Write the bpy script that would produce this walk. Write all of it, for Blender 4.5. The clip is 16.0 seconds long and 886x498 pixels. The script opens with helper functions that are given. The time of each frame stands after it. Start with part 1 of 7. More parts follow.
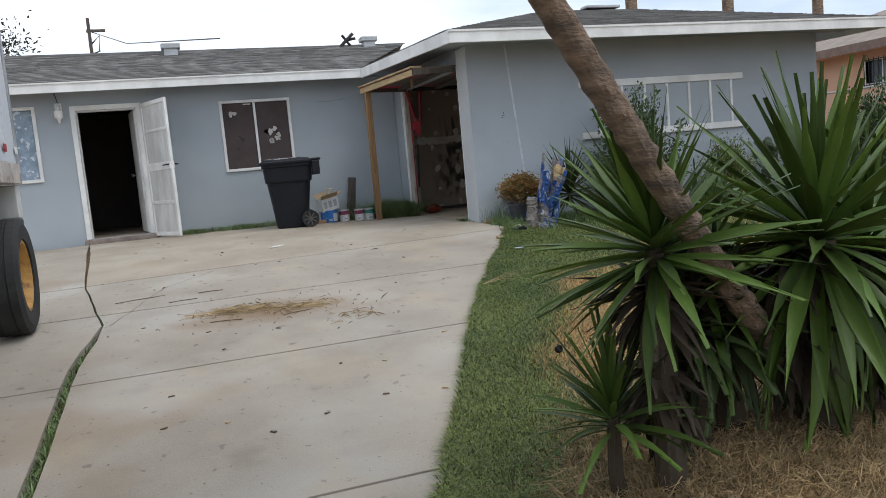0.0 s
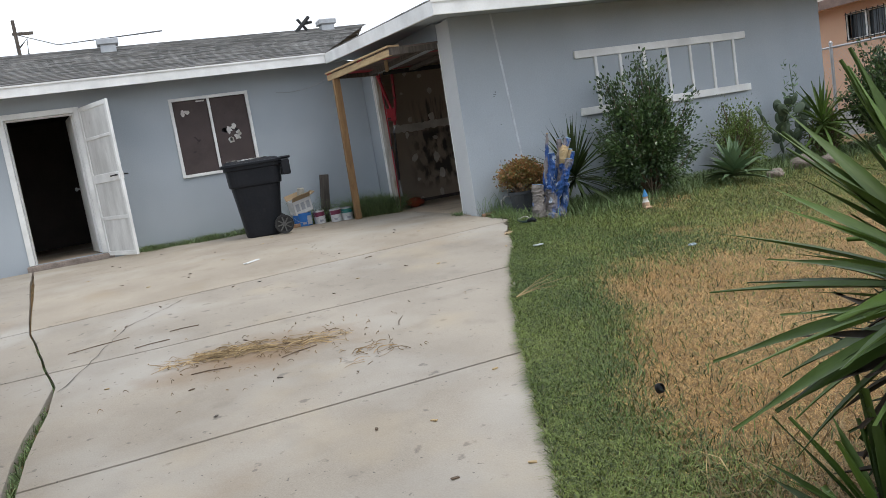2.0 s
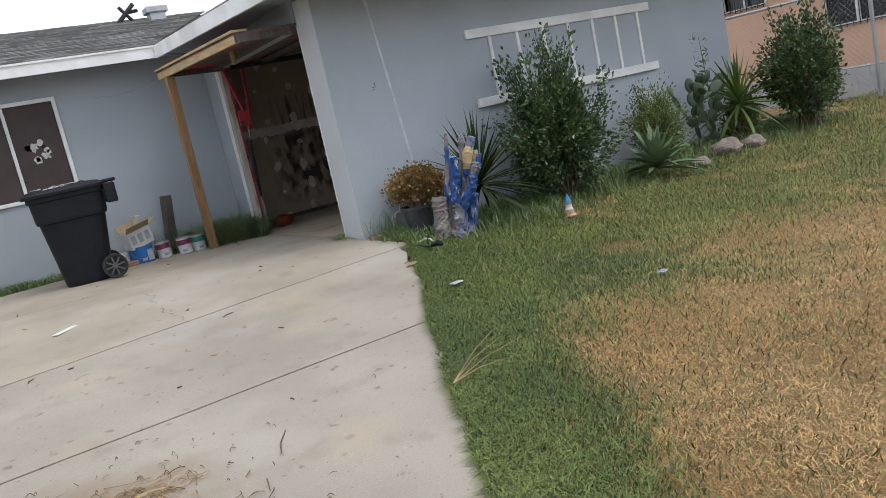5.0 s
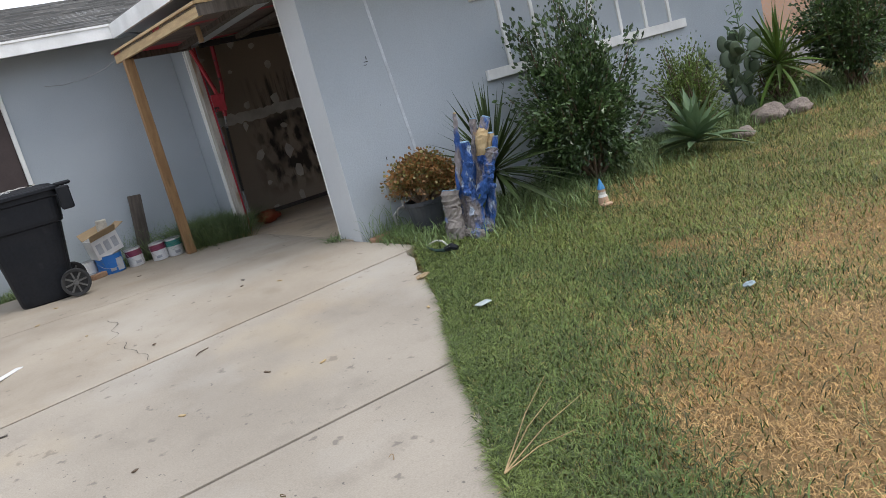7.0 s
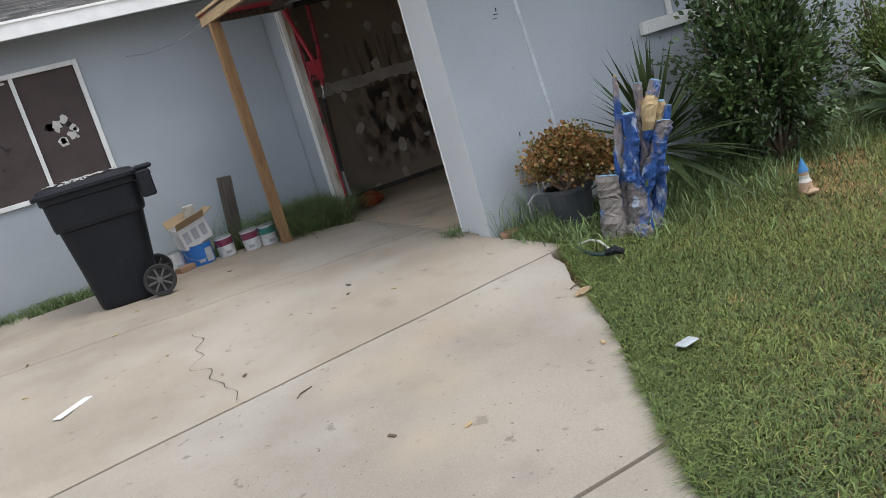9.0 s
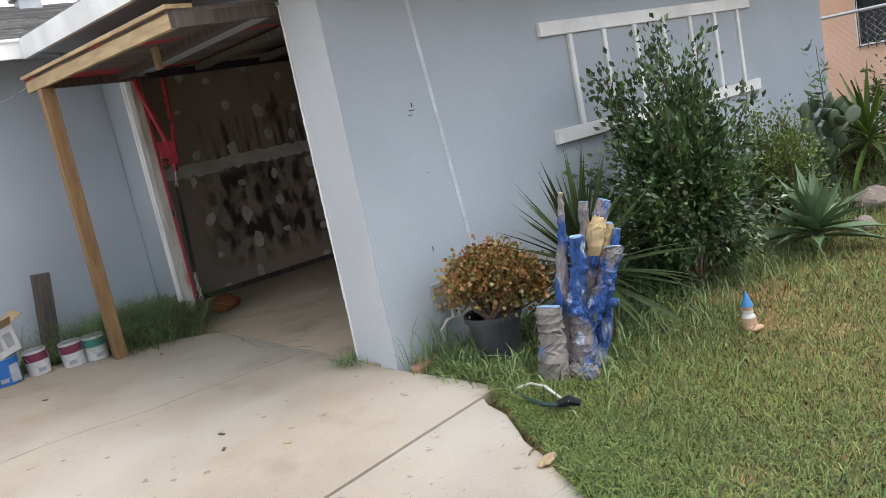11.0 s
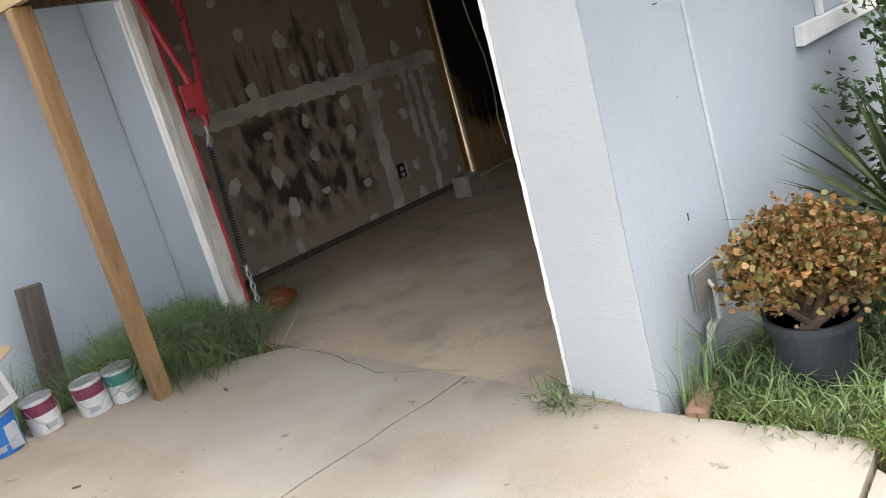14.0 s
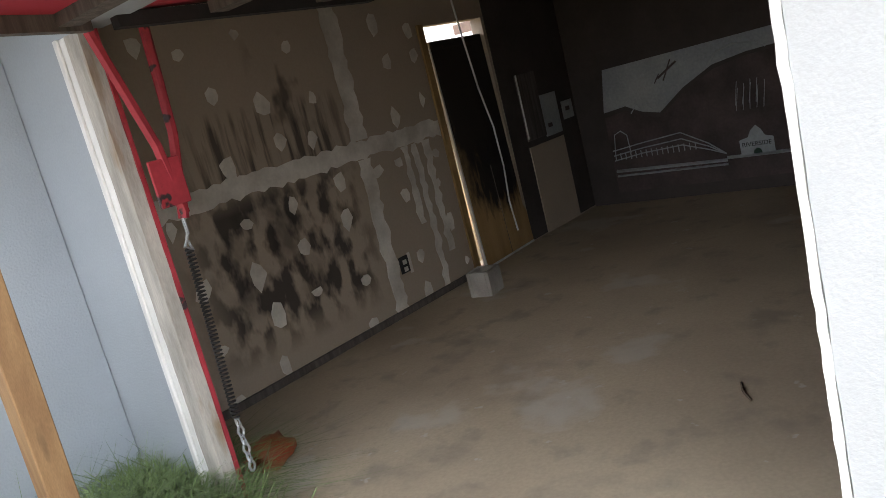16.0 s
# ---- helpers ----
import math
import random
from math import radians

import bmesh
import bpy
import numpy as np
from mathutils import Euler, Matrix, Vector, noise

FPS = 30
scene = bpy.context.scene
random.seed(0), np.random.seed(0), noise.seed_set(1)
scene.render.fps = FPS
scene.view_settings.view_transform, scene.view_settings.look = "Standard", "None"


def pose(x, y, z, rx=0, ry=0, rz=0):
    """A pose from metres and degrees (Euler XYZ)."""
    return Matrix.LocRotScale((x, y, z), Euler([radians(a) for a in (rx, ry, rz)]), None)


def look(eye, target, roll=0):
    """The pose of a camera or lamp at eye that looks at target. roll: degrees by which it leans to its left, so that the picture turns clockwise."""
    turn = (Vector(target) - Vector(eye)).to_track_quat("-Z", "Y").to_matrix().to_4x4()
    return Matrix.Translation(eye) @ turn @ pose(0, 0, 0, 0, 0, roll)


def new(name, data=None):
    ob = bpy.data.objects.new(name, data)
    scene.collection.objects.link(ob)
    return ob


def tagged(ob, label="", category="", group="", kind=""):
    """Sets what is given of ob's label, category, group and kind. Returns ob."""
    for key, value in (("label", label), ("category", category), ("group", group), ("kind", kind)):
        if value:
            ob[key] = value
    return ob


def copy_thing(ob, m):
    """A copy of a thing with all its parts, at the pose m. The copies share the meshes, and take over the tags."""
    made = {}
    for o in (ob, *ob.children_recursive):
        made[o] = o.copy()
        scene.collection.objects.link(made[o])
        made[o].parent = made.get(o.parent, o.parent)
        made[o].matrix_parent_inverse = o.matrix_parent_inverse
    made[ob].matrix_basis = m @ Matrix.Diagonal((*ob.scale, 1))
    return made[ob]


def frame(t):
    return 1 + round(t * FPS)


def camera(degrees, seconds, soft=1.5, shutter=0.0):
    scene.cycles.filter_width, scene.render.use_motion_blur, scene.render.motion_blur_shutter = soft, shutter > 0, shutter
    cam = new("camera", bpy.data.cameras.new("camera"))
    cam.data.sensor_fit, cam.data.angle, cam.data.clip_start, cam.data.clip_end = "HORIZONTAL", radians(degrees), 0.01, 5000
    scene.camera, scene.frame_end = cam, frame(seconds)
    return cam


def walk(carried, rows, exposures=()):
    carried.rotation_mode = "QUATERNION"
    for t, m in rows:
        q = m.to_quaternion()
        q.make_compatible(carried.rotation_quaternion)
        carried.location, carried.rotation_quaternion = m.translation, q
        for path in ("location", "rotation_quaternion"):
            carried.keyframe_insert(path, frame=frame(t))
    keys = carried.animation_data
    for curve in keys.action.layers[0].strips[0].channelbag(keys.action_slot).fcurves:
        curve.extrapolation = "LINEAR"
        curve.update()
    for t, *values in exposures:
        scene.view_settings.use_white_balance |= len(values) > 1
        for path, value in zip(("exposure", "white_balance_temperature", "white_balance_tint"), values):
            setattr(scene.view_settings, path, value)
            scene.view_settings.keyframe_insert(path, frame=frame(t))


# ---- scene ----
cam = camera(59.4, 16.0, soft=0.65)
PATH = [
    (0, (0.19, -0.34, 1.686), (0.837, 1.541, 1.476), -5.2),
    (0.5, (0.172, -0.055, 1.708), (0.901, 1.789, 1.449), -7.5),
    (1, (0.269, 0.377, 1.713), (0.984, 2.224, 1.439), -7.7),
    (1.5, (0.162, 0.699, 1.755), (0.867, 2.555, 1.514), -7.4),
    (2, (0.157, 0.909, 1.801), (0.899, 2.747, 1.539), -9.1),
    (2.5, (0.312, 1.188, 1.825), (1.071, 3.02, 1.559), -10.1),
    (3, (0.34, 1.474, 1.844), (1.131, 3.292, 1.581), -10.0),
    (3.5, (0.356, 1.681, 1.894), (1.415, 3.347, 1.574), -10.5),
    (4, (0.567, 1.919, 1.898), (1.642, 3.573, 1.565), -12.1),
    (4.2, (0.629, 2.092, 1.897), (1.656, 3.779, 1.579), -12.3),
    (6.3, (1.066, 3.259, 2.023), (2.158, 4.878, 1.591), -13.9),
    (6.5, (1.109, 3.349, 2.023), (2.224, 4.949, 1.582), -13.9),
    (7, (1.32, 3.666, 2.015), (2.34, 5.335, 1.599), -14.8),
    (7.5, (1.358, 4.05, 2.024), (2.289, 5.77, 1.603), -15.7),
    (8, (1.435, 4.241, 2.056), (2.408, 5.928, 1.603), -17.5),
    (8.5, (1.627, 4.527, 2.079), (2.522, 6.261, 1.638), -17.1),
    (9, (1.662, 4.875, 2.069), (2.47, 6.651, 1.63), -16.2),
    (9.2, (1.661, 4.947, 2.109), (2.553, 6.675, 1.64), -15.5),
    (11.3, (1.77, 6.141, 2.285), (3.016, 7.67, 1.956), -11.8),
    (11.5, (1.815, 6.309, 2.294), (3.01, 7.882, 1.98), -11.9),
    (12, (1.798, 6.703, 2.306), (2.904, 8.34, 1.995), -12.4),
    (12.5, (1.737, 6.981, 2.354), (2.815, 8.633, 2.021), -12.7),
    (13, (1.88, 7.297, 2.355), (2.955, 8.942, 1.987), -15.7),
    (13.5, (1.923, 7.708, 2.349), (2.997, 9.343, 1.935), -17.0),
    (14, (1.98, 7.994, 2.382), (3.275, 9.426, 1.858), -15.4),
    (14.5, (2.183, 8.397, 2.394), (3.492, 9.809, 1.854), -15.2),
    (15, (2.201, 8.823, 2.418), (3.529, 10.221, 1.889), -14.5),
    (15.5, (2.319, 9.059, 2.45), (3.79, 10.334, 1.989), -13.9),
    (16, (2.536, 9.39, 2.466), (4.009, 10.685, 2.073), -14.2),
]
walk(cam, [(t, look(eye, target, roll)) for t, eye, target, roll in PATH],
     [(0.0, 0.58, 6450, 10), (0.6, 0.76, 6450, 10), (1.5, 0.82, 6500, 10), (2.6, 0.78, 6500, 10), (3.5, 0.64, 6500, 10), (4.2, 0.72, 6500, 11), (6.4, 0.92, 6500, 12),
      (9.2, 0.96, 6550, 12), (11.3, 1.38, 6650, 12), (12.3, 1.36, 6750, 12), (13.0, 1.58, 6850, 12), (13.5, 1.70, 6850, 12), (14.1, 2.04, 6900, 12), (14.6, 2.08, 6900, 12),
      (15.5, 2.20, 6900, 12), (16.0, 2.52, 6900, 12)])

# ---- sky and light: a bright overcast day ----
SUN_EL, SUN_ROT = 62.0, 150.0
world = bpy.data.worlds.new("overcast_sky")
scene.world = world
world.use_nodes = True
wn, wl = world.node_tree.nodes, world.node_tree.links
wn.clear()
w_out = wn.new("ShaderNodeOutputWorld")
w_bg = wn.new("ShaderNodeBackground")
w_sky = wn.new("ShaderNodeTexSky")
w_sky.sky_type = "NISHITA"
w_sky.sun_disc = False
w_sky.sun_elevation, w_sky.sun_rotation = radians(SUN_EL), radians(SUN_ROT)
w_sky.dust_density, w_sky.air_density = 2.0, 1.0
w_coord = wn.new("ShaderNodeTexCoord")
w_map = wn.new("ShaderNodeMapping")
w_map.inputs["Scale"].default_value = (1.0, 1.0, 3.2)
w_noise = wn.new("ShaderNodeTexNoise")
w_noise.inputs["Scale"].default_value = 2.2
w_noise.inputs["Detail"].default_value = 6.0
w_ramp = wn.new("ShaderNodeValToRGB")
w_ramp.color_ramp.elements[0].position, w_ramp.color_ramp.elements[0].color = 0.36, (4.9, 5.9, 7.3, 1)
w_ramp.color_ramp.elements[1].position, w_ramp.color_ramp.elements[1].color = 0.62, (9.6, 9.9, 10.4, 1)
w_mix = wn.new("ShaderNodeMix")
w_mix.data_type = "RGBA"
w_mix.inputs[0].default_value = 0.86
wl.new(w_coord.outputs["Generated"], w_map.inputs["Vector"])
wl.new(w_map.outputs[0], w_noise.inputs["Vector"])
wl.new(w_noise.outputs[0], w_ramp.inputs[0])
wl.new(w_sky.outputs[0], w_mix.inputs[6])
wl.new(w_ramp.outputs[0], w_mix.inputs[7])
wl.new(w_mix.outputs[2], w_bg.inputs[0])
w_bg.inputs[1].default_value = 0.098
wl.new(w_bg.outputs[0], w_out.inputs[0])
sun = new("sun", bpy.data.lights.new("sun", "SUN"))
sun.data.energy, sun.data.angle, sun.data.color = 0.7, radians(25), (1.0, 0.97, 0.92)
SUN_DIR = Vector((math.sin(radians(SUN_ROT)) * math.cos(radians(SUN_EL)), math.cos(radians(SUN_ROT)) * math.cos(radians(SUN_EL)), math.sin(radians(SUN_EL))))
sun.matrix_world = look(SUN_DIR * 40, (0, 0, 0))

# ---- helpers ----
R = random.Random(7)


def part(name, bm, material, parent=None, label="", smooth=False):
    me = bpy.data.meshes.new(name)
    bm.to_mesh(me)
    bm.free()
    if smooth:
        for p in me.polygons:
            p.use_smooth = True
    for m in material if isinstance(material, (list, tuple)) else [material]:
        me.materials.append(m)
    ob = new(name, me)
    if parent is not None:
        ob.parent = parent
        if parent.type == "MESH":
            ob.matrix_parent_inverse = parent.matrix_basis.inverted()
    if label:
        ob["label"] = label
    return ob


def raw(name, verts, faces, material, parent=None, label="", smooth=False):
    me = bpy.data.meshes.new(name)
    me.from_pydata(verts, [], faces)
    me.update()
    if smooth:
        me.polygons.foreach_set("use_smooth", [True] * len(me.polygons))
    me.materials.append(material)
    ob = new(name, me)
    if parent is not None:
        ob.parent = parent
    if label:
        ob["label"] = label
    return ob


def thing(name, m, label, category, group="", kind=""):
    e = new(name)
    e.empty_display_size = 0.1
    e.matrix_basis = m
    return tagged(e, label, category, group, kind)


def box(bm, x0, x1, y0, y1, z0, z1, bevel=0.0, m=None):
    r = bmesh.ops.create_cube(bm, size=1.0)
    vs = r["verts"]
    for v in vs:
        v.co = Vector((x0 + (v.co.x + 0.5) * (x1 - x0), y0 + (v.co.y + 0.5) * (y1 - y0), z0 + (v.co.z + 0.5) * (z1 - z0)))
    if bevel:
        es = list({e for v in vs for e in v.link_edges})
        r2 = bmesh.ops.bevel(bm, geom=es, offset=bevel, segments=1, affect="EDGES")
        vs = list({v for f in r2["faces"] for v in f.verts} | {v for v in vs if v.is_valid})
    if m is not None:
        bmesh.ops.transform(bm, matrix=m, verts=vs)
    return bm


def boxbm(*a, **k):
    return box(bmesh.new(), *a, **k)


def tube(bm, pts, radii, seg=8, cap=True, rough=0.0, rng=R):
    """A tube of rings along pts."""
    pts = [Vector(p) for p in pts]
    if not isinstance(radii, (list, tuple)):
        radii = [radii] * len(pts)
    rings = []
    up = Vector((0.13, 0.21, 1)).normalized()
    for i, p in enumerate(pts):
        d = (pts[min(i + 1, len(pts) - 1)] - pts[max(i - 1, 0)]).normalized()
        a = d.cross(up)
        if a.length < 1e-3:
            a = d.cross(Vector((1, 0, 0)))
        a.normalize()
        b = d.cross(a)
        ring = []
        for k in range(seg):
            t = 2 * math.pi * k / seg
            r = radii[i] * (1 + rough * rng.uniform(-1, 1))
            ring.append(bm.verts.new(p + a * (r * math.cos(t)) + b * (r * math.sin(t))))
        rings.append(ring)
    for i in range(len(rings) - 1):
        for k in range(seg):
            bm.faces.new((rings[i][k], rings[i][(k + 1) % seg], rings[i + 1][(k + 1) % seg], rings[i + 1][k]))
    if cap:
        bm.faces.new(rings[0][::-1])
        bm.faces.new(rings[-1])
    return bm


def lathe(bm, prof, seg=20, m=None):
    """Turns a profile of (radius, z) round the z axis."""
    rings = [[bm.verts.new((r * math.cos(2 * math.pi * k / seg), r * math.sin(2 * math.pi * k / seg), z)) for k in range(seg)] for r, z in prof]
    for a, b in zip(rings, rings[1:]):
        for k in range(seg):
            bm.faces.new((a[k], a[(k + 1) % seg], b[(k + 1) % seg], b[k]))
    bm.faces.new(rings[0][::-1])
    bm.faces.new(rings[-1])
    if m is not None:
        bmesh.ops.transform(bm, matrix=m, verts=[v for r in rings for v in r])
    return bm


def lump(bm, c, sx, sy, sz, sub=2, amp=0.15, freq=3.0):
    r = bmesh.ops.create_icosphere(bm, subdivisions=sub, radius=1.0)
    for v in r["verts"]:
        n = noise.noise(v.co * freq + Vector(c) * 3.1)
        v.co = Vector(c) + Vector((v.co.x * sx, v.co.y * sy, v.co.z * sz)) * (1 + amp * n)
    return bm


def sstep(a, b, x):
    t = min(1.0, max(0.0, (x - a) / (b - a)))
    return t * t * (3 - 2 * t)


GY = [-60.0, -7.0, -2.0, 0.0, 4.82, 6.78, 8.8, 9.45, 10.4, 90.0]
GZ = [-0.25, -0.2, 0.06, 0.22, 0.565, 0.70, 0.845, 0.90, 0.92, 0.92]


def table(v, keys, values):
    """Straight lines between the values at the keys."""
    if v <= keys[0]:
        return values[0]
    for i in range(1, len(keys)):
        if v < keys[i]:
            return values[i - 1] + (values[i] - values[i - 1]) * (v - keys[i - 1]) / (keys[i] - keys[i - 1])
    return values[-1]


def gz(x, y):
    """Height of the paved ground, which climbs towards the house."""
    z = (table(y - 0.5, GY, GZ) + table(y, GY, GZ) + table(y + 0.5, GY, GZ)) / 3
    z += 0.055 * sstep(3.4, 1.6, x) * sstep(9.3, 11.6, y)
    z -= 0.06 * sstep(0.0, 1.2, x - edge_x(y)) * sstep(5.0, 7.5, y)
    z += 0.13 * math.exp(-((x - 2.40) ** 2 + (y - 2.20) ** 2) / 0.45) * sstep(0.45, 1.0, x - edge_x(y))
    return z


def edge_x(y):
    """The driveway's edge against the lawn."""
    return table(y, EDGE_Y, EDGE_X)


EDGE_Y = [-14.0, 2.57, 3.11, 4.30, 5.05, 5.98, 6.79, 7.58, 8.80]
EDGE_X = [-6.6, 1.11, 1.365, 1.92, 2.265, 2.73, 3.165, 3.62, 4.25]


# ---- materials ----
def mat(name, col, rough=0.7, var=0.12, scale=6.0, fine=60.0, bump=0.15, dist=0.004, metal=0.0, col2=None, stretch=(1, 1, 1), island=0.0, rand=0.0, spec=0.5, extra=None):
    """Plain painted or raw surface: colour that varies at two scales, and fine relief."""
    m = bpy.data.materials.new(name)
    m.use_nodes = True
    n, l = m.node_tree.nodes, m.node_tree.links
    b = n["Principled BSDF"]
    b.inputs["Roughness"].default_value, b.inputs["Metallic"].default_value = rough, metal
    b.inputs["Specular IOR Level"].default_value = spec
    tc = n.new("ShaderNodeTexCoord")
    mp = n.new("ShaderNodeMapping")
    mp.inputs["Scale"].default_value = stretch
    l.new(tc.outputs["Object"], mp.inputs[0])
    a = n.new("ShaderNodeTexNoise")
    a.inputs["Scale"].default_value, a.inputs["Detail"].default_value = scale, 4
    f = n.new("ShaderNodeTexNoise")
    f.inputs["Scale"].default_value, f.inputs["Detail"].default_value = fine, 5
    l.new(mp.outputs[0], a.inputs[0])
    l.new(mp.outputs[0], f.inputs[0])
    col2 = col2 or tuple(c * (1 - 2.2 * var) for c in col)
    ramp = n.new("ShaderNodeValToRGB")
    ramp.color_ramp.elements[0].position, ramp.color_ramp.elements[1].position = 0.35, 0.65
    ramp.color_ramp.elements[0].color, ramp.color_ramp.elements[1].color = (*col2, 1), (*col, 1)
    l.new(a.outputs[0], ramp.inputs[0])
    mr = n.new("ShaderNodeMapRange")
    mr.inputs[3].default_value, mr.inputs[4].default_value = 1 - var * 1.6, 1 + var * 1.6
    l.new(f.outputs[0], mr.inputs[0])
    src = ramp.outputs[0]
    hsv = n.new("ShaderNodeHueSaturation")
    l.new(src, hsv.inputs["Color"])
    val = mr.outputs[0]
    if island or rand:
        if island:
            g = n.new("ShaderNodeNewGeometry")
            o = g.outputs["Random Per Island"]
        else:
            g = n.new("ShaderNodeObjectInfo")
            o = g.outputs["Random"]
        k = island or rand
        m2 = n.new("ShaderNodeMapRange")
        m2.inputs[3].default_value, m2.inputs[4].default_value = 1 - k, 1 + k
        l.new(o, m2.inputs[0])
        mul = n.new("ShaderNodeMath")
        mul.operation = "MULTIPLY"
        l.new(val, mul.inputs[0])
        l.new(m2.outputs[0], mul.inputs[1])
        val = mul.outputs[0]
    l.new(val, hsv.inputs["Value"])
    l.new(hsv.outputs[0], b.inputs["Base Color"])
    if bump:
        bp = n.new("ShaderNodeBump")
        bp.inputs["Strength"].default_value, bp.inputs["Distance"].default_value = bump, dist
        l.new(f.outputs[0], bp.inputs["Height"])
        l.new(bp.outputs[0], b.inputs["Normal"])
    if extra:
        extra(m, n, l, b, hsv, mp)
    return m


def blotches(col, scale, lo, hi, amount=1.0, detail=3.0, seed=0.0):
    """Adds stains of another colour, with edges of their own."""
    def fn(m, n, l, b, hsv, mp):
        t = n.new("ShaderNodeTexNoise")
        t.noise_dimensions = "4D"
        t.inputs["W"].default_value = seed
        t.inputs["Scale"].default_value, t.inputs["Detail"].default_value = scale, detail
        l.new(mp.outputs[0], t.inputs["Vector"])
        r = n.new("ShaderNodeMapRange")
        r.inputs[1].default_value, r.inputs[2].default_value, r.inputs[4].default_value = lo, hi, amount
        l.new(t.outputs[0], r.inputs[0])
        x = n.new("ShaderNodeMix")
        x.data_type = "RGBA"
        x.inputs[7].default_value = (*col, 1)
        l.new(r.outputs[0], x.inputs[0])
        cur = b.inputs["Base Color"].links[0].from_socket
        l.new(cur, x.inputs[6])
        l.new(x.outputs[2], b.inputs["Base Color"])
    return fn


def several(*fns):
    def fn(*a):
        for f in fns:
            f(*a)
    return fn


def spill(m, n, l, b, hsv, mp):
    """Rusty dirt left where straw lay on the driveway."""
    d = n.new("ShaderNodeVectorMath")
    d.operation = "SUBTRACT"
    d.inputs[1].default_value = (0.82, 6.05, 0.64)
    l.new(mp.outputs[0], d.inputs[0])
    s = n.new("ShaderNodeVectorMath")
    s.operation = "MULTIPLY"
    s.inputs[1].default_value = (1.0, 1.9, 0.0)
    l.new(d.outputs[0], s.inputs[0])
    e = n.new("ShaderNodeVectorMath")
    e.operation = "LENGTH"
    l.new(s.outputs[0], e.inputs[0])
    t = n.new("ShaderNodeTexNoise")
    t.inputs["Scale"].default_value, t.inputs["Detail"].default_value = 4.0, 7
    l.new(mp.outputs[0], t.inputs["Vector"])
    a = n.new("ShaderNodeMath")
    a.operation = "ADD"
    l.new(e.outputs["Value"], a.inputs[0])
    l.new(t.outputs[0], a.inputs[1])
    r = n.new("ShaderNodeMapRange")
    r.inputs[1].default_value, r.inputs[2].default_value, r.inputs[3].default_value, r.inputs[4].default_value = 0.65, 1.35, 0.75, 0.0
    l.new(a.outputs[0], r.inputs[0])
    x = n.new("ShaderNodeMix")
    x.data_type = "RGBA"
    x.inputs[7].default_value = (0.23, 0.145, 0.075, 1)
    l.new(r.outputs[0], x.inputs[0])
    l.new(b.inputs["Base Color"].links[0].from_socket, x.inputs[6])
    l.new(x.outputs[2], b.inputs["Base Color"])


M_stucco = mat("grey_stucco", (0.385, 0.425, 0.46), 0.85, 0.05, 1.3, 90, 0.5, 0.006, col2=(0.35, 0.388, 0.42), extra=several(blotches((0.42, 0.45, 0.47), 0.9, 0.56, 0.75, 0.4, 6), blotches((0.25, 0.265, 0.275), 3.0, 0.66, 0.8, 0.35, 6, 2.0)))
M_white_stucco = mat("white_stucco", (0.505, 0.525, 0.535), 0.85, 0.05, 2.0, 110, 0.45, 0.007, col2=(0.465, 0.487, 0.50), extra=blotches((0.42, 0.44, 0.45), 26, 0.62, 0.70, 0.3, 4))
M_white = mat("white_paint", (0.82, 0.82, 0.80), 0.55, 0.04, 3, 50, 0.15, 0.002, col2=(0.66, 0.66, 0.64))
M_old_white = mat("worn_white_paint", (0.68, 0.68, 0.66), 0.6, 0.08, 5, 45, 0.2, 0.003, col2=(0.5, 0.5, 0.48), stretch=(1, 1, 0.25), extra=blotches((0.28, 0.26, 0.23), 9, 0.66, 0.72, 0.8))
M_concrete = mat("concrete", (0.372, 0.325, 0.264), 0.9, 0.16, 1.1, 130, 0.5, 0.003, col2=(0.295, 0.256, 0.207), extra=several(blotches((0.20, 0.175, 0.145), 3.4, 0.58, 0.74, 0.45, 12), blotches((0.43, 0.40, 0.355), 0.8, 0.50, 0.64, 0.7, 9, 3.0), blotches((0.27, 0.18, 0.10), 0.7, 0.56, 0.70, 0.6, 7, 7.0), blotches((0.13, 0.115, 0.10), 11.0, 0.64, 0.69, 0.6, 5, 9.0), blotches((0.09, 0.08, 0.075), 34.0, 0.69, 0.72, 0.7, 2, 4.0), blotches((0.43, 0.35, 0.24), 1.6, 0.56, 0.72, 0.45, 9, 6.0), spill))
M_apron = mat("apron_concrete", (0.39, 0.334, 0.262), 0.9, 0.16, 1.3, 130, 0.5, 0.003, col2=(0.315, 0.266, 0.206), extra=several(blotches((0.25, 0.205, 0.15), 3.0, 0.58, 0.74, 0.5, 12), blotches((0.44, 0.40, 0.34), 0.9, 0.5, 0.64, 0.6, 9, 3.0), blotches((0.33, 0.25, 0.155), 1.7, 0.56, 0.74, 0.45, 8, 7.0), blotches((0.13, 0.11, 0.09), 13.0, 0.66, 0.70, 0.6, 5, 9.0)))
M_slab = mat("garage_concrete", (0.52, 0.42, 0.30), 0.7, 0.10, 0.9, 60, 0.2, 0.003, col2=(0.40, 0.315, 0.225), extra=several(blotches((0.25, 0.21, 0.17), 5.0, 0.56, 0.68, 0.5, 9, 8.0), blotches((0.60, 0.57, 0.52), 9.0, 0.66, 0.70, 0.5, 7, 2.0), blotches((0.20, 0.17, 0.14), 1.7, 0.58, 0.75, 0.7, 6), blotches((0.58, 0.54, 0.48), 1.1, 0.60, 0.64, 0.5, 4, 5.0)))
M_soil = mat("dry_soil", (0.29, 0.175, 0.075), 0.95, 0.2, 3, 160, 0.8, 0.02, col2=(0.17, 0.12, 0.05))
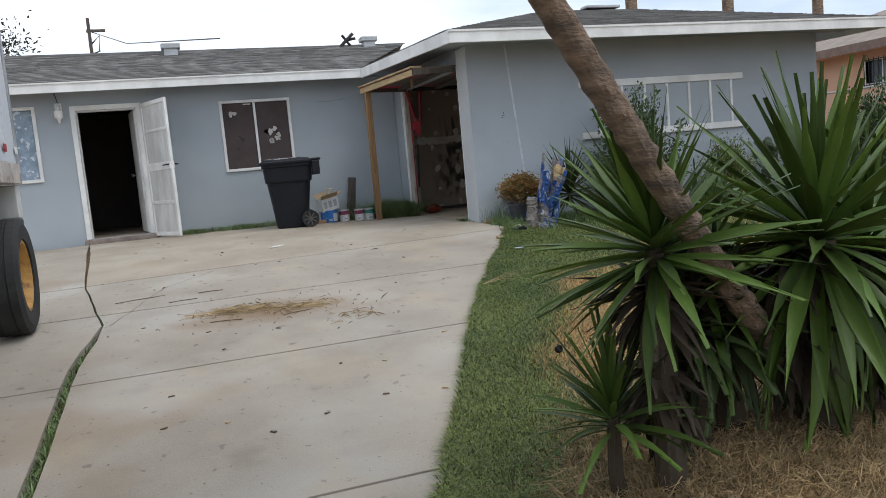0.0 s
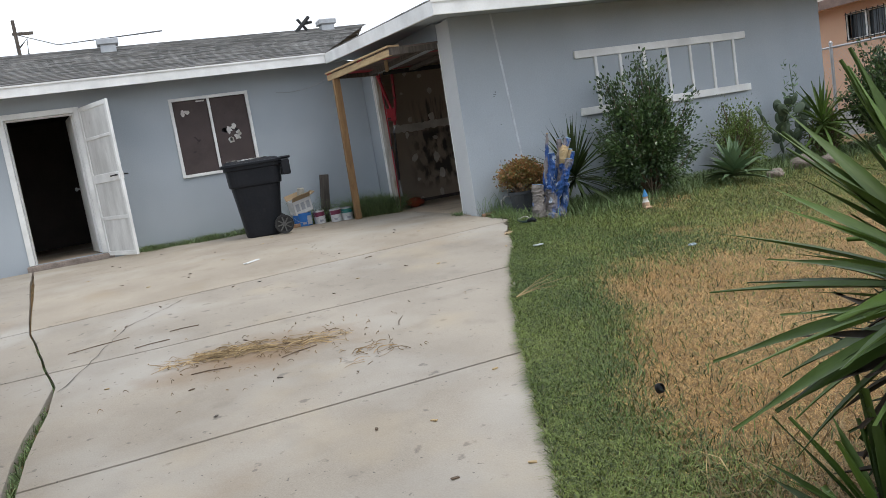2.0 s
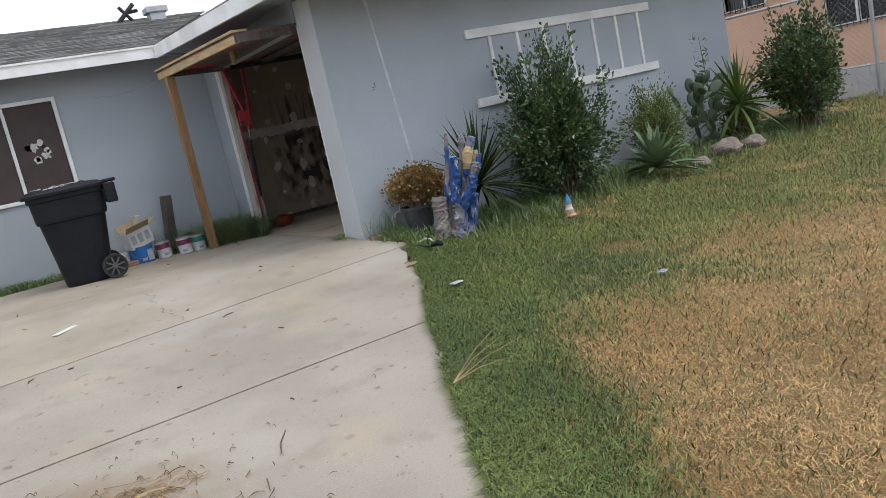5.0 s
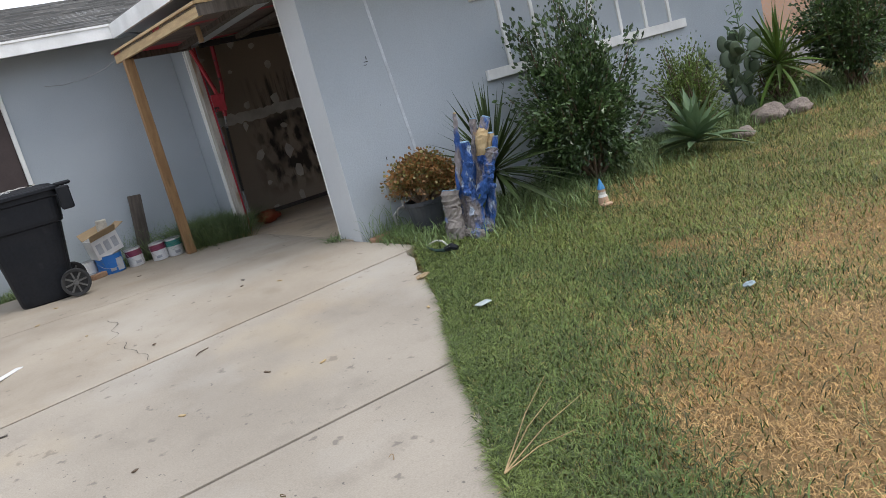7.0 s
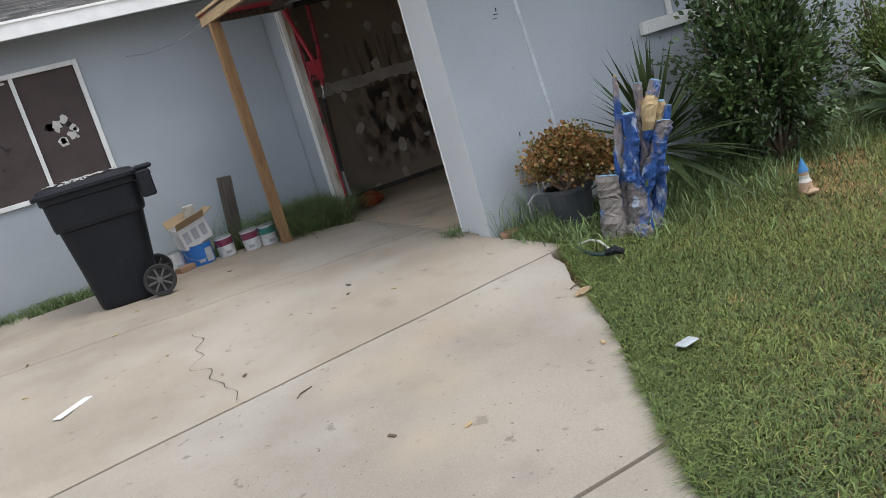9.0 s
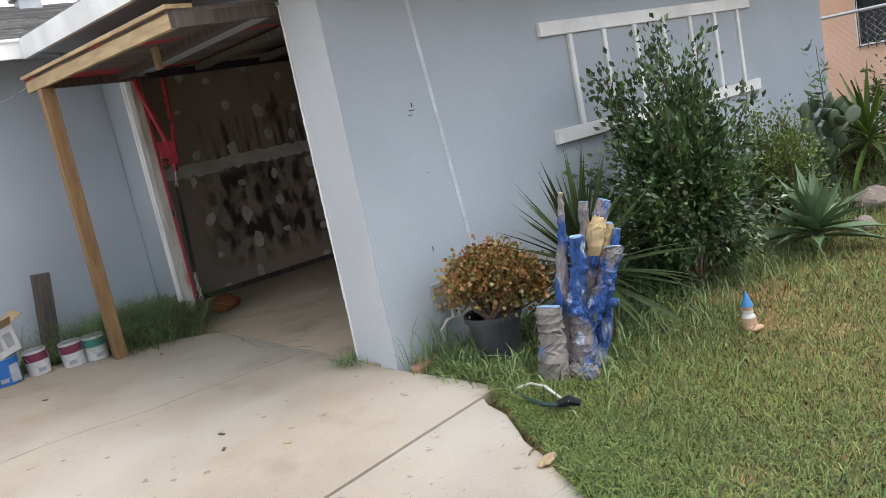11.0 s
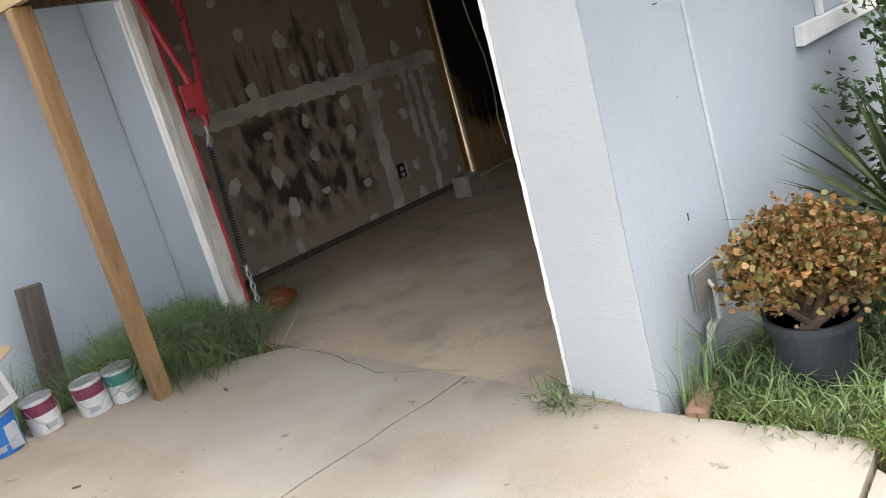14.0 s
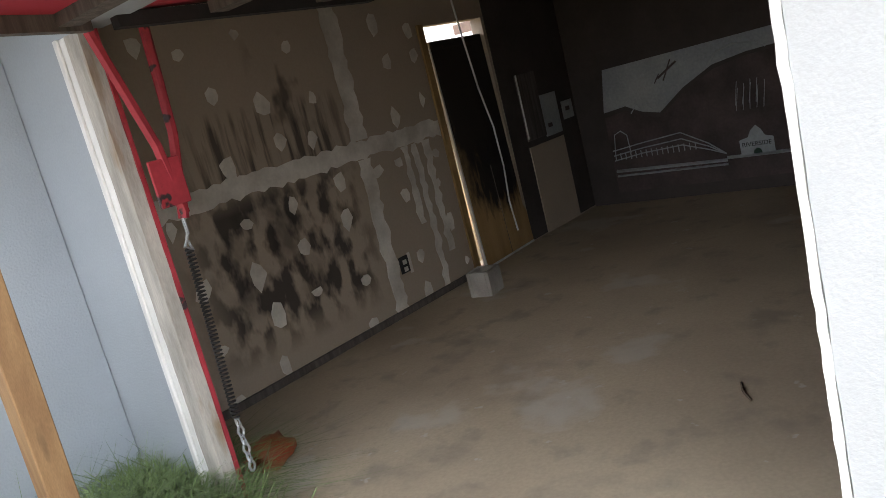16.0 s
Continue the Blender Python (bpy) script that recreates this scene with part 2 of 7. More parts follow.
M_shingle = mat("asphalt_shingle", (0.21, 0.20, 0.185), 0.95, 0.18, 7, 160, 0.6, 0.004, col2=(0.155, 0.155, 0.15), island=0.28)
# Near-black: the dimness of unlit interiors is put into the wall colour.
M_dark = mat("unlit_interior_tone", (0.075, 0.062, 0.056), 0.9, 0.1, 3, 30, 0.1)
M_wood = mat("fir_post", (0.31, 0.185, 0.085), 0.75, 0.16, 5, 60, 0.2, 0.002, col2=(0.24, 0.135, 0.062), stretch=(6, 6, 0.5), extra=blotches((0.06, 0.04, 0.025), 2.2, 0.60, 0.72, 0.85, 3))
M_wood_pale = mat("pale_raw_wood", (0.50, 0.36, 0.19), 0.8, 0.14, 5, 60, 0.2, 0.002, col2=(0.36, 0.25, 0.13), stretch=(5, 0.6, 5))
M_wood_grey = mat("weathered_wood", (0.13, 0.11, 0.095), 0.9, 0.2, 5, 60, 0.3, 0.003, stretch=(6, 6, 0.6))
M_black = mat("black_plastic", (0.011, 0.0125, 0.016), 0.5, 0.2, 4, 40, 0.15, 0.002, col2=(0.014, 0.015, 0.018), spec=0.18, extra=blotches((0.05, 0.05, 0.052), 7, 0.62, 0.80, 0.5, 8))
M_rubber = mat("tyre_rubber", (0.028, 0.028, 0.028), 0.8, 0.2, 5, 60, 0.2)
M_board = mat("dark_brown_board", (0.075, 0.055, 0.052), 0.8, 0.12, 3, 60, 0.2, 0.002, extra=several(blotches((0.02, 0.015, 0.015), 6, 0.66, 0.7, 0.8), ))
M_peel = mat("peeled_paint_patch", (0.62, 0.60, 0.56), 0.8, 0.1, 10, 80)
M_metal = mat("galvanised_metal", (0.45, 0.46, 0.47), 0.45, 0.1, 5, 60, 0.1, metal=0.7)
M_iron = mat("dark_iron", (0.05, 0.05, 0.05), 0.5, 0.2, 5, 60, metal=0.6)
M_leaf = mat("glossy_dark_leaf", (0.066, 0.112, 0.034), 0.3, 0.15, 3, 60, 0.05, island=0.6, col2=(0.045, 0.08, 0.03))
M_leaf2 = mat("light_green_leaf", (0.15, 0.215, 0.05), 0.5, 0.15, 3, 60, 0.05, island=0.45)
M_yucca = mat("yucca_blade", (0.092, 0.15, 0.027), 0.45, 0.14, 2.5, 40, 0.1, 0.002, rand=0.5, col2=(0.06, 0.105, 0.021), spec=0.3, stretch=(8, 1, 1))
# Shade beneath yucca heads put into the colour; also the spiky agave's own green.
M_yucca_low = mat("dark_yucca_blade", (0.042, 0.066, 0.02), 0.6, 0.14, 2.5, 40, 0.1, 0.002, rand=0.4, spec=0.25)
# Dead-leaf brown taken almost to black: shade inside the clump, in the colour.
M_yucca_dry = mat("shaded_dry_yucca", (0.055, 0.04, 0.024), 0.85, 0.2, 3, 50, 0.1, island=0.35)
M_cactus = mat("grey_green_cactus", (0.075, 0.11, 0.062), 0.6, 0.15, 6, 50, 0.1)
M_agave = mat("blue_green_agave", (0.13, 0.205, 0.10), 0.5, 0.12, 3, 50, 0.05, island=0.25)
M_jade = mat("jade_leaf_green", (0.21, 0.18, 0.05), 0.45, 0.2, 3, 60, 0.05, island=0.3)
M_jade_red = mat("jade_leaf_orange", (0.30, 0.145, 0.045), 0.45, 0.2, 3, 60, 0.05, island=0.3)
M_bark = mat("palm_bark", (0.27, 0.195, 0.14), 0.95, 0.2, 8, 40, 0.8, 0.015, col2=(0.10, 0.075, 0.06), stretch=(1, 1, 3))
M_twig = mat("twig_bark", (0.17, 0.12, 0.08), 0.9, 0.2, 8, 50, 0.4)
M_straw = mat("dry_straw", (0.46, 0.33, 0.17), 0.9, 0.2, 4, 50, 0.1, island=0.4)
M_straw_old = mat("trodden_straw", (0.27, 0.18, 0.09), 0.95, 0.2, 4, 50, 0.1, island=0.45)
M_grass = mat("green_grass_blade", (0.158, 0.20, 0.05), 0.6, 0.2, 1.0, 30, 0.0, island=0.8, col2=(0.088, 0.135, 0.034))
M_grass_pale = mat("yellowing_grass_blade", (0.32, 0.29, 0.095), 0.65, 0.15, 1.2, 30, 0.0, island=0.6, col2=(0.20, 0.215, 0.06))
M_grass_dry = mat("dry_grass_blade", (0.55, 0.36, 0.16), 0.8, 0.15, 1.2, 30, 0.0, island=0.55, col2=(0.42, 0.255, 0.10))
M_weed = mat("weed_blade", (0.185, 0.265, 0.10), 0.6, 0.15, 2, 30, 0.0, island=0.5)
def sprayed(m, n, l, b, hsv, mp):
    """Sooty spray paint in streaks over one part of the drywall."""
    sep = n.new("ShaderNodeSeparateXYZ")
    l.new(mp.outputs[0], sep.inputs[0])

    def near(sock, c, half):
        a = n.new("ShaderNodeMath")
        a.operation = "SUBTRACT"
        a.inputs[1].default_value = c
        l.new(sock, a.inputs[0])
        d = n.new("ShaderNodeMath")
        d.operation = "ABSOLUTE"
        l.new(a.outputs[0], d.inputs[0])
        r = n.new("ShaderNodeMapRange")
        r.inputs[1].default_value, r.inputs[2].default_value, r.inputs[3].default_value, r.inputs[4].default_value = half, half * 0.62, 0, 1
        l.new(d.outputs[0], r.inputs[0])
        return r.outputs[0]

    def times(p, q):
        k = n.new("ShaderNodeMath")
        k.operation = "MULTIPLY"
        l.new(p, k.inputs[0])
        l.new(q, k.inputs[1])
        return k.outputs[0]
    for cx, hx, cz, hz, stretch, lo, hi, amount in ((5.68, 0.85, 1.66, 0.60, (9, 9, 4.5), 0.44, 0.58, 0.85), (5.55, 0.5, 1.72, 0.42, (4, 4, 3), 0.42, 0.60, 0.6), (5.75, 0.8, 2.40, 0.27, (16, 16, 1.6), 0.48, 0.62, 0.75), (6.05, 0.35, 2.75, 0.35, (6, 6, 3), 0.50, 0.62, 0.7)):
        m2 = n.new("ShaderNodeMapping")
        m2.inputs["Scale"].default_value = stretch
        m2.inputs["Rotation"].default_value = (0, 0.2, 0)
        l.new(mp.outputs[0], m2.inputs[0])
        t = n.new("ShaderNodeTexNoise")
        t.inputs["Scale"].default_value, t.inputs["Detail"].default_value = 1.0, 3
        l.new(m2.outputs[0], t.inputs["Vector"])
        r = n.new("ShaderNodeMapRange")
        r.inputs[1].default_value, r.inputs[2].default_value, r.inputs[4].default_value = lo, hi, amount
        l.new(t.outputs[0], r.inputs[0])
        k = times(times(near(sep.outputs[0], cx, hx), near(sep.outputs[2], cz, hz)), r.outputs[0])
        x = n.new("ShaderNodeMix")
        x.data_type = "RGBA"
        x.inputs[7].default_value = (0.018, 0.016, 0.018, 1)
        l.new(k, x.inputs[0])
        l.new(b.inputs["Base Color"].links[0].from_socket, x.inputs[6])
        l.new(x.outputs[2], b.inputs["Base Color"])


M_drywall = mat("bare_drywall", (0.44, 0.36, 0.275), 0.95, 0.05, 1.5, 60, 0.15, 0.002, col2=(0.41, 0.34, 0.26), extra=sprayed)
M_mud = mat("joint_compound", (0.78, 0.74, 0.67), 0.9, 0.08, 4, 50, 0.2, 0.002, col2=(0.52, 0.48, 0.42))
M_soot = mat("black_spray_paint", (0.018, 0.016, 0.017), 0.85, 0.2, 4, 50)
M_ply = mat("plywood", (0.46, 0.30, 0.13), 0.75, 0.1, 2, 40, 0.1, 0.002, col2=(0.25, 0.155, 0.06), stretch=(4, 4, 0.5))
M_red = mat("red_paint", (0.42, 0.035, 0.05), 0.6, 0.15, 5, 50, 0.1, extra=blotches((0.02, 0.015, 0.015), 9, 0.60, 0.63, 1.0, 3))
M_blue = mat("blue_paint_on_bark", (0.026, 0.10, 0.33), 0.75, 0.25, 12, 45, 1.0, 0.03, col2=(0.012, 0.045, 0.16), stretch=(1, 1, 0.4), extra=several(blotches((0.24, 0.21, 0.20), 9, 0.48, 0.57, 0.95, 8), blotches((0.42, 0.50, 0.62), 14, 0.60, 0.66, 0.8, 6, 2.0), blotches((0.60, 0.36, 0.13), 6, 0.66, 0.69, 0.95, 3, 4.0)))
M_greybark = mat("grey_cut_bark", (0.26, 0.23, 0.21), 0.9, 0.18, 8, 50, 0.7, 0.01, extra=blotches((0.05, 0.14, 0.36), 5, 0.60, 0.66, 0.8, 4))
M_cut = mat("cut_wood_face", (0.55, 0.40, 0.21), 0.8, 0.12, 8, 50, 0.2)
M_bluecut = mat("light_blue_painted_cut", (0.30, 0.48, 0.68), 0.7, 0.15, 8, 50, 0.2)
M_peach = mat("peach_stucco", (0.66, 0.42, 0.29), 0.9, 0.04, 1.5, 70, 0.3, 0.004)
M_tileroof = mat("pale_brown_roof", (0.33, 0.27, 0.225), 0.9, 0.12, 4, 60, 0.4, island=0.2)
M_cmu = mat("whitewashed_block", (0.55, 0.55, 0.55), 0.9, 0.08, 3, 50, 0.4, 0.004)
M_can_white = mat("can_label_white", (0.66, 0.66, 0.66), 0.45, 0.06, 6, 60)
M_maroon = mat("maroon_label", (0.23, 0.035, 0.085), 0.45, 0.1, 6, 60)
M_teal = mat("teal_label", (0.02, 0.23, 0.22), 0.45, 0.1, 6, 60)
M_bluebox = mat("blue_carton", (0.02, 0.16, 0.50), 0.55, 0.08, 6, 60)
M_card = mat("cardboard", (0.40, 0.29, 0.17), 0.85, 0.08, 5, 60, 0.1)
M_print = mat("grey_print", (0.40, 0.42, 0.46), 0.6, 0.1, 9, 60)
M_truckbox = mat("truck_box_panel", (0.66, 0.69, 0.74), 0.35, 0.05, 2, 50, 0.05, extra=blotches((0.4, 0.41, 0.43), 2, 0.62, 0.75, 0.4, 6))
M_rim = mat("rusty_yellow_rim", (0.50, 0.28, 0.075), 0.6, 0.15, 8, 60, 0.2, extra=blotches((0.16, 0.07, 0.035), 9, 0.55, 0.65, 0.9))
M_glass = mat("dark_glass", (0.03, 0.035, 0.04), 0.08, 0.05, 3, 30, 0.0)
M_curtain = mat("patterned_curtain", (0.30, 0.38, 0.47), 0.5, 0.1, 9, 60, 0.1, col2=(0.20, 0.27, 0.34), extra=blotches((0.72, 0.75, 0.78), 14, 0.58, 0.62, 0.7, 2))
M_stone = mat("garden_stone", (0.33, 0.27, 0.23), 0.95, 0.2, 5, 40, 1.0, 0.02)
M_brick = mat("worn_red_brick", (0.31, 0.20, 0.125), 0.9, 0.15, 8, 60, 0.5, 0.005, col2=(0.25, 0.14, 0.085))
M_pot = mat("dark_plastic_pot", (0.045, 0.05, 0.058), 0.55, 0.15, 5, 50, 0.1)
M_green_hose = mat("dark_green_hose", (0.02, 0.05, 0.04), 0.5, 0.1, 5, 50)
M_bone = mat("pale_plastic", (0.62, 0.60, 0.55), 0.5, 0.06, 5, 50)
M_skin = mat("gnome_tan", (0.52, 0.34, 0.22), 0.7, 0.1, 8, 50)
M_sky_blue = mat("gnome_hat_blue", (0.05, 0.24, 0.50), 0.6, 0.1, 8, 50)
M_far = mat("distant_foliage", (0.035, 0.05, 0.028), 0.8, 0.25, 5, 40, 0.2, island=0.4)
# Near-black: shade overhead is put into the ceiling and joist colour.
M_ceil = mat("unlit_ceiling_tone", (0.035, 0.03, 0.028), 0.9, 0.2, 3, 30)
M_mural_sky = mat("mural_pale_sky", (0.40, 0.42, 0.41), 0.8, 0.15, 2, 40, col2=(0.28, 0.31, 0.33))
M_mural_hill = mat("mural_dark_hill", (0.10, 0.075, 0.07), 0.8, 0.2, 3, 40)
M_mural_line = mat("mural_pale_line", (0.40, 0.43, 0.44), 0.8, 0.1, 5, 40)
M_orange = mat("orange_plastic", (0.33, 0.055, 0.02), 0.55, 0.1, 6, 40)

# ---- ground and driveway ----
def ground_sheet():
    xs = [-400, -120, -40, -15, -9, -6] + [-4 + 0.25 * i for i in range(85)] + [18, 20, 24, 32, 60, 160, 500]
    ys = [-400, -120, -40, -15, -8, -5] + [-3 + 0.25 * i for i in range(67)] + [14.5, 16, 20, 30, 60, 160, 500]
    vs, fs = [], []
    for y in ys:
        for x in xs:
            far = sstep(25, 200, math.hypot(x, y))
            z = gz(x, y) - 0.012 + 0.02 * noise.noise(Vector((x * 1.3, y * 1.3, 0)))
            if x < edge_x(y) + 0.12:
                z -= 0.06
            if y > 9.3 and x > 3.9:
                z -= 0.08
            vs.append((x, y, z - far * 0.4))
    n = len(xs)
    for j in range(len(ys) - 1):
        for i in range(n - 1):
            fs.append((j * n + i, j * n + i + 1, (j + 1) * n + i + 1, (j + 1) * n + i))
    return tagged(raw("ground", vs, fs, M_soil, smooth=True), "dry brown soil and thatch under a patchy front lawn", "ground", kind="structure")


ground_sheet()
driveway = thing("driveway", pose(0, 0, 0), "pale stained concrete driveway of large slabs with dark joints", "driveway", kind="structure")


def slab(y0, y1, xl, xr, nx=10, ny=8, m=M_concrete):
    bm = bmesh.new()
    top, low = [], []
    for j in range(ny + 1):
        ym = (y0(2.0) if callable(y0) else y0) * (1 - j / ny) + (y1(2.0) if callable(y1) else y1) * j / ny
        a, b = xl(ym), xr(ym)
        rt, rl = [], []
        for i in range(nx + 1):
            x = a + (b - a) * i / nx
            y = (y0(x) if callable(y0) else y0) * (1 - j / ny) + (y1(x) if callable(y1) else y1) * j / ny
            e = min(min(i, nx - i), min(j, ny - j)) == 0
            z = gz(x, y) + 0.003 * noise.noise(Vector((x * 2, y * 2, 3)))
            rt.append(bm.verts.new((x, y, z - (0.004 if e else 0))))
            rl.append(bm.verts.new((x, y, z - 0.11)) if e else None)
        top.append(rt)
        low.append(rl)
    for j in range(ny):
        for i in range(nx):
            bm.faces.new((top[j][i], top[j][i + 1], top[j + 1][i + 1], top[j + 1][i]))
    for i in range(nx):
        bm.faces.new((low[0][i], low[0][i + 1], top[0][i + 1], top[0][i]))
        bm.faces.new((top[ny][i], top[ny][i + 1], low[ny][i + 1], low[ny][i]))
    for j in range(ny):
        bm.faces.new((top[j][0], top[j + 1][0], low[j + 1][0], low[j][0]))
        bm.faces.new((low[j][nx], low[j + 1][nx], top[j + 1][nx], top[j][nx]))
    return part("slab", bm, m, driveway)


def ragged(y):
    return edge_x(y) + 0.032 * noise.noise(Vector((y * 5, 0.3, 0))) + 0.018 * noise.noise(Vector((y * 17, 2.3, 0)))


def slant(x):
    """The last joint before the garage, not quite square to the others."""
    return 8.76 - (4.20 - x) * 0.10


def crack(x):
    """A wandering crack across the apron."""
    return 10.40 + (4.12 - x) * 0.09 + 0.05 * noise.noise(Vector((x * 2.1, 4.0, 0))) + 0.02 * noise.noise(Vector((x * 9.0, 7.0, 0)))


def joint_x(y):
    """The long joint beside the parked truck, which wanders a little."""
    return table(y, JOINT_Y, JOINT_X) + 0.015 * noise.noise(Vector((y * 1.9, 3.3, 0)))


def joint_half(y):
    """Half the joint's width: broken wide open beside the truck, tight near the house."""
    return 0.009 + 0.024 * sstep(6.5, 5.6, y)


JOINT_Y = [-14.0, 3.6, 5.2, 5.9, 6.4, 7.0, 8.4, 12.9]
JOINT_X = [-0.56, -0.54, -0.54, -0.46, -0.44, -0.53, -0.70, -1.06]
ROWS_Y = [-14.0, -6.0, 0.7, 2.72, 4.82, 6.78]
GAP = 0.0105
for ya, yb in zip(ROWS_Y, ROWS_Y[1:]):
    slab(ya + GAP, yb - GAP, lambda y: joint_x(y) + joint_half(y), ragged, 22, 26)
    slab(ya + GAP, yb - GAP, lambda y: -3.6, lambda y: joint_x(y) - joint_half(y), 4, 26)
slab(6.78 + GAP, lambda x: slant(x) - GAP, lambda y: joint_x(y) + joint_half(y), ragged, 22, 26)
slab(6.78 + GAP, lambda x: slant(x) - GAP, lambda y: -3.6, lambda y: joint_x(y) - joint_half(y), 4, 26)
slab(lambda x: slant(x) + GAP, lambda x: crack(x) - 0.006, lambda y: joint_x(y) + 0.009, lambda y: 4.12 + (0.10 * (9.4 - y) / 0.7 if y < 9.4 else -0.015), 44, 12, M_apron)
slab(lambda x: slant(x) + GAP, 12.86, lambda y: -3.6, lambda y: joint_x(y) - 0.009, 4, 26)
slab(lambda x: crack(x) + 0.003, 12.62, lambda y: joint_x(y) + 0.009, lambda y: 4.095 - 0.62 * sstep(11.75, 12.5, y), 44, 14, M_apron)
slab(12.625, 12.86, lambda y: joint_x(y) + 0.009, lambda y: 1.1, 8, 3, M_apron)
M_grime = mat("grime_in_crack", (0.07, 0.06, 0.05), 0.95, 0.2, 12, 90)


def ground_crack(pts, width, wander, seed):
    """A thin dirty crack that wanders across the slabs."""
    pts = [Vector(p) for p in pts]
    line = [a.lerp(b, k / 14) for a, b in zip(pts, pts[1:]) for k in range(14)] + [pts[-1]]
    vs, fs = [], []
    for i, p in enumerate(line):
        d = (line[min(i + 1, len(line) - 1)] - line[max(i - 1, 0)]).normalized()
        n = Vector((-d.y, d.x))
        q = p + n * wander * noise.noise(Vector((p.x * 6, p.y * 6, seed)))
        w = width * (0.35 + 0.65 * abs(noise.noise(Vector((p.x * 13, p.y * 13, seed + 4)))) * 2)
        for s in (-1, 1):
            x, y = q + n * (s * w)
            vs.append((x, y, gz(x, y) + 0.005))
    for i in range(len(line) - 1):
        fs.append((2 * i, 2 * i + 1, 2 * i + 3, 2 * i + 2))
    return raw("crack", vs, fs, M_grime, driveway, "thin dirty crack in the concrete")


ground_crack([(-0.39, 6.24), (0.04, 7.60), (0.54, 8.22)], 0.004, 0.03, 1)
ground_crack([(2.11, 9.90), (2.02, 9.30), (2.09, 8.85), (2.06, 8.60)], 0.003, 0.10, 2)
ground_crack([(4.13, 10.42), (3.98, 10.9), (4.08, 11.5), (4.05, 12.0)], 0.003, 0.03, 3)

# ---- house ----
WALL_Y, FRONT_Y, SIDE_X, EAST_X = 13.0, 9.45, 4.12, 10.06
FLOOR_Z, BACK_Y, MURAL_X = 0.905, 13.43, 9.65


def wall_with_holes(name, x0, x1, z0, z1, y0, y1, holes, m, label):
    """A wall along x whose openings go right through."""
    xs = sorted({x0, x1, *[h[0] for h in holes], *[h[1] for h in holes]})
    zs = sorted({z0, z1, *[h[2] for h in holes], *[h[3] for h in holes]})
    bm = bmesh.new()
    grid = {}

    def vert(i, j, y):
        if (i, j, y) not in grid:
            grid[i, j, y] = bm.verts.new((xs[i], y, zs[j]))
        return grid[i, j, y]
    solid = {}
    for i in range(len(xs) - 1):
        for j in range(len(zs) - 1):
            cx, cz = (xs[i] + xs[i + 1]) / 2, (zs[j] + zs[j + 1]) / 2
            solid[i, j] = not any(h[0] < cx < h[1] and h[2] < cz < h[3] for h in holes)
    for (i, j), s in solid.items():
        if not s:
            continue
        bm.faces.new([vert(a, b, y0) for a, b in ((i, j), (i + 1, j), (i + 1, j + 1), (i, j + 1))])
        bm.faces.new([vert(a, b, y1) for a, b in ((i, j), (i, j + 1), (i + 1, j + 1), (i + 1, j))])
        for da, db, p, q in ((-1, 0, (i, j), (i, j + 1)), (1, 0, (i + 1, j + 1), (i + 1, j)), (0, -1, (i + 1, j), (i, j)), (0, 1, (i, j + 1), (i + 1, j + 1))):
            if not solid.get((i + da, j + db), False):
                bm.faces.new((vert(*p, y0), vert(*q, y0), vert(*q, y1), vert(*p, y1)))
    bmesh.ops.recalc_face_normals(bm, faces=bm.faces)
    return tagged(part(name, bm, m), label, "wall", kind="structure")


DOOR = (-1.015, -0.136, 1.05, 3.05)
WIN_A = (1.18, 2.24, 1.957, 3.03)
WIN_B = (-2.57, -1.62, 2.05, 3.10)
wall_with_holes("wall_north", -6.2, SIDE_X - 0.005, 0.6, 3.34, WALL_Y, WALL_Y + 0.16, [DOOR, WIN_A, WIN_B], M_stucco, "grey painted stucco wall of the house wing with a doorway")
wall_with_holes("wall_front", SIDE_X, EAST_X, 0.55, 3.26, FRONT_Y, FRONT_Y + 0.16, [], M_stucco, "grey painted stucco front wall of the garage wing")
tagged(part("wall_stub", boxbm(SIDE_X, SIDE_X + 0.10, 12.365, WALL_Y + 0.16, 0.6, 3.30), M_stucco), "short grey stucco wall beside the garage opening", "wall", kind="structure")
tagged(part("wall_header", boxbm(SIDE_X + 0.002, SIDE_X + 0.14, 9.86, 12.364, 3.02, 3.29), M_stucco), "grey stucco band above the garage opening", "wall", kind="structure")
# the white pier at the opening, with rough plaster edges
bm = boxbm(SIDE_X - 0.006, SIDE_X + 0.17, FRONT_Y + 0.004, 9.83, 0.62, 3.24)
bmesh.ops.subdivide_edges(bm, edges=[e for e in bm.edges if abs(e.verts[0].co.z - e.verts[1].co.z) > 1], cuts=40)
for v in bm.verts:
    v.co.y += 0.004 * noise.noise(v.co * 19.0)
    v.co.x += 0.004 * noise.noise(v.co * 11.0 + Vector((5, 0, 0)))
    if v.co.y > 9.6:
        v.co.y -= 0.008 * (v.co.z - 0.9)
tagged(part("wall_pier", bm, M_white_stucco), "white painted plaster pier at the garage opening", "wall", kind="structure")
bm = boxbm(SIDE_X - 0.008, SIDE_X + 0.05, 9.832, 9.852, 0.9, 3.02)
bmesh.ops.subdivide_edges(bm, edges=[e for e in bm.edges if abs(e.verts[0].co.z - e.verts[1].co.z) > 1], cuts=50)
for v in bm.verts:
    v.co.y += 0.005 * noise.noise(v.co * 23.0) - 0.008 * (v.co.z - 0.9)
tagged(part("trim", bm, M_white), "chipped white edging strip on the pier", "trim", kind="structure")
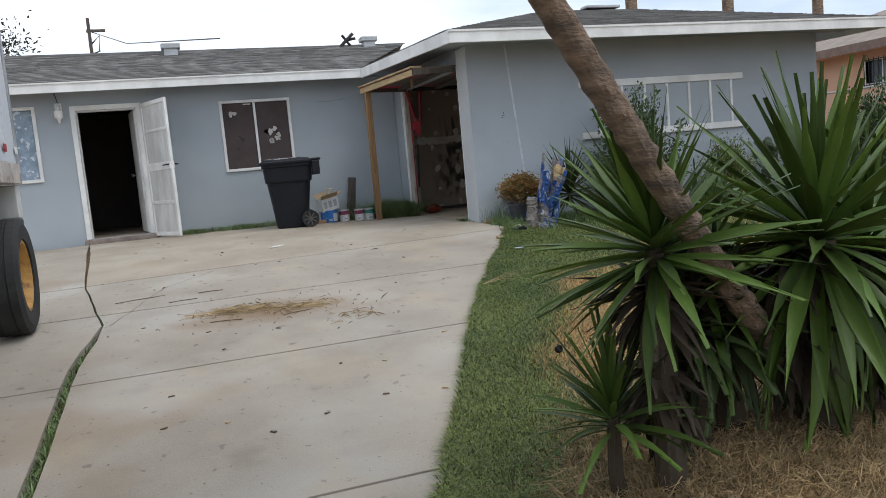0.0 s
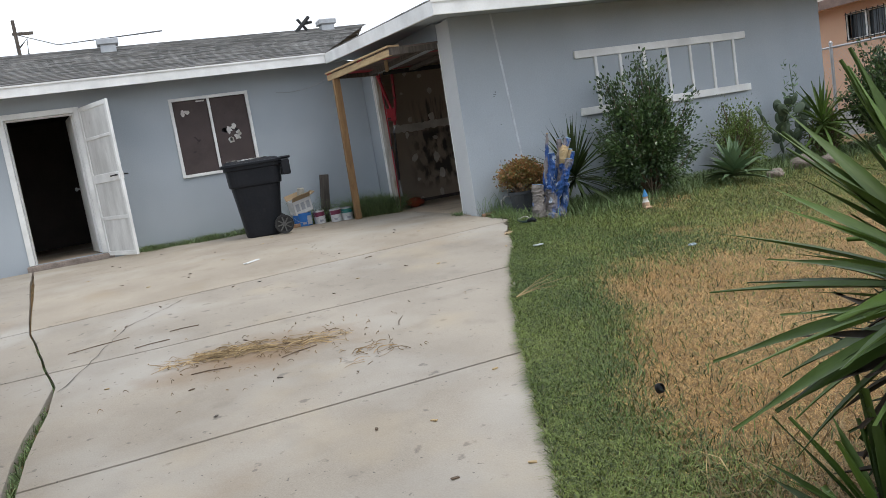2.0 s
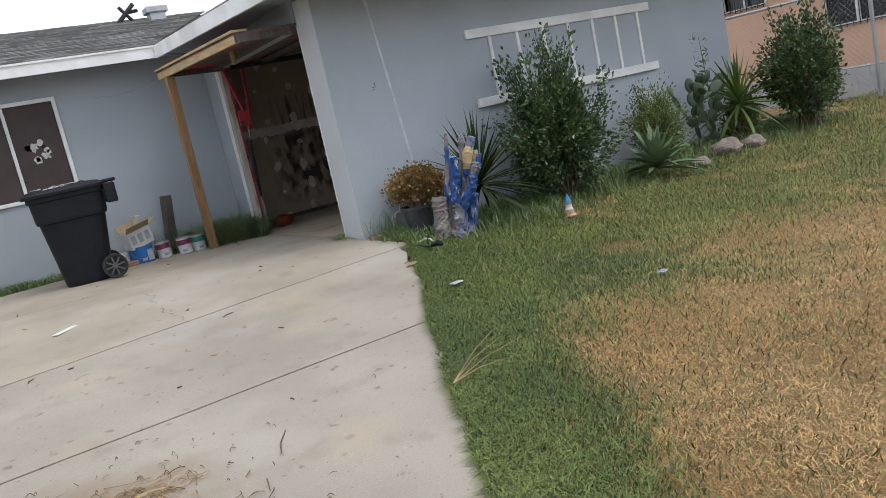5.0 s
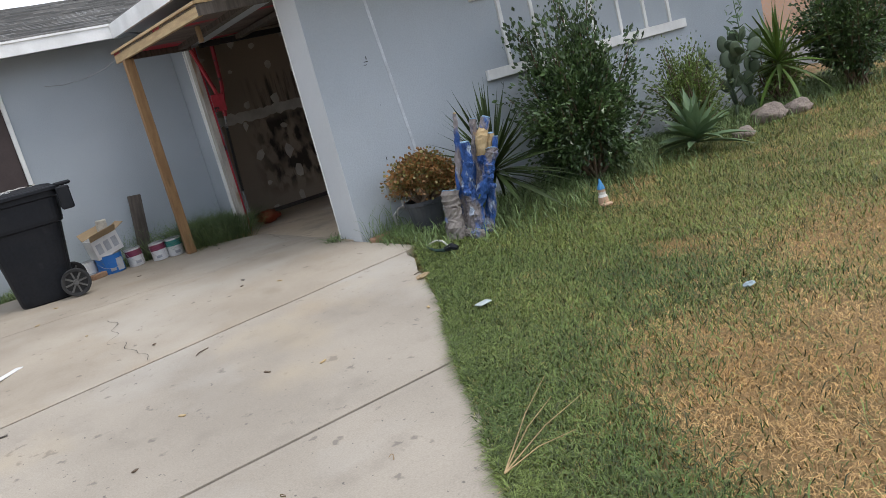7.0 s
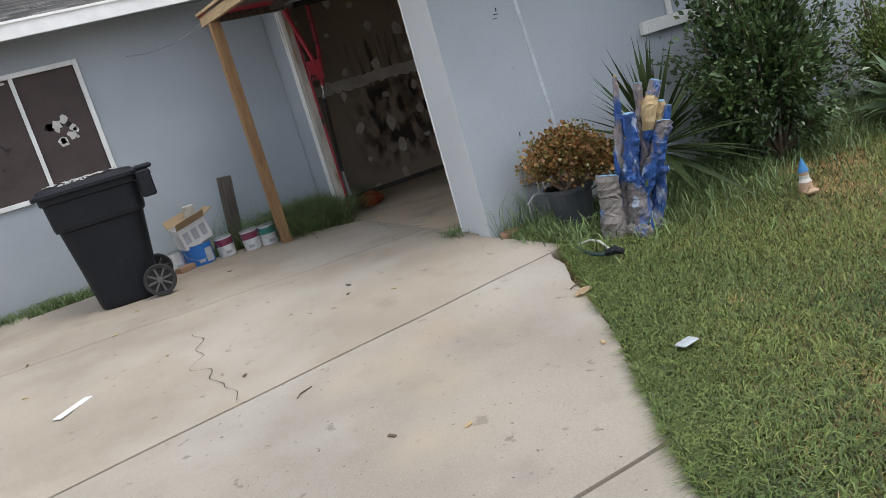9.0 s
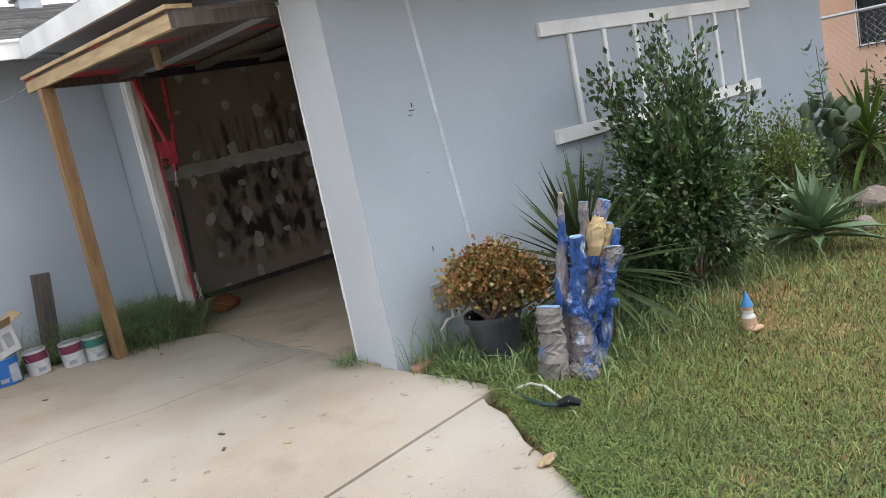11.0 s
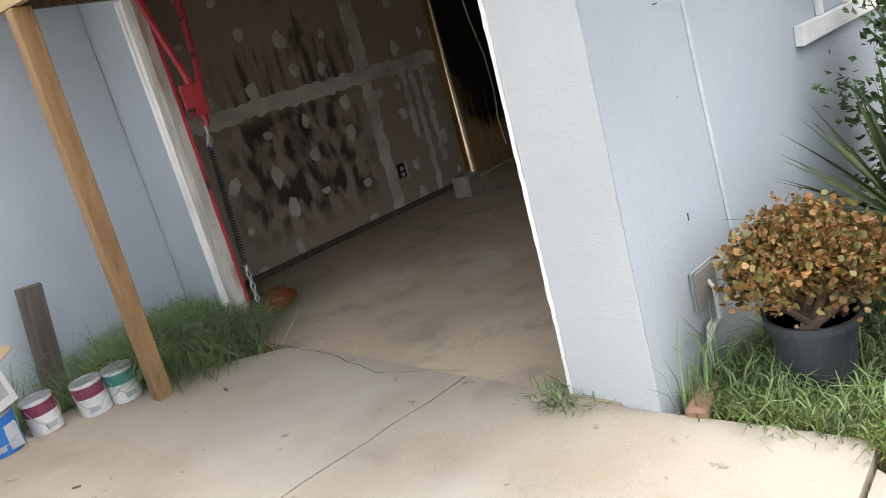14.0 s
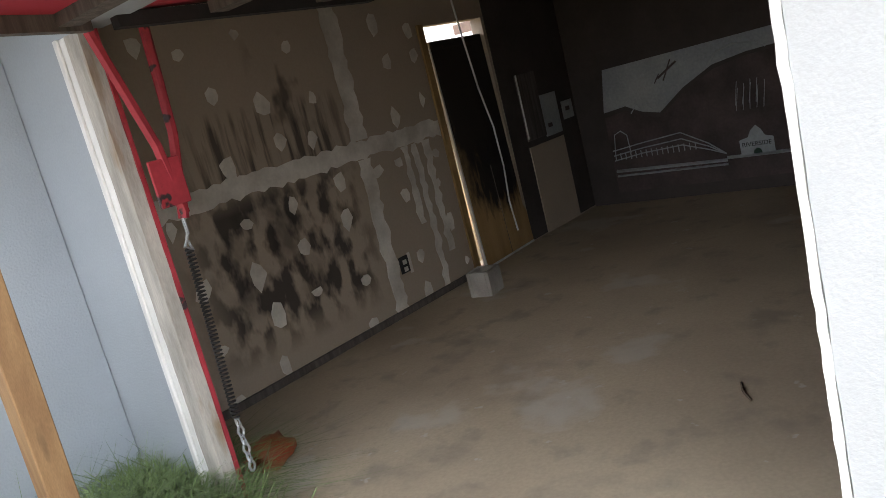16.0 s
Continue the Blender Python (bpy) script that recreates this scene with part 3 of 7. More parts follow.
tagged(part("wall_east", boxbm(EAST_X - 0.16, EAST_X - 0.002, FRONT_Y + 0.16, BACK_Y + 0.1, 0.5, 3.26), M_stucco), "grey stucco end wall of the garage wing", "wall", kind="structure")
tagged(part("wall_west", boxbm(-6.2, -6.04, WALL_Y + 0.16, 19.0, 0.5, 3.3), M_stucco), "grey stucco end wall of the house wing", "wall", kind="structure")
tagged(part("wall_back", boxbm(-6.2, 5.2, 19.0, 19.16, 0.5, 3.3), M_stucco), "grey stucco back wall of the house", "wall", kind="structure")
# garage shell
tagged(part("floor", boxbm(SIDE_X - 0.02, EAST_X - 0.16, FRONT_Y + 0.165, 12.30, 0.7, FLOOR_Z), M_slab), "brown stained concrete garage floor slab", "floor", kind="structure")
tagged(part("floor_1", boxbm(SIDE_X + 0.105, EAST_X - 0.16, 12.302, BACK_Y + 0.02, 0.7, FLOOR_Z - 0.001), M_slab), "brown stained concrete garage floor slab", "floor", kind="structure")
tagged(part("ceiling", boxbm(SIDE_X + 0.14, EAST_X - 0.16, FRONT_Y + 0.16, BACK_Y, 3.30, 3.36), M_ceil), "unfinished garage ceiling, near-black to stand for its shade", "ceiling", kind="structure")
garage_wall = wall_with_holes("wall_garage_north", SIDE_X + 0.10, EAST_X - 0.16, 0.7, 3.30, BACK_Y, BACK_Y + 0.12, [(7.52, 8.36, 0.95, 2.98)], M_drywall, "bare brown drywall with pale taped joints and patches")
# These garage walls reuse the unlit-interior tone: their dimness is in the colour.
tagged(part("wall_mural", boxbm(MURAL_X, MURAL_X + 0.1, FRONT_Y + 0.165, BACK_Y - 0.004, 0.9, 3.295), M_dark), "near-black garage wall behind the mural", "wall", kind="structure")
tagged(part("wall_garage_south", boxbm(SIDE_X + 0.18, MURAL_X - 0.002, FRONT_Y + 0.163, FRONT_Y + 0.19, 0.906, 3.295), M_dark), "near-black inside face of the garage front wall", "wall", kind="structure")
tagged(part("baseboard", boxbm(SIDE_X + 0.16, 7.5, BACK_Y - 0.025, BACK_Y - 0.002, FLOOR_Z, FLOOR_Z + 0.05), M_wood_grey), "dirty grey sill plate at the drywall foot", "baseboard", kind="structure")
# room closed off behind the open front door; near-black colours paint its dimness
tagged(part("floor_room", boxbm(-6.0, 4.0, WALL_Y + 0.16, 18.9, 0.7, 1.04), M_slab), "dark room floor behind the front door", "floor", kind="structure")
tagged(part("ceiling_room", boxbm(-6.0, 4.0, WALL_Y + 0.16, 18.9, 3.3, 3.36), M_ceil), "room ceiling, near-black to stand for an unlit room", "ceiling", kind="structure")
tagged(part("wall_room", boxbm(-6.0, 4.2, 16.6, 16.7, 1.06, 3.3), M_dark), "room wall behind the front door, near-black to stand for an unlit room", "wall", kind="structure")
tagged(part("wall_room_side", boxbm(0.9, 1.0, WALL_Y + 0.17, 16.6, 1.06, 3.3), M_dark), "room side wall, near-black to stand for an unlit room", "wall", kind="structure")
bm = boxbm(-1.12, 0.0, WALL_Y - 0.10, WALL_Y + 0.16, 0.9, 1.046, 0.01)
tagged(part("door_sill", bm, M_stone), "worn dirty step under the front door", "step", kind="structure")


# ---- roof ----
def roof_plane(parent, a, b, c, d, courses, label=""):
    """Stepped shingle courses on the plane with eave a-b and ridge d-c; each course is broken into tabs."""
    a, b, c, d = Vector(a), Vector(b), Vector(c), Vector(d)
    nrm = (b - a).cross(d - a).normalized()
    if nrm.z < 0:
        nrm.negate()
    vs, fs = [], []
    for k in range(courses):
        t0, t1 = k / courses, (k + 1) / courses
        l0, r0, l1, r1 = a.lerp(d, t0), b.lerp(c, t0), a.lerp(d, t1), b.lerp(c, t1)
        width = (r0 - l0).length
        n = max(2, int(width / 0.31))
        off = R.random()
        cuts = [0.0] + [min(1, max(0, (i + off) / n)) for i in range(n)] + [1.0]
        for u, w in zip(cuts, cuts[1:]):
            if w - u < 1e-4:
                continue
            h = 0.016 + R.uniform(-0.003, 0.004)
            p = [l0.lerp(r0, u) + nrm * h, l0.lerp(r0, w) + nrm * h, l1.lerp(r1, w) + nrm * 0.004, l1.lerp(r1, u) + nrm * 0.004]
            q = [l0.lerp(r0, u), l0.lerp(r0, w)]
            s = len(vs)
            vs += p + q
            fs += [(s, s + 1, s + 2, s + 3), (s + 4, s + 5, s + 1, s)]
    ob = raw("shingles", vs, fs, M_shingle, parent, label)
    ob["kind"] = "stuff"
    return ob


roof_r = thing("roof_garage_wing", pose(0, 0, 0), "low grey asphalt shingle hip roof over the garage wing", "roof", kind="structure")
roof_l = thing("roof_house_wing", pose(0, 0, 0), "low grey asphalt shingle hip roof over the house wing", "roof", kind="structure")
FC, FR, FI = Vector((3.62, 8.70, 3.325)), Vector((10.70, 8.66, 3.32)), Vector((3.44, 12.50, 3.425))
RZ = 4.27
ra, rb = Vector((6.9, 12.4, RZ)), Vector((8.6, 12.4, RZ))
roof_plane(roof_r, FC, FR, rb, ra, 28)
roof_plane(roof_r, (3.42, 13.7, 3.46), FC, ra, (6.9, 13.7, RZ), 26)
roof_plane(roof_r, FR, (10.70, 13.7, 3.4), (8.6, 13.7, RZ), rb, 22)
roof_plane(roof_r, (6.9, 13.7, RZ - 0.02), (8.6, 13.7, RZ - 0.02), rb, ra, 8)
la, lb = Vector((1.2, 16.0, 4.42)), Vector((5.2, 16.0, 4.40))
roof_plane(roof_l, (-6.5, 12.50, 3.435), (3.46, 12.50, 3.435), (5.4, 16.0, 4.40), (-3.2, 16.0, 4.42), 26)
roof_plane(roof_l, (-6.5, 19.4, 3.49), (-6.5, 12.50, 3.435), (-3.2, 16.0, 4.42), (-3.2, 16.4, 4.42), 26)
roof_plane(roof_l, (5.4, 19.4, 3.45), (-6.5, 19.4, 3.49), (-3.2, 16.4, 4.42), (5.4, 16.3, 4.4), 22)
tagged(part("wall_yard", boxbm(5.05, 5.2, BACK_Y + 0.14, 19.0, 0.5, 3.38), M_stucco), "grey stucco wall towards the back yard", "wall", kind="structure")


def beam(name, p, q, h, t, m, parent=None, label="", bevel=0.0):
    """A board from p to q: p and q run along its lower outer edge; t inwards, h upwards."""
    p, q = Vector(p), Vector(q)
    d = q - p
    inward = Vector((-d.y, d.x, 0)).normalized()
    bm = bmesh.new()
    vs = [bm.verts.new(v) for s in (p, q) for v in (s, s + inward * t, s + inward * t + Vector((0, 0, h)), s + Vector((0, 0, h)))]
    for f in ((0, 1, 2, 3), (7, 6, 5, 4), (0, 4, 5, 1), (1, 5, 6, 2), (2, 6, 7, 3), (3, 7, 4, 0)):
        bm.faces.new([vs[i] for i in f])
    bmesh.ops.recalc_face_normals(bm, faces=bm.faces)
    return part(name, bm, m, parent, label)


Z = Vector((0, 0, 1))
beam("fascia", FC - Z * 0.15, FR - Z * 0.15, 0.15, 0.035, M_white, roof_r, "white painted fascia board")
beam("fascia", FI - Z * 0.15, FC - Z * 0.15, 0.15, 0.035, M_white, roof_r, "white painted fascia board")
beam("fascia", FR - Z * 0.15, (10.70, 13.7, 3.25), 0.15, 0.035, M_white, roof_r, "white painted fascia board")
beam("drip_edge", FC - Z * 0.02 + Vector((-0.012, -0.012, 0)), FR - Z * 0.02 + Vector((0, -0.012, 0)), 0.025, 0.02, M_white, roof_r)
beam("fascia", (-6.5, 12.50, 3.285), (3.46, 12.50, 3.285), 0.14, 0.035, M_white, roof_l, "white painted fascia board")
beam("drip_edge", (-6.5, 12.485, 3.41), (3.45, 12.485, 3.41), 0.022, 0.02, M_white, roof_l)
beam("fascia", (-6.5, 19.4, 3.285), (-6.5, 12.50, 3.285), 0.14, 0.035, M_white, roof_l, "white painted fascia board")
# soffits under the overhangs
for pts in (((3.66, 8.74, 3.262), (10.66, 8.70, 3.262), (10.66, FRONT_Y + 0.1, 3.262), (3.66, FRONT_Y + 0.1, 3.262)),
            ((3.64, 9.56, 3.275), (SIDE_X + 0.1, 9.56, 3.275), (SIDE_X + 0.1, 12.9, 3.31), (3.47, 12.5, 3.33)),
            ((-6.4, 12.53, 3.342), (3.46, 12.53, 3.342), (4.0, WALL_Y + 0.12, 3.342), (-6.4, WALL_Y + 0.12, 3.342))):
    bm = bmesh.new()
    lo = [bm.verts.new(p) for p in pts]
    hi = [bm.verts.new(Vector(p) + Z * 0.018) for p in pts]
    bm.faces.new(lo[::-1])
    bm.faces.new(hi)
    for i in range(4):
        bm.faces.new((lo[i], lo[(i + 1) % 4], hi[(i + 1) % 4], hi[i]))
    part("soffit", bm, M_stucco, roof_r if pts[0][1] < 12 else roof_l)
# roof furniture
vent = thing("roof_vent", pose(0.55, 15.2, 4.2), "small galvanised box vent on the shingle roof", "vent")
part("base", boxbm(-0.12, 0.12, -0.1, 0.1, -0.02, 0.10), M_metal, vent)
part("cap", boxbm(-0.17, 0.17, -0.14, 0.14, 0.10, 0.20, 0.015), M_metal, vent)
copy_thing(vent, pose(4.45, 15.6, 4.28))
pipe = thing("roof_clutter", pose(4.0, 15.7, 4.32), "small dark bundle of broken bracket arms on the roof ridge", "antenna")
part("arm", tube(bmesh.new(), [(-0.12, 0, 0), (0.16, 0, 0.26)], 0.035, 8), M_iron, pipe)
part("arm", tube(bmesh.new(), [(0.10, 0.03, 0.02), (-0.06, 0.03, 0.24)], 0.028, 8), M_iron, pipe)
part("arm", tube(bmesh.new(), [(0, 0.05, 0.14), (0.22, 0.05, 0.17)], 0.03, 8), M_iron, pipe)
cap_vent = thing("ridge_vent", pose(8.0, 12.35, RZ + 0.01), "low sheet metal ridge vent on the shingle roof", "vent")
part("hood", boxbm(-0.35, 0.35, -0.12, 0.12, 0.0, 0.05, 0.01), M_metal, cap_vent)

# ---- door, windows, wall fittings ----
def frame_parts(parent, x0, x1, z0, z1, w, y0, y1, m, name="window_frame", sill=True):
    part(name, boxbm(x0 - w, x0, y0, y1, z0 - (w if sill else 0), z1 + w, 0.004), m, parent)
    part(name, boxbm(x1, x1 + w, y0, y1, z0 - (w if sill else 0), z1 + w, 0.004), m, parent)
    part(name, boxbm(x0, x1, y0, y1 - 0.001, z1, z1 + w, 0.004), m, parent)
    if sill:
        part("window_sill", boxbm(x0, x1, y0 - 0.006, y1 - 0.001, z0 - w, z0, 0.004), m, parent)


def patch(bm, cx, cz, r, y, rng, n=9, sx=1.0, sz=1.0):
    """A thin ragged flake on a wall that faces -y."""
    f, b = [], []
    for k in range(n):
        a = 2 * math.pi * k / n
        q = r * rng.uniform(0.6, 1.15)
        f.append(bm.verts.new((cx + sx * q * math.cos(a), y, cz + sz * q * math.sin(a))))
        b.append(bm.verts.new((cx + sx * q * math.cos(a) * 1.05, y + 0.003, cz + sz * q * math.sin(a) * 1.05)))
    bm.faces.new(f)
    for k in range(n):
        bm.faces.new((f[k], b[k], b[(k + 1) % n], f[(k + 1) % n]))


window_1 = thing("window_1", pose(0, 0, 0), "two-pane window boarded with dark brown panels and a white frame", "window", kind="structure")
x0, x1, z0, z1 = WIN_A
frame_parts(window_1, x0, x1, z0, z1, 0.045, WALL_Y - 0.025, WALL_Y + 0.05, M_white)
mid = (x0 + x1) / 2 - 0.015
part("window_mullion", boxbm(mid - 0.018, mid + 0.018, WALL_Y - 0.02, WALL_Y + 0.04, z0, z1), M_white, window_1)
for a, b in ((x0, mid - 0.018), (mid + 0.018, x1)):
    pane = part("panel", boxbm(a, b, WALL_Y + 0.012, WALL_Y + 0.03, z0, z1), M_board, window_1, "dark brown painted board")
rp = random.Random(3)
bm = bmesh.new()
for k in range(9):
    patch(bm, 1.96 + rp.uniform(-0.10, 0.13), 2.50 + rp.uniform(-0.13, 0.10), rp.uniform(0.012, 0.05), WALL_Y + 0.008, rp)
part("peeled_patch", bm, M_peel, window_1, "pale flakes where the brown paint peeled")
bm = bmesh.new()
for k in range(6):
    patch(bm, 1.92 + rp.uniform(-0.12, 0.14), 2.58 + rp.uniform(-0.08, 0.05), rp.uniform(0.02, 0.045), WALL_Y + 0.0095, rp)
part("dark_patch", bm, M_soot, window_1)
bm = bmesh.new()
for k in range(4):
    patch(bm, 1.30 + rp.uniform(-0.04, 0.08), 2.86 + rp.uniform(-0.05, 0.02), rp.uniform(0.015, 0.035), WALL_Y + 0.008, rp)
box(bm, 1.52, 1.64, WALL_Y + 0.006, WALL_Y + 0.012, 2.995, 3.015)
part("peeled_patch", bm, M_peel, window_1)

window_2 = thing("window_2", pose(0, 0, 0), "white framed window with a pale blue patterned curtain", "window", kind="structure")
x0, x1, z0, z1 = WIN_B
frame_parts(window_2, x0, x1, z0, z1, 0.05, WALL_Y - 0.025, WALL_Y + 0.05, M_white)
part("pane", boxbm(x0, x1, WALL_Y + 0.02, WALL_Y + 0.03, z0, z1), M_curtain, window_2, "pale blue and white patterned pane")
part("window_mullion", boxbm(-2.12, -2.08, WALL_Y - 0.015, WALL_Y + 0.019, z0, z1), M_white, window_2)

door_1 = thing("door_1", pose(0, 0, 0), "white door frame with its inner door standing open", "door", kind="structure")
x0, x1, z0, z1 = DOOR
frame_parts(door_1, x0, x1, z0, z1, 0.075, WALL_Y - 0.03, WALL_Y + 0.02, M_white, "door_frame", sill=False)
frame_parts(door_1, x0 + 0.02, x1 - 0.02, z0, z1 - 0.02, 0.02, WALL_Y + 0.021, WALL_Y + 0.15, M_white, "door_jamb", sill=False)
leaf = part("door_leaf", boxbm(0, 0.74, -0.02, 0.02, 0, 1.98, 0.003), M_white, door_1, "white inner door leaf, open")
leaf.matrix_basis = pose(x1 - 0.03, WALL_Y + 0.17, z0 + 0.01, 0, 0, 98)
part("door_handle", lathe(bmesh.new(), [(0.012, 0), (0.012, 0.03), (0.028, 0.045), (0.03, 0.06), (0.02, 0.075)], 12, pose(0.68, 0.02, 0.95, -90, 0, 0)), M_metal, leaf, "round brass-coloured knob").matrix_parent_inverse = Matrix()
# security screen door, swung out against the wall
sdoor = thing("security_door", pose(x1 + 0.075, WALL_Y - 0.055, z0 - 0.045, 0, 0, -66), "white steel security screen door standing open on the wall", "door")
W, H = 0.90, 2.09
for a, b, c, d in ((0, 0.05, 0, H), (W - 0.05, W, 0, H), (0.05, W - 0.05, 0, 0.06), (0.05, W - 0.05, H - 0.06, H), (0.05, W - 0.05, 0.50, 0.55), (0.05, W - 0.05, 1.02, 1.14), (0.05, W - 0.05, 1.62, 1.66)):
    part("frame_bar", boxbm(a, b, -0.02, 0.02, c, d, 0.004), M_white, sdoor)
for c, d in ((0.06, 0.50), (0.55, 1.02), (1.14, 1.62), (1.66, H - 0.06)):
    part("mesh_panel", boxbm(0.05, W - 0.05, -0.006, 0.006, c, d), M_old_white, sdoor, "dented white perforated panel")
part("lock_box", boxbm(W - 0.13, W - 0.01, -0.035, 0.035, 1.03, 1.13, 0.006), M_white, sdoor)
part("handle", tube(bmesh.new(), [(W - 0.05, -0.03, 1.09), (W - 0.05, -0.07, 1.09), (W - 0.17, -0.075, 1.085)], 0.011, 8), M_iron, sdoor, "dark lever handle")
part("handle", tube(bmesh.new(), [(W - 0.05, 0.03, 1.09), (W - 0.05, 0.07, 1.09), (W + 0.02, 0.075, 1.085)], 0.011, 8), M_iron, sdoor, "dark lever handle")
for z in (0.25, 1.8):
    part("hinge", tube(bmesh.new(), [(0, 0, z), (0, 0, z + 0.1)], 0.014, 8), M_white, sdoor)

lamp = thing("wall_lamp", pose(-1.24, WALL_Y, 3.06), "small white carriage lamp hanging on the stucco by the door", "lamp")
part("back_plate", boxbm(-0.05, 0.05, -0.02, 0, -0.02, 0.12, 0.008), M_white, lamp)
part("shade", lathe(bmesh.new(), [(0.02, 0.02), (0.065, -0.01), (0.06, -0.10), (0.03, -0.13), (0.015, -0.19)], 12, pose(0, -0.075, 0.0)), M_white, lamp, "white painted lamp body")
part("finial", lathe(bmesh.new(), [(0.015, 0.02), (0.03, 0.05), (0.012, 0.09)], 10, pose(0, -0.075, 0.0)), M_white, lamp)
part("cable", tube(bmesh.new(), [(0, -0.012, 0.12), (-0.02, -0.012, 0.22), (-0.045, -0.012, 0.29)], 0.006, 6), M_iron, lamp)

# old ladder-like window frame fixed to the front wall
lad = thing("window_ladder_frame", pose(0, 0, 0), "white slatted wooden window frame fixed over grey painted panes", "window frame")
FW = FRONT_Y
part("rail", boxbm(5.775, 8.59, FW - 0.035, FW - 0.001, 2.605, 2.70, 0.004), M_white, lad)
part("rail", boxbm(5.775, 8.60, FW - 0.045, FW - 0.001, 1.885, 1.98, 0.004), M_white, lad)
for k in range(7):
    x = 6.085 + k * 0.381
    part("slat", boxbm(x - 0.02, x + 0.02, FW - 0.030, FW - 0.001, 1.98, 2.605, 0.003), M_white, lad)
for k in range(6):
    x = 6.085 + k * 0.381
    part("pane", boxbm(x + 0.02, x + 0.361, FW - 0.008, FW - 0.001, 1.985, 2.60), M_stucco, lad, "grey painted pane")

conduit = thing("wall_conduit", pose(0, 0, 0), "flat pale cover strip painted onto the grey front wall", "cable cover")
part("strip", boxbm(-0.014, 0.014, FW - 0.0045, FW - 0.0005, 1.15, 3.26, 0.0015, Matrix(((1, 0, -0.088, 4.975), (0, 1, 0, 0), (0, 0, 1, 0), (0, 0, 0, 1)))), mat("pale_grey_strip", (0.56, 0.60, 0.63), 0.8), conduit)

vbox = thing("utility_box", pose(4.46, FW, 1.13, 0, 0, 0), "small grey sheet metal access panel on the stucco", "utility box")
part("frame", boxbm(0, 0.19, -0.015, -0.001, 0.0, 0.16, 0.004), M_metal, vbox)
part("cover", boxbm(0.015, 0.175, -0.022, -0.015, 0.012, 0.148), mat("dull_panel", (0.27, 0.265, 0.25), 0.7), vbox)
wpipe = thing("water_pipe", pose(0, 0, 0), "bent white plastic water pipe against the wall", "pipe")
part("pipe", tube(bmesh.new(), [(4.44, FW - 0.05, 0.84), (4.44, FW - 0.05, 1.02), (4.50, FW - 0.05, 1.06), (4.55, FW - 0.05, 1.07), (4.55, FW - 0.05, 1.20), (4.58, FW - 0.01, 1.22)], 0.009, 8), M_old_white, wpipe)

marks = thing("wall_scuffs", pose(0, 0, 0), "small dark scuffs and scratches on the grey stucco", "scuff")
for x, z, w, h_ in ((4.54, 1.475, 0.006, 0.03), (4.575, 2.30, 0.04, 0.006), (4.60, 2.32, 0.008, 0.025), (4.565, 2.275, 0.03, 0.005), (4.62, 1.93, 0.006, 0.006)):
    part("scuff", boxbm(x, x + w, FW - 0.0025, FW - 0.0005, z, z + h_), M_iron, marks)

# ---- tilt-up garage door, standing open overhead ----
tilt = thing("garage_door", pose(0, 0, 0), "wooden tilt-up garage door swung open overhead, dark and red underneath", "garage door")
XN, XS, XI, YS, YN, DZ = 3.27, 3.48, 5.62, 9.85, 11.98, 3.035
bm = bmesh.new()
v = [bm.verts.new(p) for p in ((XS, YS, DZ - 0.01), (XI, YS + 0.03, DZ + 0.05), (XI, 12.20, DZ + 0.05), (4.15, 12.20, DZ), (XN, YN, DZ))]
w = [bm.verts.new(q.co + Vector((0, 0, 0.02))) for q in v]
bm.faces.new(v[::-1])
bm.faces.new(w)
for i in range(5):
    bm.faces.new((v[i], v[(i + 1) % 5], w[(i + 1) % 5], w[i]))
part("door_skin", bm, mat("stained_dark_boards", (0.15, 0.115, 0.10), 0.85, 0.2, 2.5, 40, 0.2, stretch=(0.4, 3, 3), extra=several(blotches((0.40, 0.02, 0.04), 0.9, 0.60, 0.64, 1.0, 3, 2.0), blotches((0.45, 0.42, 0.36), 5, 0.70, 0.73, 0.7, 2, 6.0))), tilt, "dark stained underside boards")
beam("edge_board", (XN, YN, DZ - 0.075), (XS, YS, DZ - 0.085), 0.09, 0.04, M_wood_pale, tilt, "pale raw wood edge board")
beam("edge_board", (XN - 0.02, YN + 0.01, DZ + 0.021), (XS - 0.02, YS - 0.02, DZ + 0.011), 0.022, 0.16, M_wood_pale, tilt, "split pale roofing board on the door's edge")
beam("edge_board", (XS, YS - 0.005, DZ - 0.085), (4.16, YS + 0.02, DZ - 0.06), 0.09, 0.04, M_wood_grey, tilt, "weathered end board")
beam("edge_board", (4.09, 12.19, DZ - 0.06), (XN + 0.05, YN, DZ - 0.06), 0.07, 0.04, M_wood_grey, tilt)
for x in (3.95, 4.6, 5.2):
    part("rib", boxbm(x, x + 0.09, YS + 0.06, 12.12, DZ - 0.045, DZ + 0.002), M_wood_grey, tilt)
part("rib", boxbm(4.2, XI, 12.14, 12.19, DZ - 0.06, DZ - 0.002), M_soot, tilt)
part("rag", boxbm(3.80, 3.83, 10.90, 10.97, DZ - 0.15, DZ - 0.005, 0.004), M_card, tilt, "hanging scrap of cardboard")
# hardware on the jamb
hw = thing("door_hinge_arm", pose(4.18, 12.225, 0), "red and black steel hinge arms with a long spring and chain", "hinge")
part("arm", tube(bmesh.new(), [(-0.08, -0.03, 2.98), (0.04, -0.04, 2.52), (0.075, -0.03, 2.24)], 0.022, 6), M_red, hw)
part("arm", tube(bmesh.new(), [(0.17, 0, 2.98), (0.145, -0.01, 2.56), (0.07, -0.02, 2.22)], 0.022, 6), M_red, hw)
part("plate", boxbm(-0.03, 0.11, -0.055, -0.042, 2.28, 2.47, 0.004), M_red, hw)
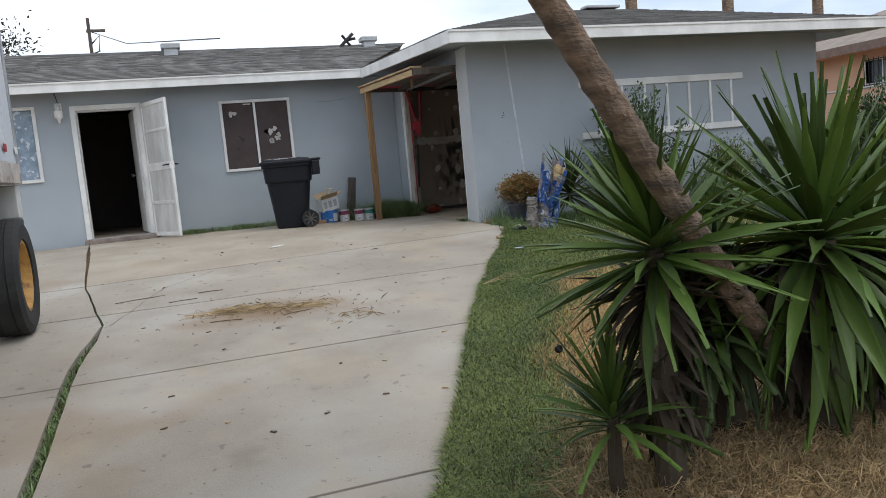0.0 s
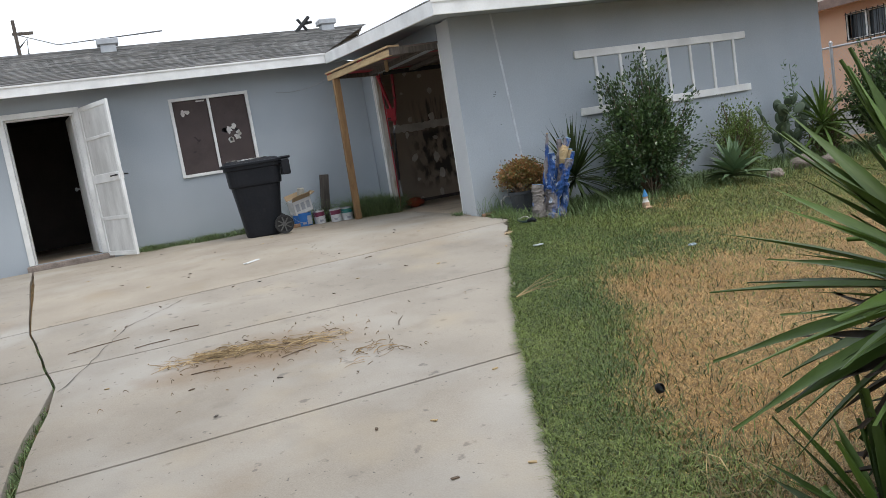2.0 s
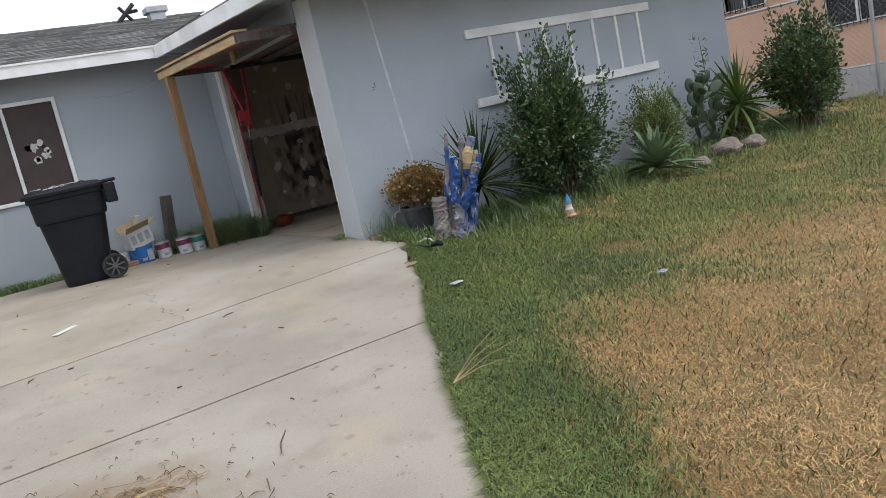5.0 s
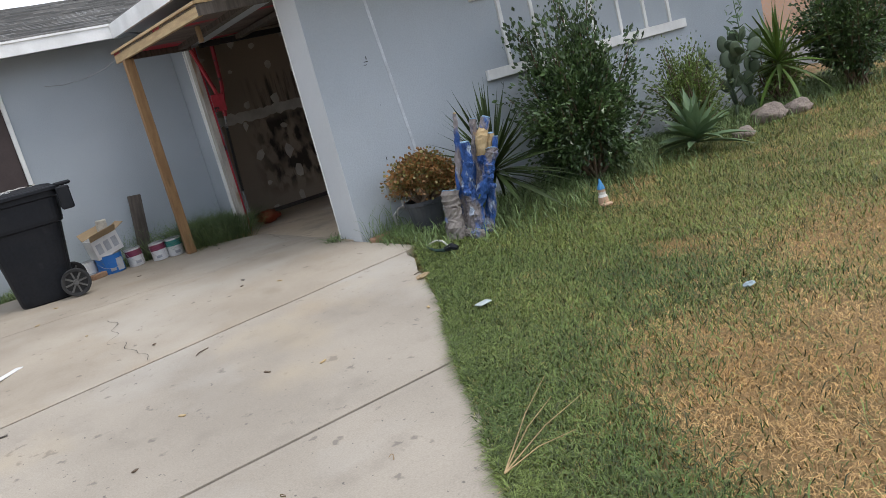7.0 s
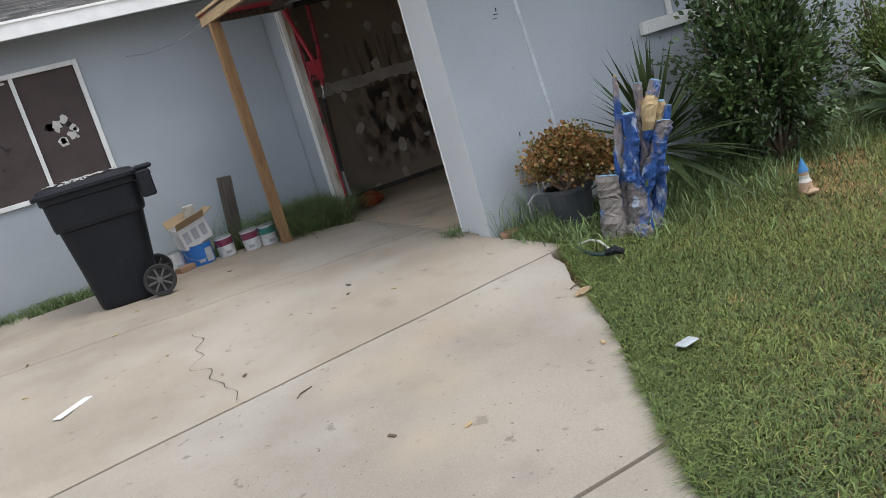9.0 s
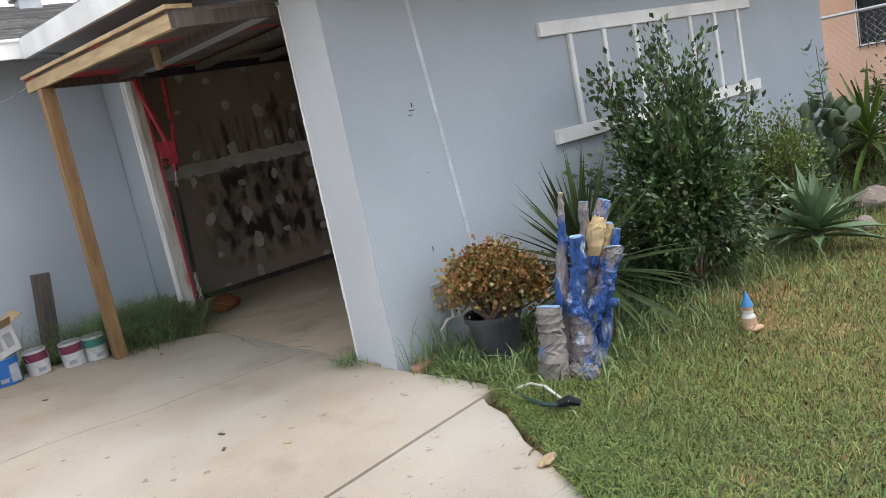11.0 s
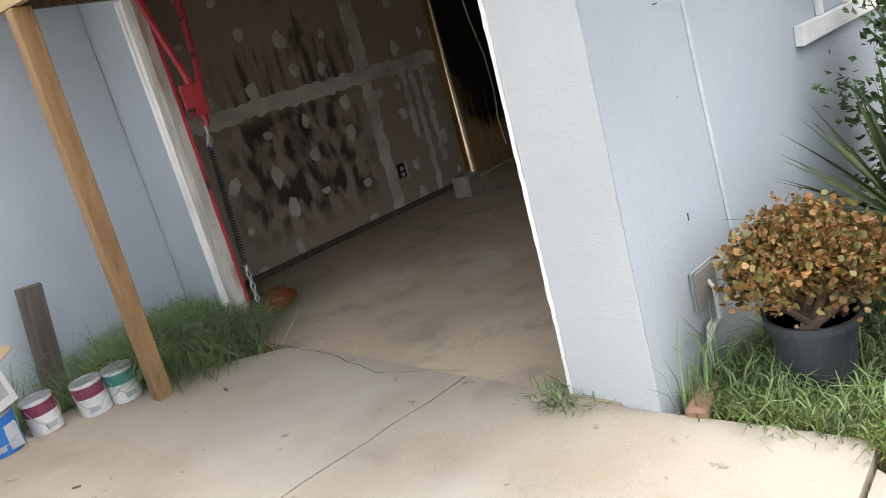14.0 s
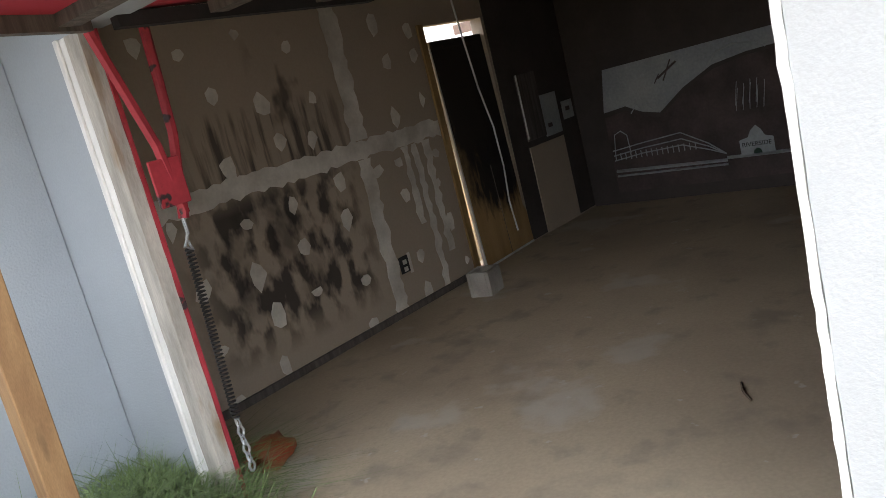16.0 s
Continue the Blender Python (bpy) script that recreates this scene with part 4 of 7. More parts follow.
part("hook", tube(bmesh.new(), [(0.065, -0.02, 2.24), (0.06, -0.03, 2.16), (0.03, -0.03, 2.11), (0.06, -0.03, 2.09), (0.055, -0.02, 2.13)], 0.008, 6), M_metal, hw)
sp = []
for k in range(300):
    a = k * 0.9
    sp.append((0.05 - 0.06 * k / 300 + 0.016 * math.cos(a), -0.02 - 0.05 * k / 300 + 0.016 * math.sin(a), 2.10 - 0.72 * k / 300))
part("spring", tube(bmesh.new(), sp, 0.0045, 4), M_iron, hw, "dark coil spring")
for k in range(6):
    ring = [(-0.012 + (0.014 * math.cos(a) if k % 2 else 0), -0.075 + (0 if k % 2 else 0.014 * math.cos(a)), 1.36 - 0.04 * k - 0.022 * math.sin(a)) for a in [i * math.pi / 4 for i in range(9)]]
    part("chain_link", tube(bmesh.new(), ring, 0.006, 5, cap=False), M_metal, hw)
# jamb trim
jamb = thing("garage_jamb", pose(0, 0, 0), "chipped white trim and bare timber jamb with a red painted edge", "trim", kind="structure")
bm = boxbm(SIDE_X - 0.03, SIDE_X - 0.001, 12.366, 12.46, 0.90, 3.0, 0.004)
part("trim_board", bm, M_white, jamb)
part("trim_bead", boxbm(SIDE_X - 0.045, SIDE_X - 0.031, 12.405, 12.435, 0.90, 3.0, 0.003), M_white, jamb)
bm = boxbm(SIDE_X - 0.03, SIDE_X + 0.030, 12.255, 12.364, 0.91, 3.0)
bmesh.ops.subdivide_edges(bm, edges=[e for e in bm.edges if abs(e.verts[0].co.z - e.verts[1].co.z) > 1], cuts=40)
for q in bm.verts:
    q.co.y += 0.006 * noise.noise(q.co * 12)
part("jamb_timber", bm, mat("worn_jamb_timber", (0.50, 0.47, 0.42), 0.85, 0.15, 5, 50, 0.4, 0.005, stretch=(3, 3, 0.6), extra=blotches((0.28, 0.19, 0.11), 3.5, 0.55, 0.66, 0.9, 5)), jamb)
bm = boxbm(SIDE_X + 0.032, SIDE_X + 0.050, 12.25, 12.36, 0.91, 3.0)
part("jamb_edge", bm, M_red, jamb)
# prop post
post = thing("wooden_prop_post", pose(3.405, 12.075, gz(3.4, 12.08) - 0.005), "reddish fir post propping the open garage door", "post")
m = Matrix(((1, 0, -0.035, 0), (0, 1, -0.15, 0), (0, 0, 1, 0), (0, 0, 0, 1)))
part("timber", boxbm(-0.045, 0.045, -0.045, 0.045, 0, DZ - 0.075 - gz(3.4, 12.08), 0.004, m), M_wood, post)
# loose wire from the door's corner
wire = thing("loose_wire", pose(0, 0, 0), "thin grey wire sagging from the garage door corner", "wire")
part("strand", tube(bmesh.new(), [(3.27, 11.99, 3.0), (3.20, 12.2, 2.965), (3.05, 12.5, 2.94), (2.88, 12.8, 2.95), (2.72, 12.99, 2.99)], 0.004, 5), M_metal, wire)


# ---- wheeled bin ----
def wheeled_bin(m):
    e = thing("wheeled_bin", m, "large black plastic wheeled bin with pale paper on its lid", "bin")

    def ring(bm, z, hx, hy, cx=0.0, p=0.42, n=36):
        out = []
        for k in range(n):
            a = 2 * math.pi * k / n
            c, d = math.cos(a), math.sin(a)
            out.append(bm.verts.new((cx + hx * math.copysign(abs(c) ** p, c), hy * math.copysign(abs(d) ** p, d), z)))
        return out

    def skin(bm, rings):
        for a, b in zip(rings, rings[1:]):
            for k in range(len(a)):
                bm.faces.new((a[k], a[(k + 1) % len(a)], b[(k + 1) % len(a)], b[k]))
        bm.faces.new(rings[0][::-1])
        bm.faces.new(rings[-1])
        return bm
    bm = bmesh.new()
    prof = ((0.0, 0.225, 0.225, 0.55), (0.02, 0.24, 0.24, 0.55), (0.06, 0.246, 0.246, 0.5), (0.35, 0.28, 0.272, 0.48), (0.69, 0.325, 0.302, 0.42), (0.70, 0.345, 0.32, 0.38), (0.73, 0.352, 0.326, 0.38), (0.92, 0.366, 0.335, 0.38), (0.93, 0.385, 0.35, 0.36), (0.985, 0.388, 0.352, 0.36))
    part("body", skin(bm, [ring(bm, z, hx, hy, 0.0, p) for z, hx, hy, p in prof]), M_black, e)
    bm = bmesh.new()
    lid = part("lid", skin(bm, [ring(bm, z, hx, hy, cx, 0.36) for z, hx, hy, cx in ((0.975, 0.408, 0.37, -0.012), (0.982, 0.416, 0.378, -0.012), (1.006, 0.416, 0.378, -0.012), (1.014, 0.405, 0.366, -0.012), (1.018, 0.375, 0.335, -0.015), (1.042, 0.355, 0.315, -0.02), (1.052, 0.30, 0.27, -0.03))]), M_black, e)
    part("hinge_flap", boxbm(0.36, 0.50, -0.30, 0.30, 0.995, 1.03, 0.012), M_black, e)
    for y in (-0.33, 0.33):
        part("lug", boxbm(0.36, 0.47, y - 0.03, y + 0.03, 0.78, 0.99, 0.012), M_black, e)
    part("handle", tube(bmesh.new(), [(0.46, -0.31, 0.96), (0.46, 0.31, 0.96)], 0.017, 10), M_black, e)
    part("axle", tube(bmesh.new(), [(0.26, -0.33, 0.125), (0.26, 0.33, 0.125)], 0.012, 8), M_iron, e)
    for y in (-0.345, 0.345):
        wheel = part("wheel", lathe(bmesh.new(), [(0.122, -0.03), (0.127, -0.02), (0.127, 0.02), (0.122, 0.03), (0.098, 0.026), (0.098, -0.026)], 28, pose(0.26, y, 0.127, 90, 0, 0)), M_rubber, e)
        M_hub = bpy.data.materials.get("grey_wheel_plastic") or mat("grey_wheel_plastic", (0.10, 0.098, 0.092), 0.65, 0.15)
        part("hub", lathe(bmesh.new(), [(0.022, -0.034), (0.028, -0.02), (0.028, 0.02), (0.022, 0.034)], 14, pose(0.26, y, 0.127, 90, 0, 0)), M_hub, wheel).matrix_parent_inverse = Matrix()
        part("disc", lathe(bmesh.new(), [(0.098, -0.006), (0.098, 0.006)], 28, pose(0.26, y, 0.127, 90, 0, 0)), M_rubber, wheel).matrix_parent_inverse = Matrix()
        for k in range(8):
            part("spoke", boxbm(0.02, 0.099, -0.008, 0.008, -0.024, 0.024, 0, pose(0.26, y, 0.127, 90, 0, 0) @ pose(0, 0, 0, 0, 0, 45 * k + 10)), M_hub, wheel).matrix_parent_inverse = Matrix()
    return e


BIN = pose(1.945, 11.75, gz(1.94, 11.75) - 0.002, 0, 0, -6)
wheeled_bin(BIN)
paper = thing("paper_sheets", BIN @ pose(-0.05, 0.03, 1.044), "crumpled pale paper sheets lying on the bin lid", "paper")
bm = bmesh.new()
bmesh.ops.create_grid(bm, x_segments=12, y_segments=10, size=1.0)
for v in bm.verts:
    v.co = Vector((v.co.x * 0.27, v.co.y * 0.24, 0.012 + 0.02 * abs(noise.noise(v.co * 3.0)) + 0.008 * abs(noise.noise(v.co * 9.0))))
part("sheet", bm, mat("dirty_paper", (0.42, 0.40, 0.36), 0.9, 0.1, 5, 30), paper)
cu = bpy.data.curves.new("bin_number", "FONT")
cu.body, cu.size, cu.extrude = "5890", 0.11, 0.001
tx = new("bin_number", cu)
cu.materials.append(M_white)
tx.matrix_basis = BIN @ pose(-0.20, -0.30, 1.046, 8, 0, 0)
tagged(tx, "white hand-painted number 5890 on the black bin lid", "number")


# ---- paint cans and boxes by the wall ----
def paint_can(x, y, band, r=0.083, h=0.19, label="", body=None, yaw=0):
    e = thing("paint_can", pose(x, y, gz(x, y) + 0.001, R.uniform(-2, 2), R.uniform(-2, 2), yaw), label, "paint can", "paint cans along the wall")
    part("body", lathe(bmesh.new(), [(r - 0.002, 0), (r, 0.006), (r, h - 0.01), (r + 0.003, h - 0.006), (r + 0.003, h)], 24), body or M_can_white, e)
    part("label_band", lathe(bmesh.new(), [(r + 0.0006, h * 0.58), (r + 0.0012, h * 0.59), (r + 0.0012, h * 0.9), (r + 0.0006, h * 0.91)], 24), band, e)
    part("lid", lathe(bmesh.new(), [(r + 0.001, h), (r, h + 0.006), (r - 0.012, h + 0.004), (r - 0.014, h + 0.001)], 24), M_metal, e, "dull metal lid with dried paint")
    part("print", boxbm(-0.035, 0.02, -r - 0.003, -r + 0.02, h * 0.15, h * 0.30), M_print, e)
    part("bail", tube(bmesh.new(), [(r * math.cos(a), -0.02 - (r + 0.006) * abs(math.sin(a)), h * 0.80 - 0.10 * abs(math.sin(a))) for a in [i * math.pi / 8 for i in range(9)]], 0.0022, 5), M_metal, e)
    return e


paint_can(2.915, 12.45, M_maroon, label="white and maroon paint can on the concrete", yaw=10)
paint_can(3.15, 12.36, M_maroon, label="white and maroon paint can with dried drips", yaw=-15)
paint_can(3.315, 12.335, M_teal, label="white and teal paint can beside the post", yaw=5)
paint_can(2.47, 12.55, M_can_white, label="white plastic tub half hidden behind the bin", r=0.075, h=0.17)
blue = paint_can(2.66, 12.47, M_bluebox, r=0.135, h=0.20, body=M_bluebox, label="wide blue paint pail with a printed white label")
part("panel", boxbm(0.03, 0.105, -0.128, -0.09, 0.02, 0.15, 0, pose(0, 0, 0)), M_print, blue, "grey printed label")
carton = thing("cardboard_box", pose(2.67, 12.47, gz(2.7, 12.47) + 0.212, 6, -11, 14), "open pale printed cardboard carton resting on the blue pail", "box")
for a in ((-0.15, 0.15, -0.09, -0.084, 0, 0.21), (-0.15, 0.15, 0.084, 0.09, 0, 0.21), (-0.15, -0.144, -0.084, 0.084, 0, 0.21), (0.144, 0.15, -0.084, 0.084, 0, 0.21), (-0.144, 0.144, -0.084, 0.084, 0, 0.006)):
    part("side", boxbm(*a), M_can_white, carton)
for yy, ang in ((-0.09, 35), (0.09, -40)):
    part("flap", boxbm(-0.15, 0.15, -0.003, 0.003, 0, 0.09, 0, pose(0, yy, 0.21, ang, 0, 0)), M_card, carton, "torn brown cardboard flap")
part("flap", boxbm(-0.003, 0.003, -0.08, 0.08, 0, 0.12, 0, pose(0.15, 0, 0.21, 0, 75, 0)), M_card, carton)
for k in range(3):
    part("print", boxbm(-0.12 + k * 0.09, -0.06 + k * 0.09, -0.0925, -0.0905, 0.05, 0.16), M_print, carton)
bagp = part("bag", boxbm(-0.05, 0.06, -0.02, 0.02, 0.10, 0.36, 0.01, pose(0, 0, 0, 0, 14, 0)), mat("foil_bag", (0.55, 0.52, 0.45), 0.35, 0.15, 20, 60, 0.6, 0.01), carton, "crumpled pale foil bag")
plank = thing("wood_plank", pose(3.10, 12.84, gz(3.1, 12.8) - 0.03, 8, 5, 0), "short grey weathered plank leaning on the stucco wall", "plank")
part("board", boxbm(-0.07, 0.07, -0.016, 0.016, -0.03, 0.76, 0.004), M_wood_grey, plank)
rb_ = thing("brick_piece", pose(2.48, 12.30, gz(2.48, 12.3), 0, 0, 30), "broken reddish brick on the concrete", "brick")
part("block", boxbm(-0.09, 0.09, -0.045, 0.045, 0, 0.05, 0.006), M_brick, rb_)

# ---- inside the garage ----
BY = BACK_Y


def mud_band(x0, x1, z0, z1, seed):
    """A ragged band of joint compound on the drywall."""
    rng = random.Random(seed)
    bm = bmesh.new()
    along = (x1 - x0) > (z1 - z0)
    n = max(6, int(max(x1 - x0, z1 - z0) / 0.05))
    a, b = [], []
    for k in range(n + 1):
        t = k / n
        j0, j1 = rng.uniform(-0.018, 0.018), rng.uniform(-0.018, 0.018)
        if along:
            x = x0 + (x1 - x0) * t
            a.append(bm.verts.new((x, BY - 0.004, z0 + j0)))
            b.append(bm.verts.new((x, BY - 0.004, z1 + j1)))
        else:
            z = z0 + (z1 - z0) * t
            a.append(bm.verts.new((x0 + j0, BY - 0.0045, z)))
            b.append(bm.verts.new((x1 + j1, BY - 0.0045, z)))
    fs = [bm.faces.new((a[k], a[k + 1], b[k + 1], b[k])) for k in range(n)]
    r = bmesh.ops.extrude_face_region(bm, geom=fs)
    for v in r["geom"]:
        if isinstance(v, bmesh.types.BMVert):
            v.co.y += 0.0042
    bmesh.ops.recalc_face_normals(bm, faces=bm.faces)
    return part("joint_band", bm, M_mud, garage_wall, "pale band of dried joint compound")


mud_band(4.35, 7.45, 2.12, 2.25, 1)
mud_band(6.46, 6.59, 0.93, 2.115, 2)
mud_band(6.46, 6.62, 2.255, 3.28, 3)
mud_band(7.06, 7.13, 0.95, 2.115, 4)
mud_band(6.95, 7.01, 1.5, 2.115, 6)
mud_band(7.20, 7.27, 1.2, 2.115, 5)
rs = random.Random(11)
for gx in range(8):
    for gz_ in range(7):
        x, z = 4.55 + gx * 0.40 + rs.uniform(-0.10, 0.10), 1.02 + gz_ * 0.335 + rs.uniform(-0.08, 0.08)
        if abs(z - 2.19) < 0.09 or abs(x - 6.53) < 0.1 or x > 7.4 or rs.random() < 0.12:
            continue
        bm = bmesh.new()
        patch(bm, x, z, rs.uniform(0.034, 0.066), BY - 0.003, rs, 7, 1.0, rs.uniform(0.7, 1.6))
        part("filler_patch", bm, M_mud, garage_wall)
outlet = thing("wall_outlet", pose(6.65, BY - 0.002, 1.205), "open electrical outlet box in the drywall", "outlet")
part("box", boxbm(-0.05, 0.05, -0.012, 0, 0, 0.13, 0.004), M_iron, outlet)
for zz in (0.03, 0.085):
    part("socket", boxbm(-0.022, 0.022, -0.02, -0.012, zz - 0.018, zz + 0.018, 0.004), M_bone, outlet)
part("plaster_edge", boxbm(0.052, 0.085, -0.008, 0, -0.02, 0.14, 0.003), M_mud, outlet)

def spray_blob(centre, falloff, grain):
    """Black spray paint round one spot, ragged at its edge."""
    def fn(m, n, l, b, hsv, mp):
        tc = n.new("ShaderNodeTexCoord")
        d = n.new("ShaderNodeVectorMath")
        d.operation = "SUBTRACT"
        d.inputs[1].default_value = centre
        l.new(tc.outputs["Object"], d.inputs[0])
        s = n.new("ShaderNodeVectorMath")
        s.operation = "MULTIPLY"
        s.inputs[1].default_value = falloff
        l.new(d.outputs[0], s.inputs[0])
        e = n.new("ShaderNodeVectorMath")
        e.operation = "LENGTH"
        l.new(s.outputs[0], e.inputs[0])
        g = n.new("ShaderNodeMapping")
        g.inputs["Scale"].default_value = grain
        l.new(tc.outputs["Object"], g.inputs[0])
        t = n.new("ShaderNodeTexNoise")
        t.inputs["Scale"].default_value, t.inputs["Detail"].default_value = 3.0, 4
        l.new(g.outputs[0], t.inputs["Vector"])
        a = n.new("ShaderNodeMath")
        a.operation = "ADD"
        l.new(e.outputs["Value"], a.inputs[0])
        l.new(t.outputs[0], a.inputs[1])
        r = n.new("ShaderNodeMapRange")
        r.inputs[1].default_value, r.inputs[2].default_value, r.inputs[3].default_value, r.inputs[4].default_value = 1.05, 1.45, 0.97, 0.0
        l.new(a.outputs[0], r.inputs[0])
        x = n.new("ShaderNodeMix")
        x.data_type = "RGBA"
        x.inputs[7].default_value = (0.014, 0.012, 0.012, 1)
        l.new(r.outputs[0], x.inputs[0])
        l.new(b.inputs["Base Color"].links[0].from_socket, x.inputs[6])
        l.new(x.outputs[2], b.inputs["Base Color"])
    return fn


# plywood door standing in the back doorway
tagged(part("door_casing", boxbm(7.46, 7.53, BY - 0.02, BY + 0.11, 0.95, 2.99), M_ply), "bare brown wooden door casing", "trim", kind="structure")
pdoor = thing("plywood_door", pose(7.58, BY - 0.03, 0.93, -1.5, 0, 3), "plywood sheet with black spray paint closing the back doorway", "door")
part("sheet", boxbm(0, 0.82, -0.02, 0.0, 0, 1.92, 0.002), mat("sprayed_plywood", (0.46, 0.30, 0.13), 0.75, 0.1, 2, 40, 0.1, 0.002, col2=(0.36, 0.23, 0.095), stretch=(4, 4, 0.5), extra=several(spray_blob((0.46, 0.0, 1.42), (1.1, 0.0, 0.95), (1.5, 1.5, 1.2)), spray_blob((0.54, 0.0, 0.70), (1.6, 0.0, 2.6), (9, 9, 2.5)))), pdoor)
part("metal_edge", boxbm(-0.022, -0.002, -0.025, 0.004, 0.0, 1.86, 0.002), M_old_white, pdoor, "bright scuffed metal door edge")
part("bottom_strip", boxbm(0.0, 0.82, -0.024, -0.004, -0.018, -0.001), M_old_white, pdoor)
part("batten", boxbm(0.42, 0.425, -0.023, -0.019, 0.0, 0.8), M_wood_grey, pdoor)
wr = thing("hanging_cable", pose(0, 0, 0), "white electric cable hanging loose in front of the plywood", "cable")
part("strand", tube(bmesh.new(), [(7.80, BY - 0.14, 3.28), (7.84, BY - 0.14, 2.9), (7.92, BY - 0.13, 2.4), (8.02, BY - 0.12, 2.05), (8.05, BY - 0.11, 1.7), (8.0, BY - 0.12, 1.4), (8.03, BY - 0.12, 1.12)], 0.008, 6), M_white, wr)
cab = thing("hanging_cable", pose(0, 0, 0), "loop of white cable hanging from the dark ceiling", "cable")
part("strand", tube(bmesh.new(), [(7.4, 11.3, 3.29), (7.3, 11.4, 3.10), (7.45, 11.55, 3.02), (7.7, 11.7, 3.03), (7.8, 11.8, 3.29)], 0.008, 6), M_white, cab)
cin = thing("concrete_block", pose(7.0, 12.98, FLOOR_Z, 0, 0, 8), "grey hollow concrete block on the garage floor", "block")
bm = bmesh.new()
box(bm, -0.10, 0.10, -0.095, -0.065, 0, 0.19, 0.003)
box(bm, -0.10, 0.10, 0.065, 0.095, 0, 0.19, 0.003)
for xx in (-0.10, 0.07):
    box(bm, xx, xx + 0.03, -0.064, 0.064, 0, 0.19)
part("block", bm, mat("concrete_block", (0.40, 0.37, 0.33), 0.95, 0.1, 8, 70, 0.5, 0.004), cin)
for nm, a, m, lab in (("drywall_sheet", (8.66, 9.30, 0.92, 1.74), M_drywall, "brown drywall sheet leaning on the dark wall"), ("panel_board", (8.66, 9.0, 1.80, 2.42), M_wood_grey, "dark wooden panel with a pale edge on the wall"), ("poster", (9.0, 9.30, 1.78, 2.18), M_mural_sky, "pale unreadable poster on the dark wall"), ("poster", (9.38, 9.58, 1.88, 2.06), M_mural_line, "small pale card on the dark wall")):
    e = thing(nm, pose(a[0], BY - 0.006, a[2]), lab, nm.replace("_", " "))
    part("sheet", boxbm(0, a[1] - a[0], -0.012, 0, 0, a[3] - a[2], 0.002), m, e)
    if nm == "panel_board":
        part("edge_strip", boxbm(0.0, 0.018, -0.018, -0.0125, 0.02, a[3] - a[2]), M_white, e)
    if nm == "poster":
        part("print", boxbm(0.05, 0.13, -0.0145, -0.0125, 0.08, 0.12), M_mural_hill, e)
# Thin sheet in the unlit-interior tone, darkening this end of the wall by colour.
tagged(part("wall_dark", boxbm(8.40, MURAL_X - 0.002, BY - 0.005, BY - 0.0005, 0.92, 3.29), M_dark), "near-black strip of garage wall", "wall", kind="structure")

# mural on the far wall
mural = thing("mural", pose(MURAL_X, -0.12, 0.09), "dark painted wall mural of hills, a bridge and a town sign", "mural")


def flat_yz(name, pts, off, m, label=""):
    bm = bmesh.new()
    f = [bm.verts.new((-off, y, z)) for y, z in pts]
    g = [bm.verts.new((-off + 0.002, y, z)) for y, z in pts]
    bm.faces.new(f)
    for i in range(len(pts)):
        j = (i + 1) % len(pts)
        bm.faces.new((f[i], g[i], g[j], f[j]))
    return part(name, bm, m, mural, label)


flat_yz("sky_field", [(13.17, 2.17), (13.24, 1.75), (13.0, 1.78), (12.84, 1.70), (12.66, 1.66), (12.40, 1.85), (12.1, 2.0), (11.8, 2.05), (11.3, 2.08), (10.6, 2.10), (10.6, 2.25), (11.56, 2.22)], 0.004, M_mural_sky, "pale grey painted sky")
flat_yz("hill_field", [(13.24, 1.70), (13.24, 0.93), (10.6, 0.93), (10.6, 2.07), (11.3, 2.05), (11.8, 2.02), (12.1, 1.96), (12.40, 1.81), (12.66, 1.62), (12.84, 1.66), (13.0, 1.74)], 0.006, M_mural_hill, "dark painted hill")


def line(pts, w=0.012, m=None):
    return part("line", tube(bmesh.new(), [(-0.009, y, z) for y, z in pts], w / 2, 4), m or M_mural_line, mural)


line([(12.95, 1.70), (12.88, 1.78), (12.84, 1.73), (12.80, 1.79), (12.70, 1.68)])
for k in range(3):
    line([(13.22, 1.26 + 0.05 * k), (12.9, 1.30 + 0.05 * k), (12.5, 1.32 + 0.06 * k), (12.25, 1.24 + 0.03 * k), (12.1, 1.18)], 0.012)
for k in range(16):
    y = 13.2 - k * 0.055
    line([(y, 1.26), (y, 1.33)], 0.012)
line([(13.22, 1.15), (12.1, 1.12)], 0.03)
line([(13.22, 1.10), (12.1, 1.08)], 0.02)
line([(12.1, 1.14), (11.4, 1.13)], 0.03)
line([(13.20, 1.32), (13.17, 1.52), (13.10, 1.55), (13.04, 1.50), (13.03, 1.32)], 0.012)
line([(12.62, 1.98), (12.42, 2.10)], 0.02, M_mural_hill)
line([(12.57, 1.95), (12.47, 2.13)], 0.015, M_mural_hill)
line([(12.66, 1.94), (12.60, 2.02)], 0.012, M_mural_hill)
line([(12.15, 1.99), (12.05, 2.10), (11.9, 2.14), (11.7, 2.12), (11.62, 2.06)], 0.015)
for k in range(9):
    yy = 11.95 - 0.06 * (k % 5)
    line([(yy, 1.55 + 0.05 * (k // 5)), (yy - 0.04, 1.75 + 0.03 * (k % 3))], 0.006)
flat_yz("sign_field", [(11.97, 1.14), (11.67, 1.14), (11.67, 1.28), (11.74, 1.30), (11.77, 1.36), (11.81, 1.40), (11.86, 1.36), (11.89, 1.30), (11.97, 1.28)], 0.010, M_mural_line, "pale town sign shape")
flat_yz("arch", [(11.86, 1.14), (11.78, 1.14), (11.79, 1.18), (11.82, 1.195), (11.85, 1.18)], 0.013, mat("mural_green", (0.03, 0.07, 0.045), 0.8), "")
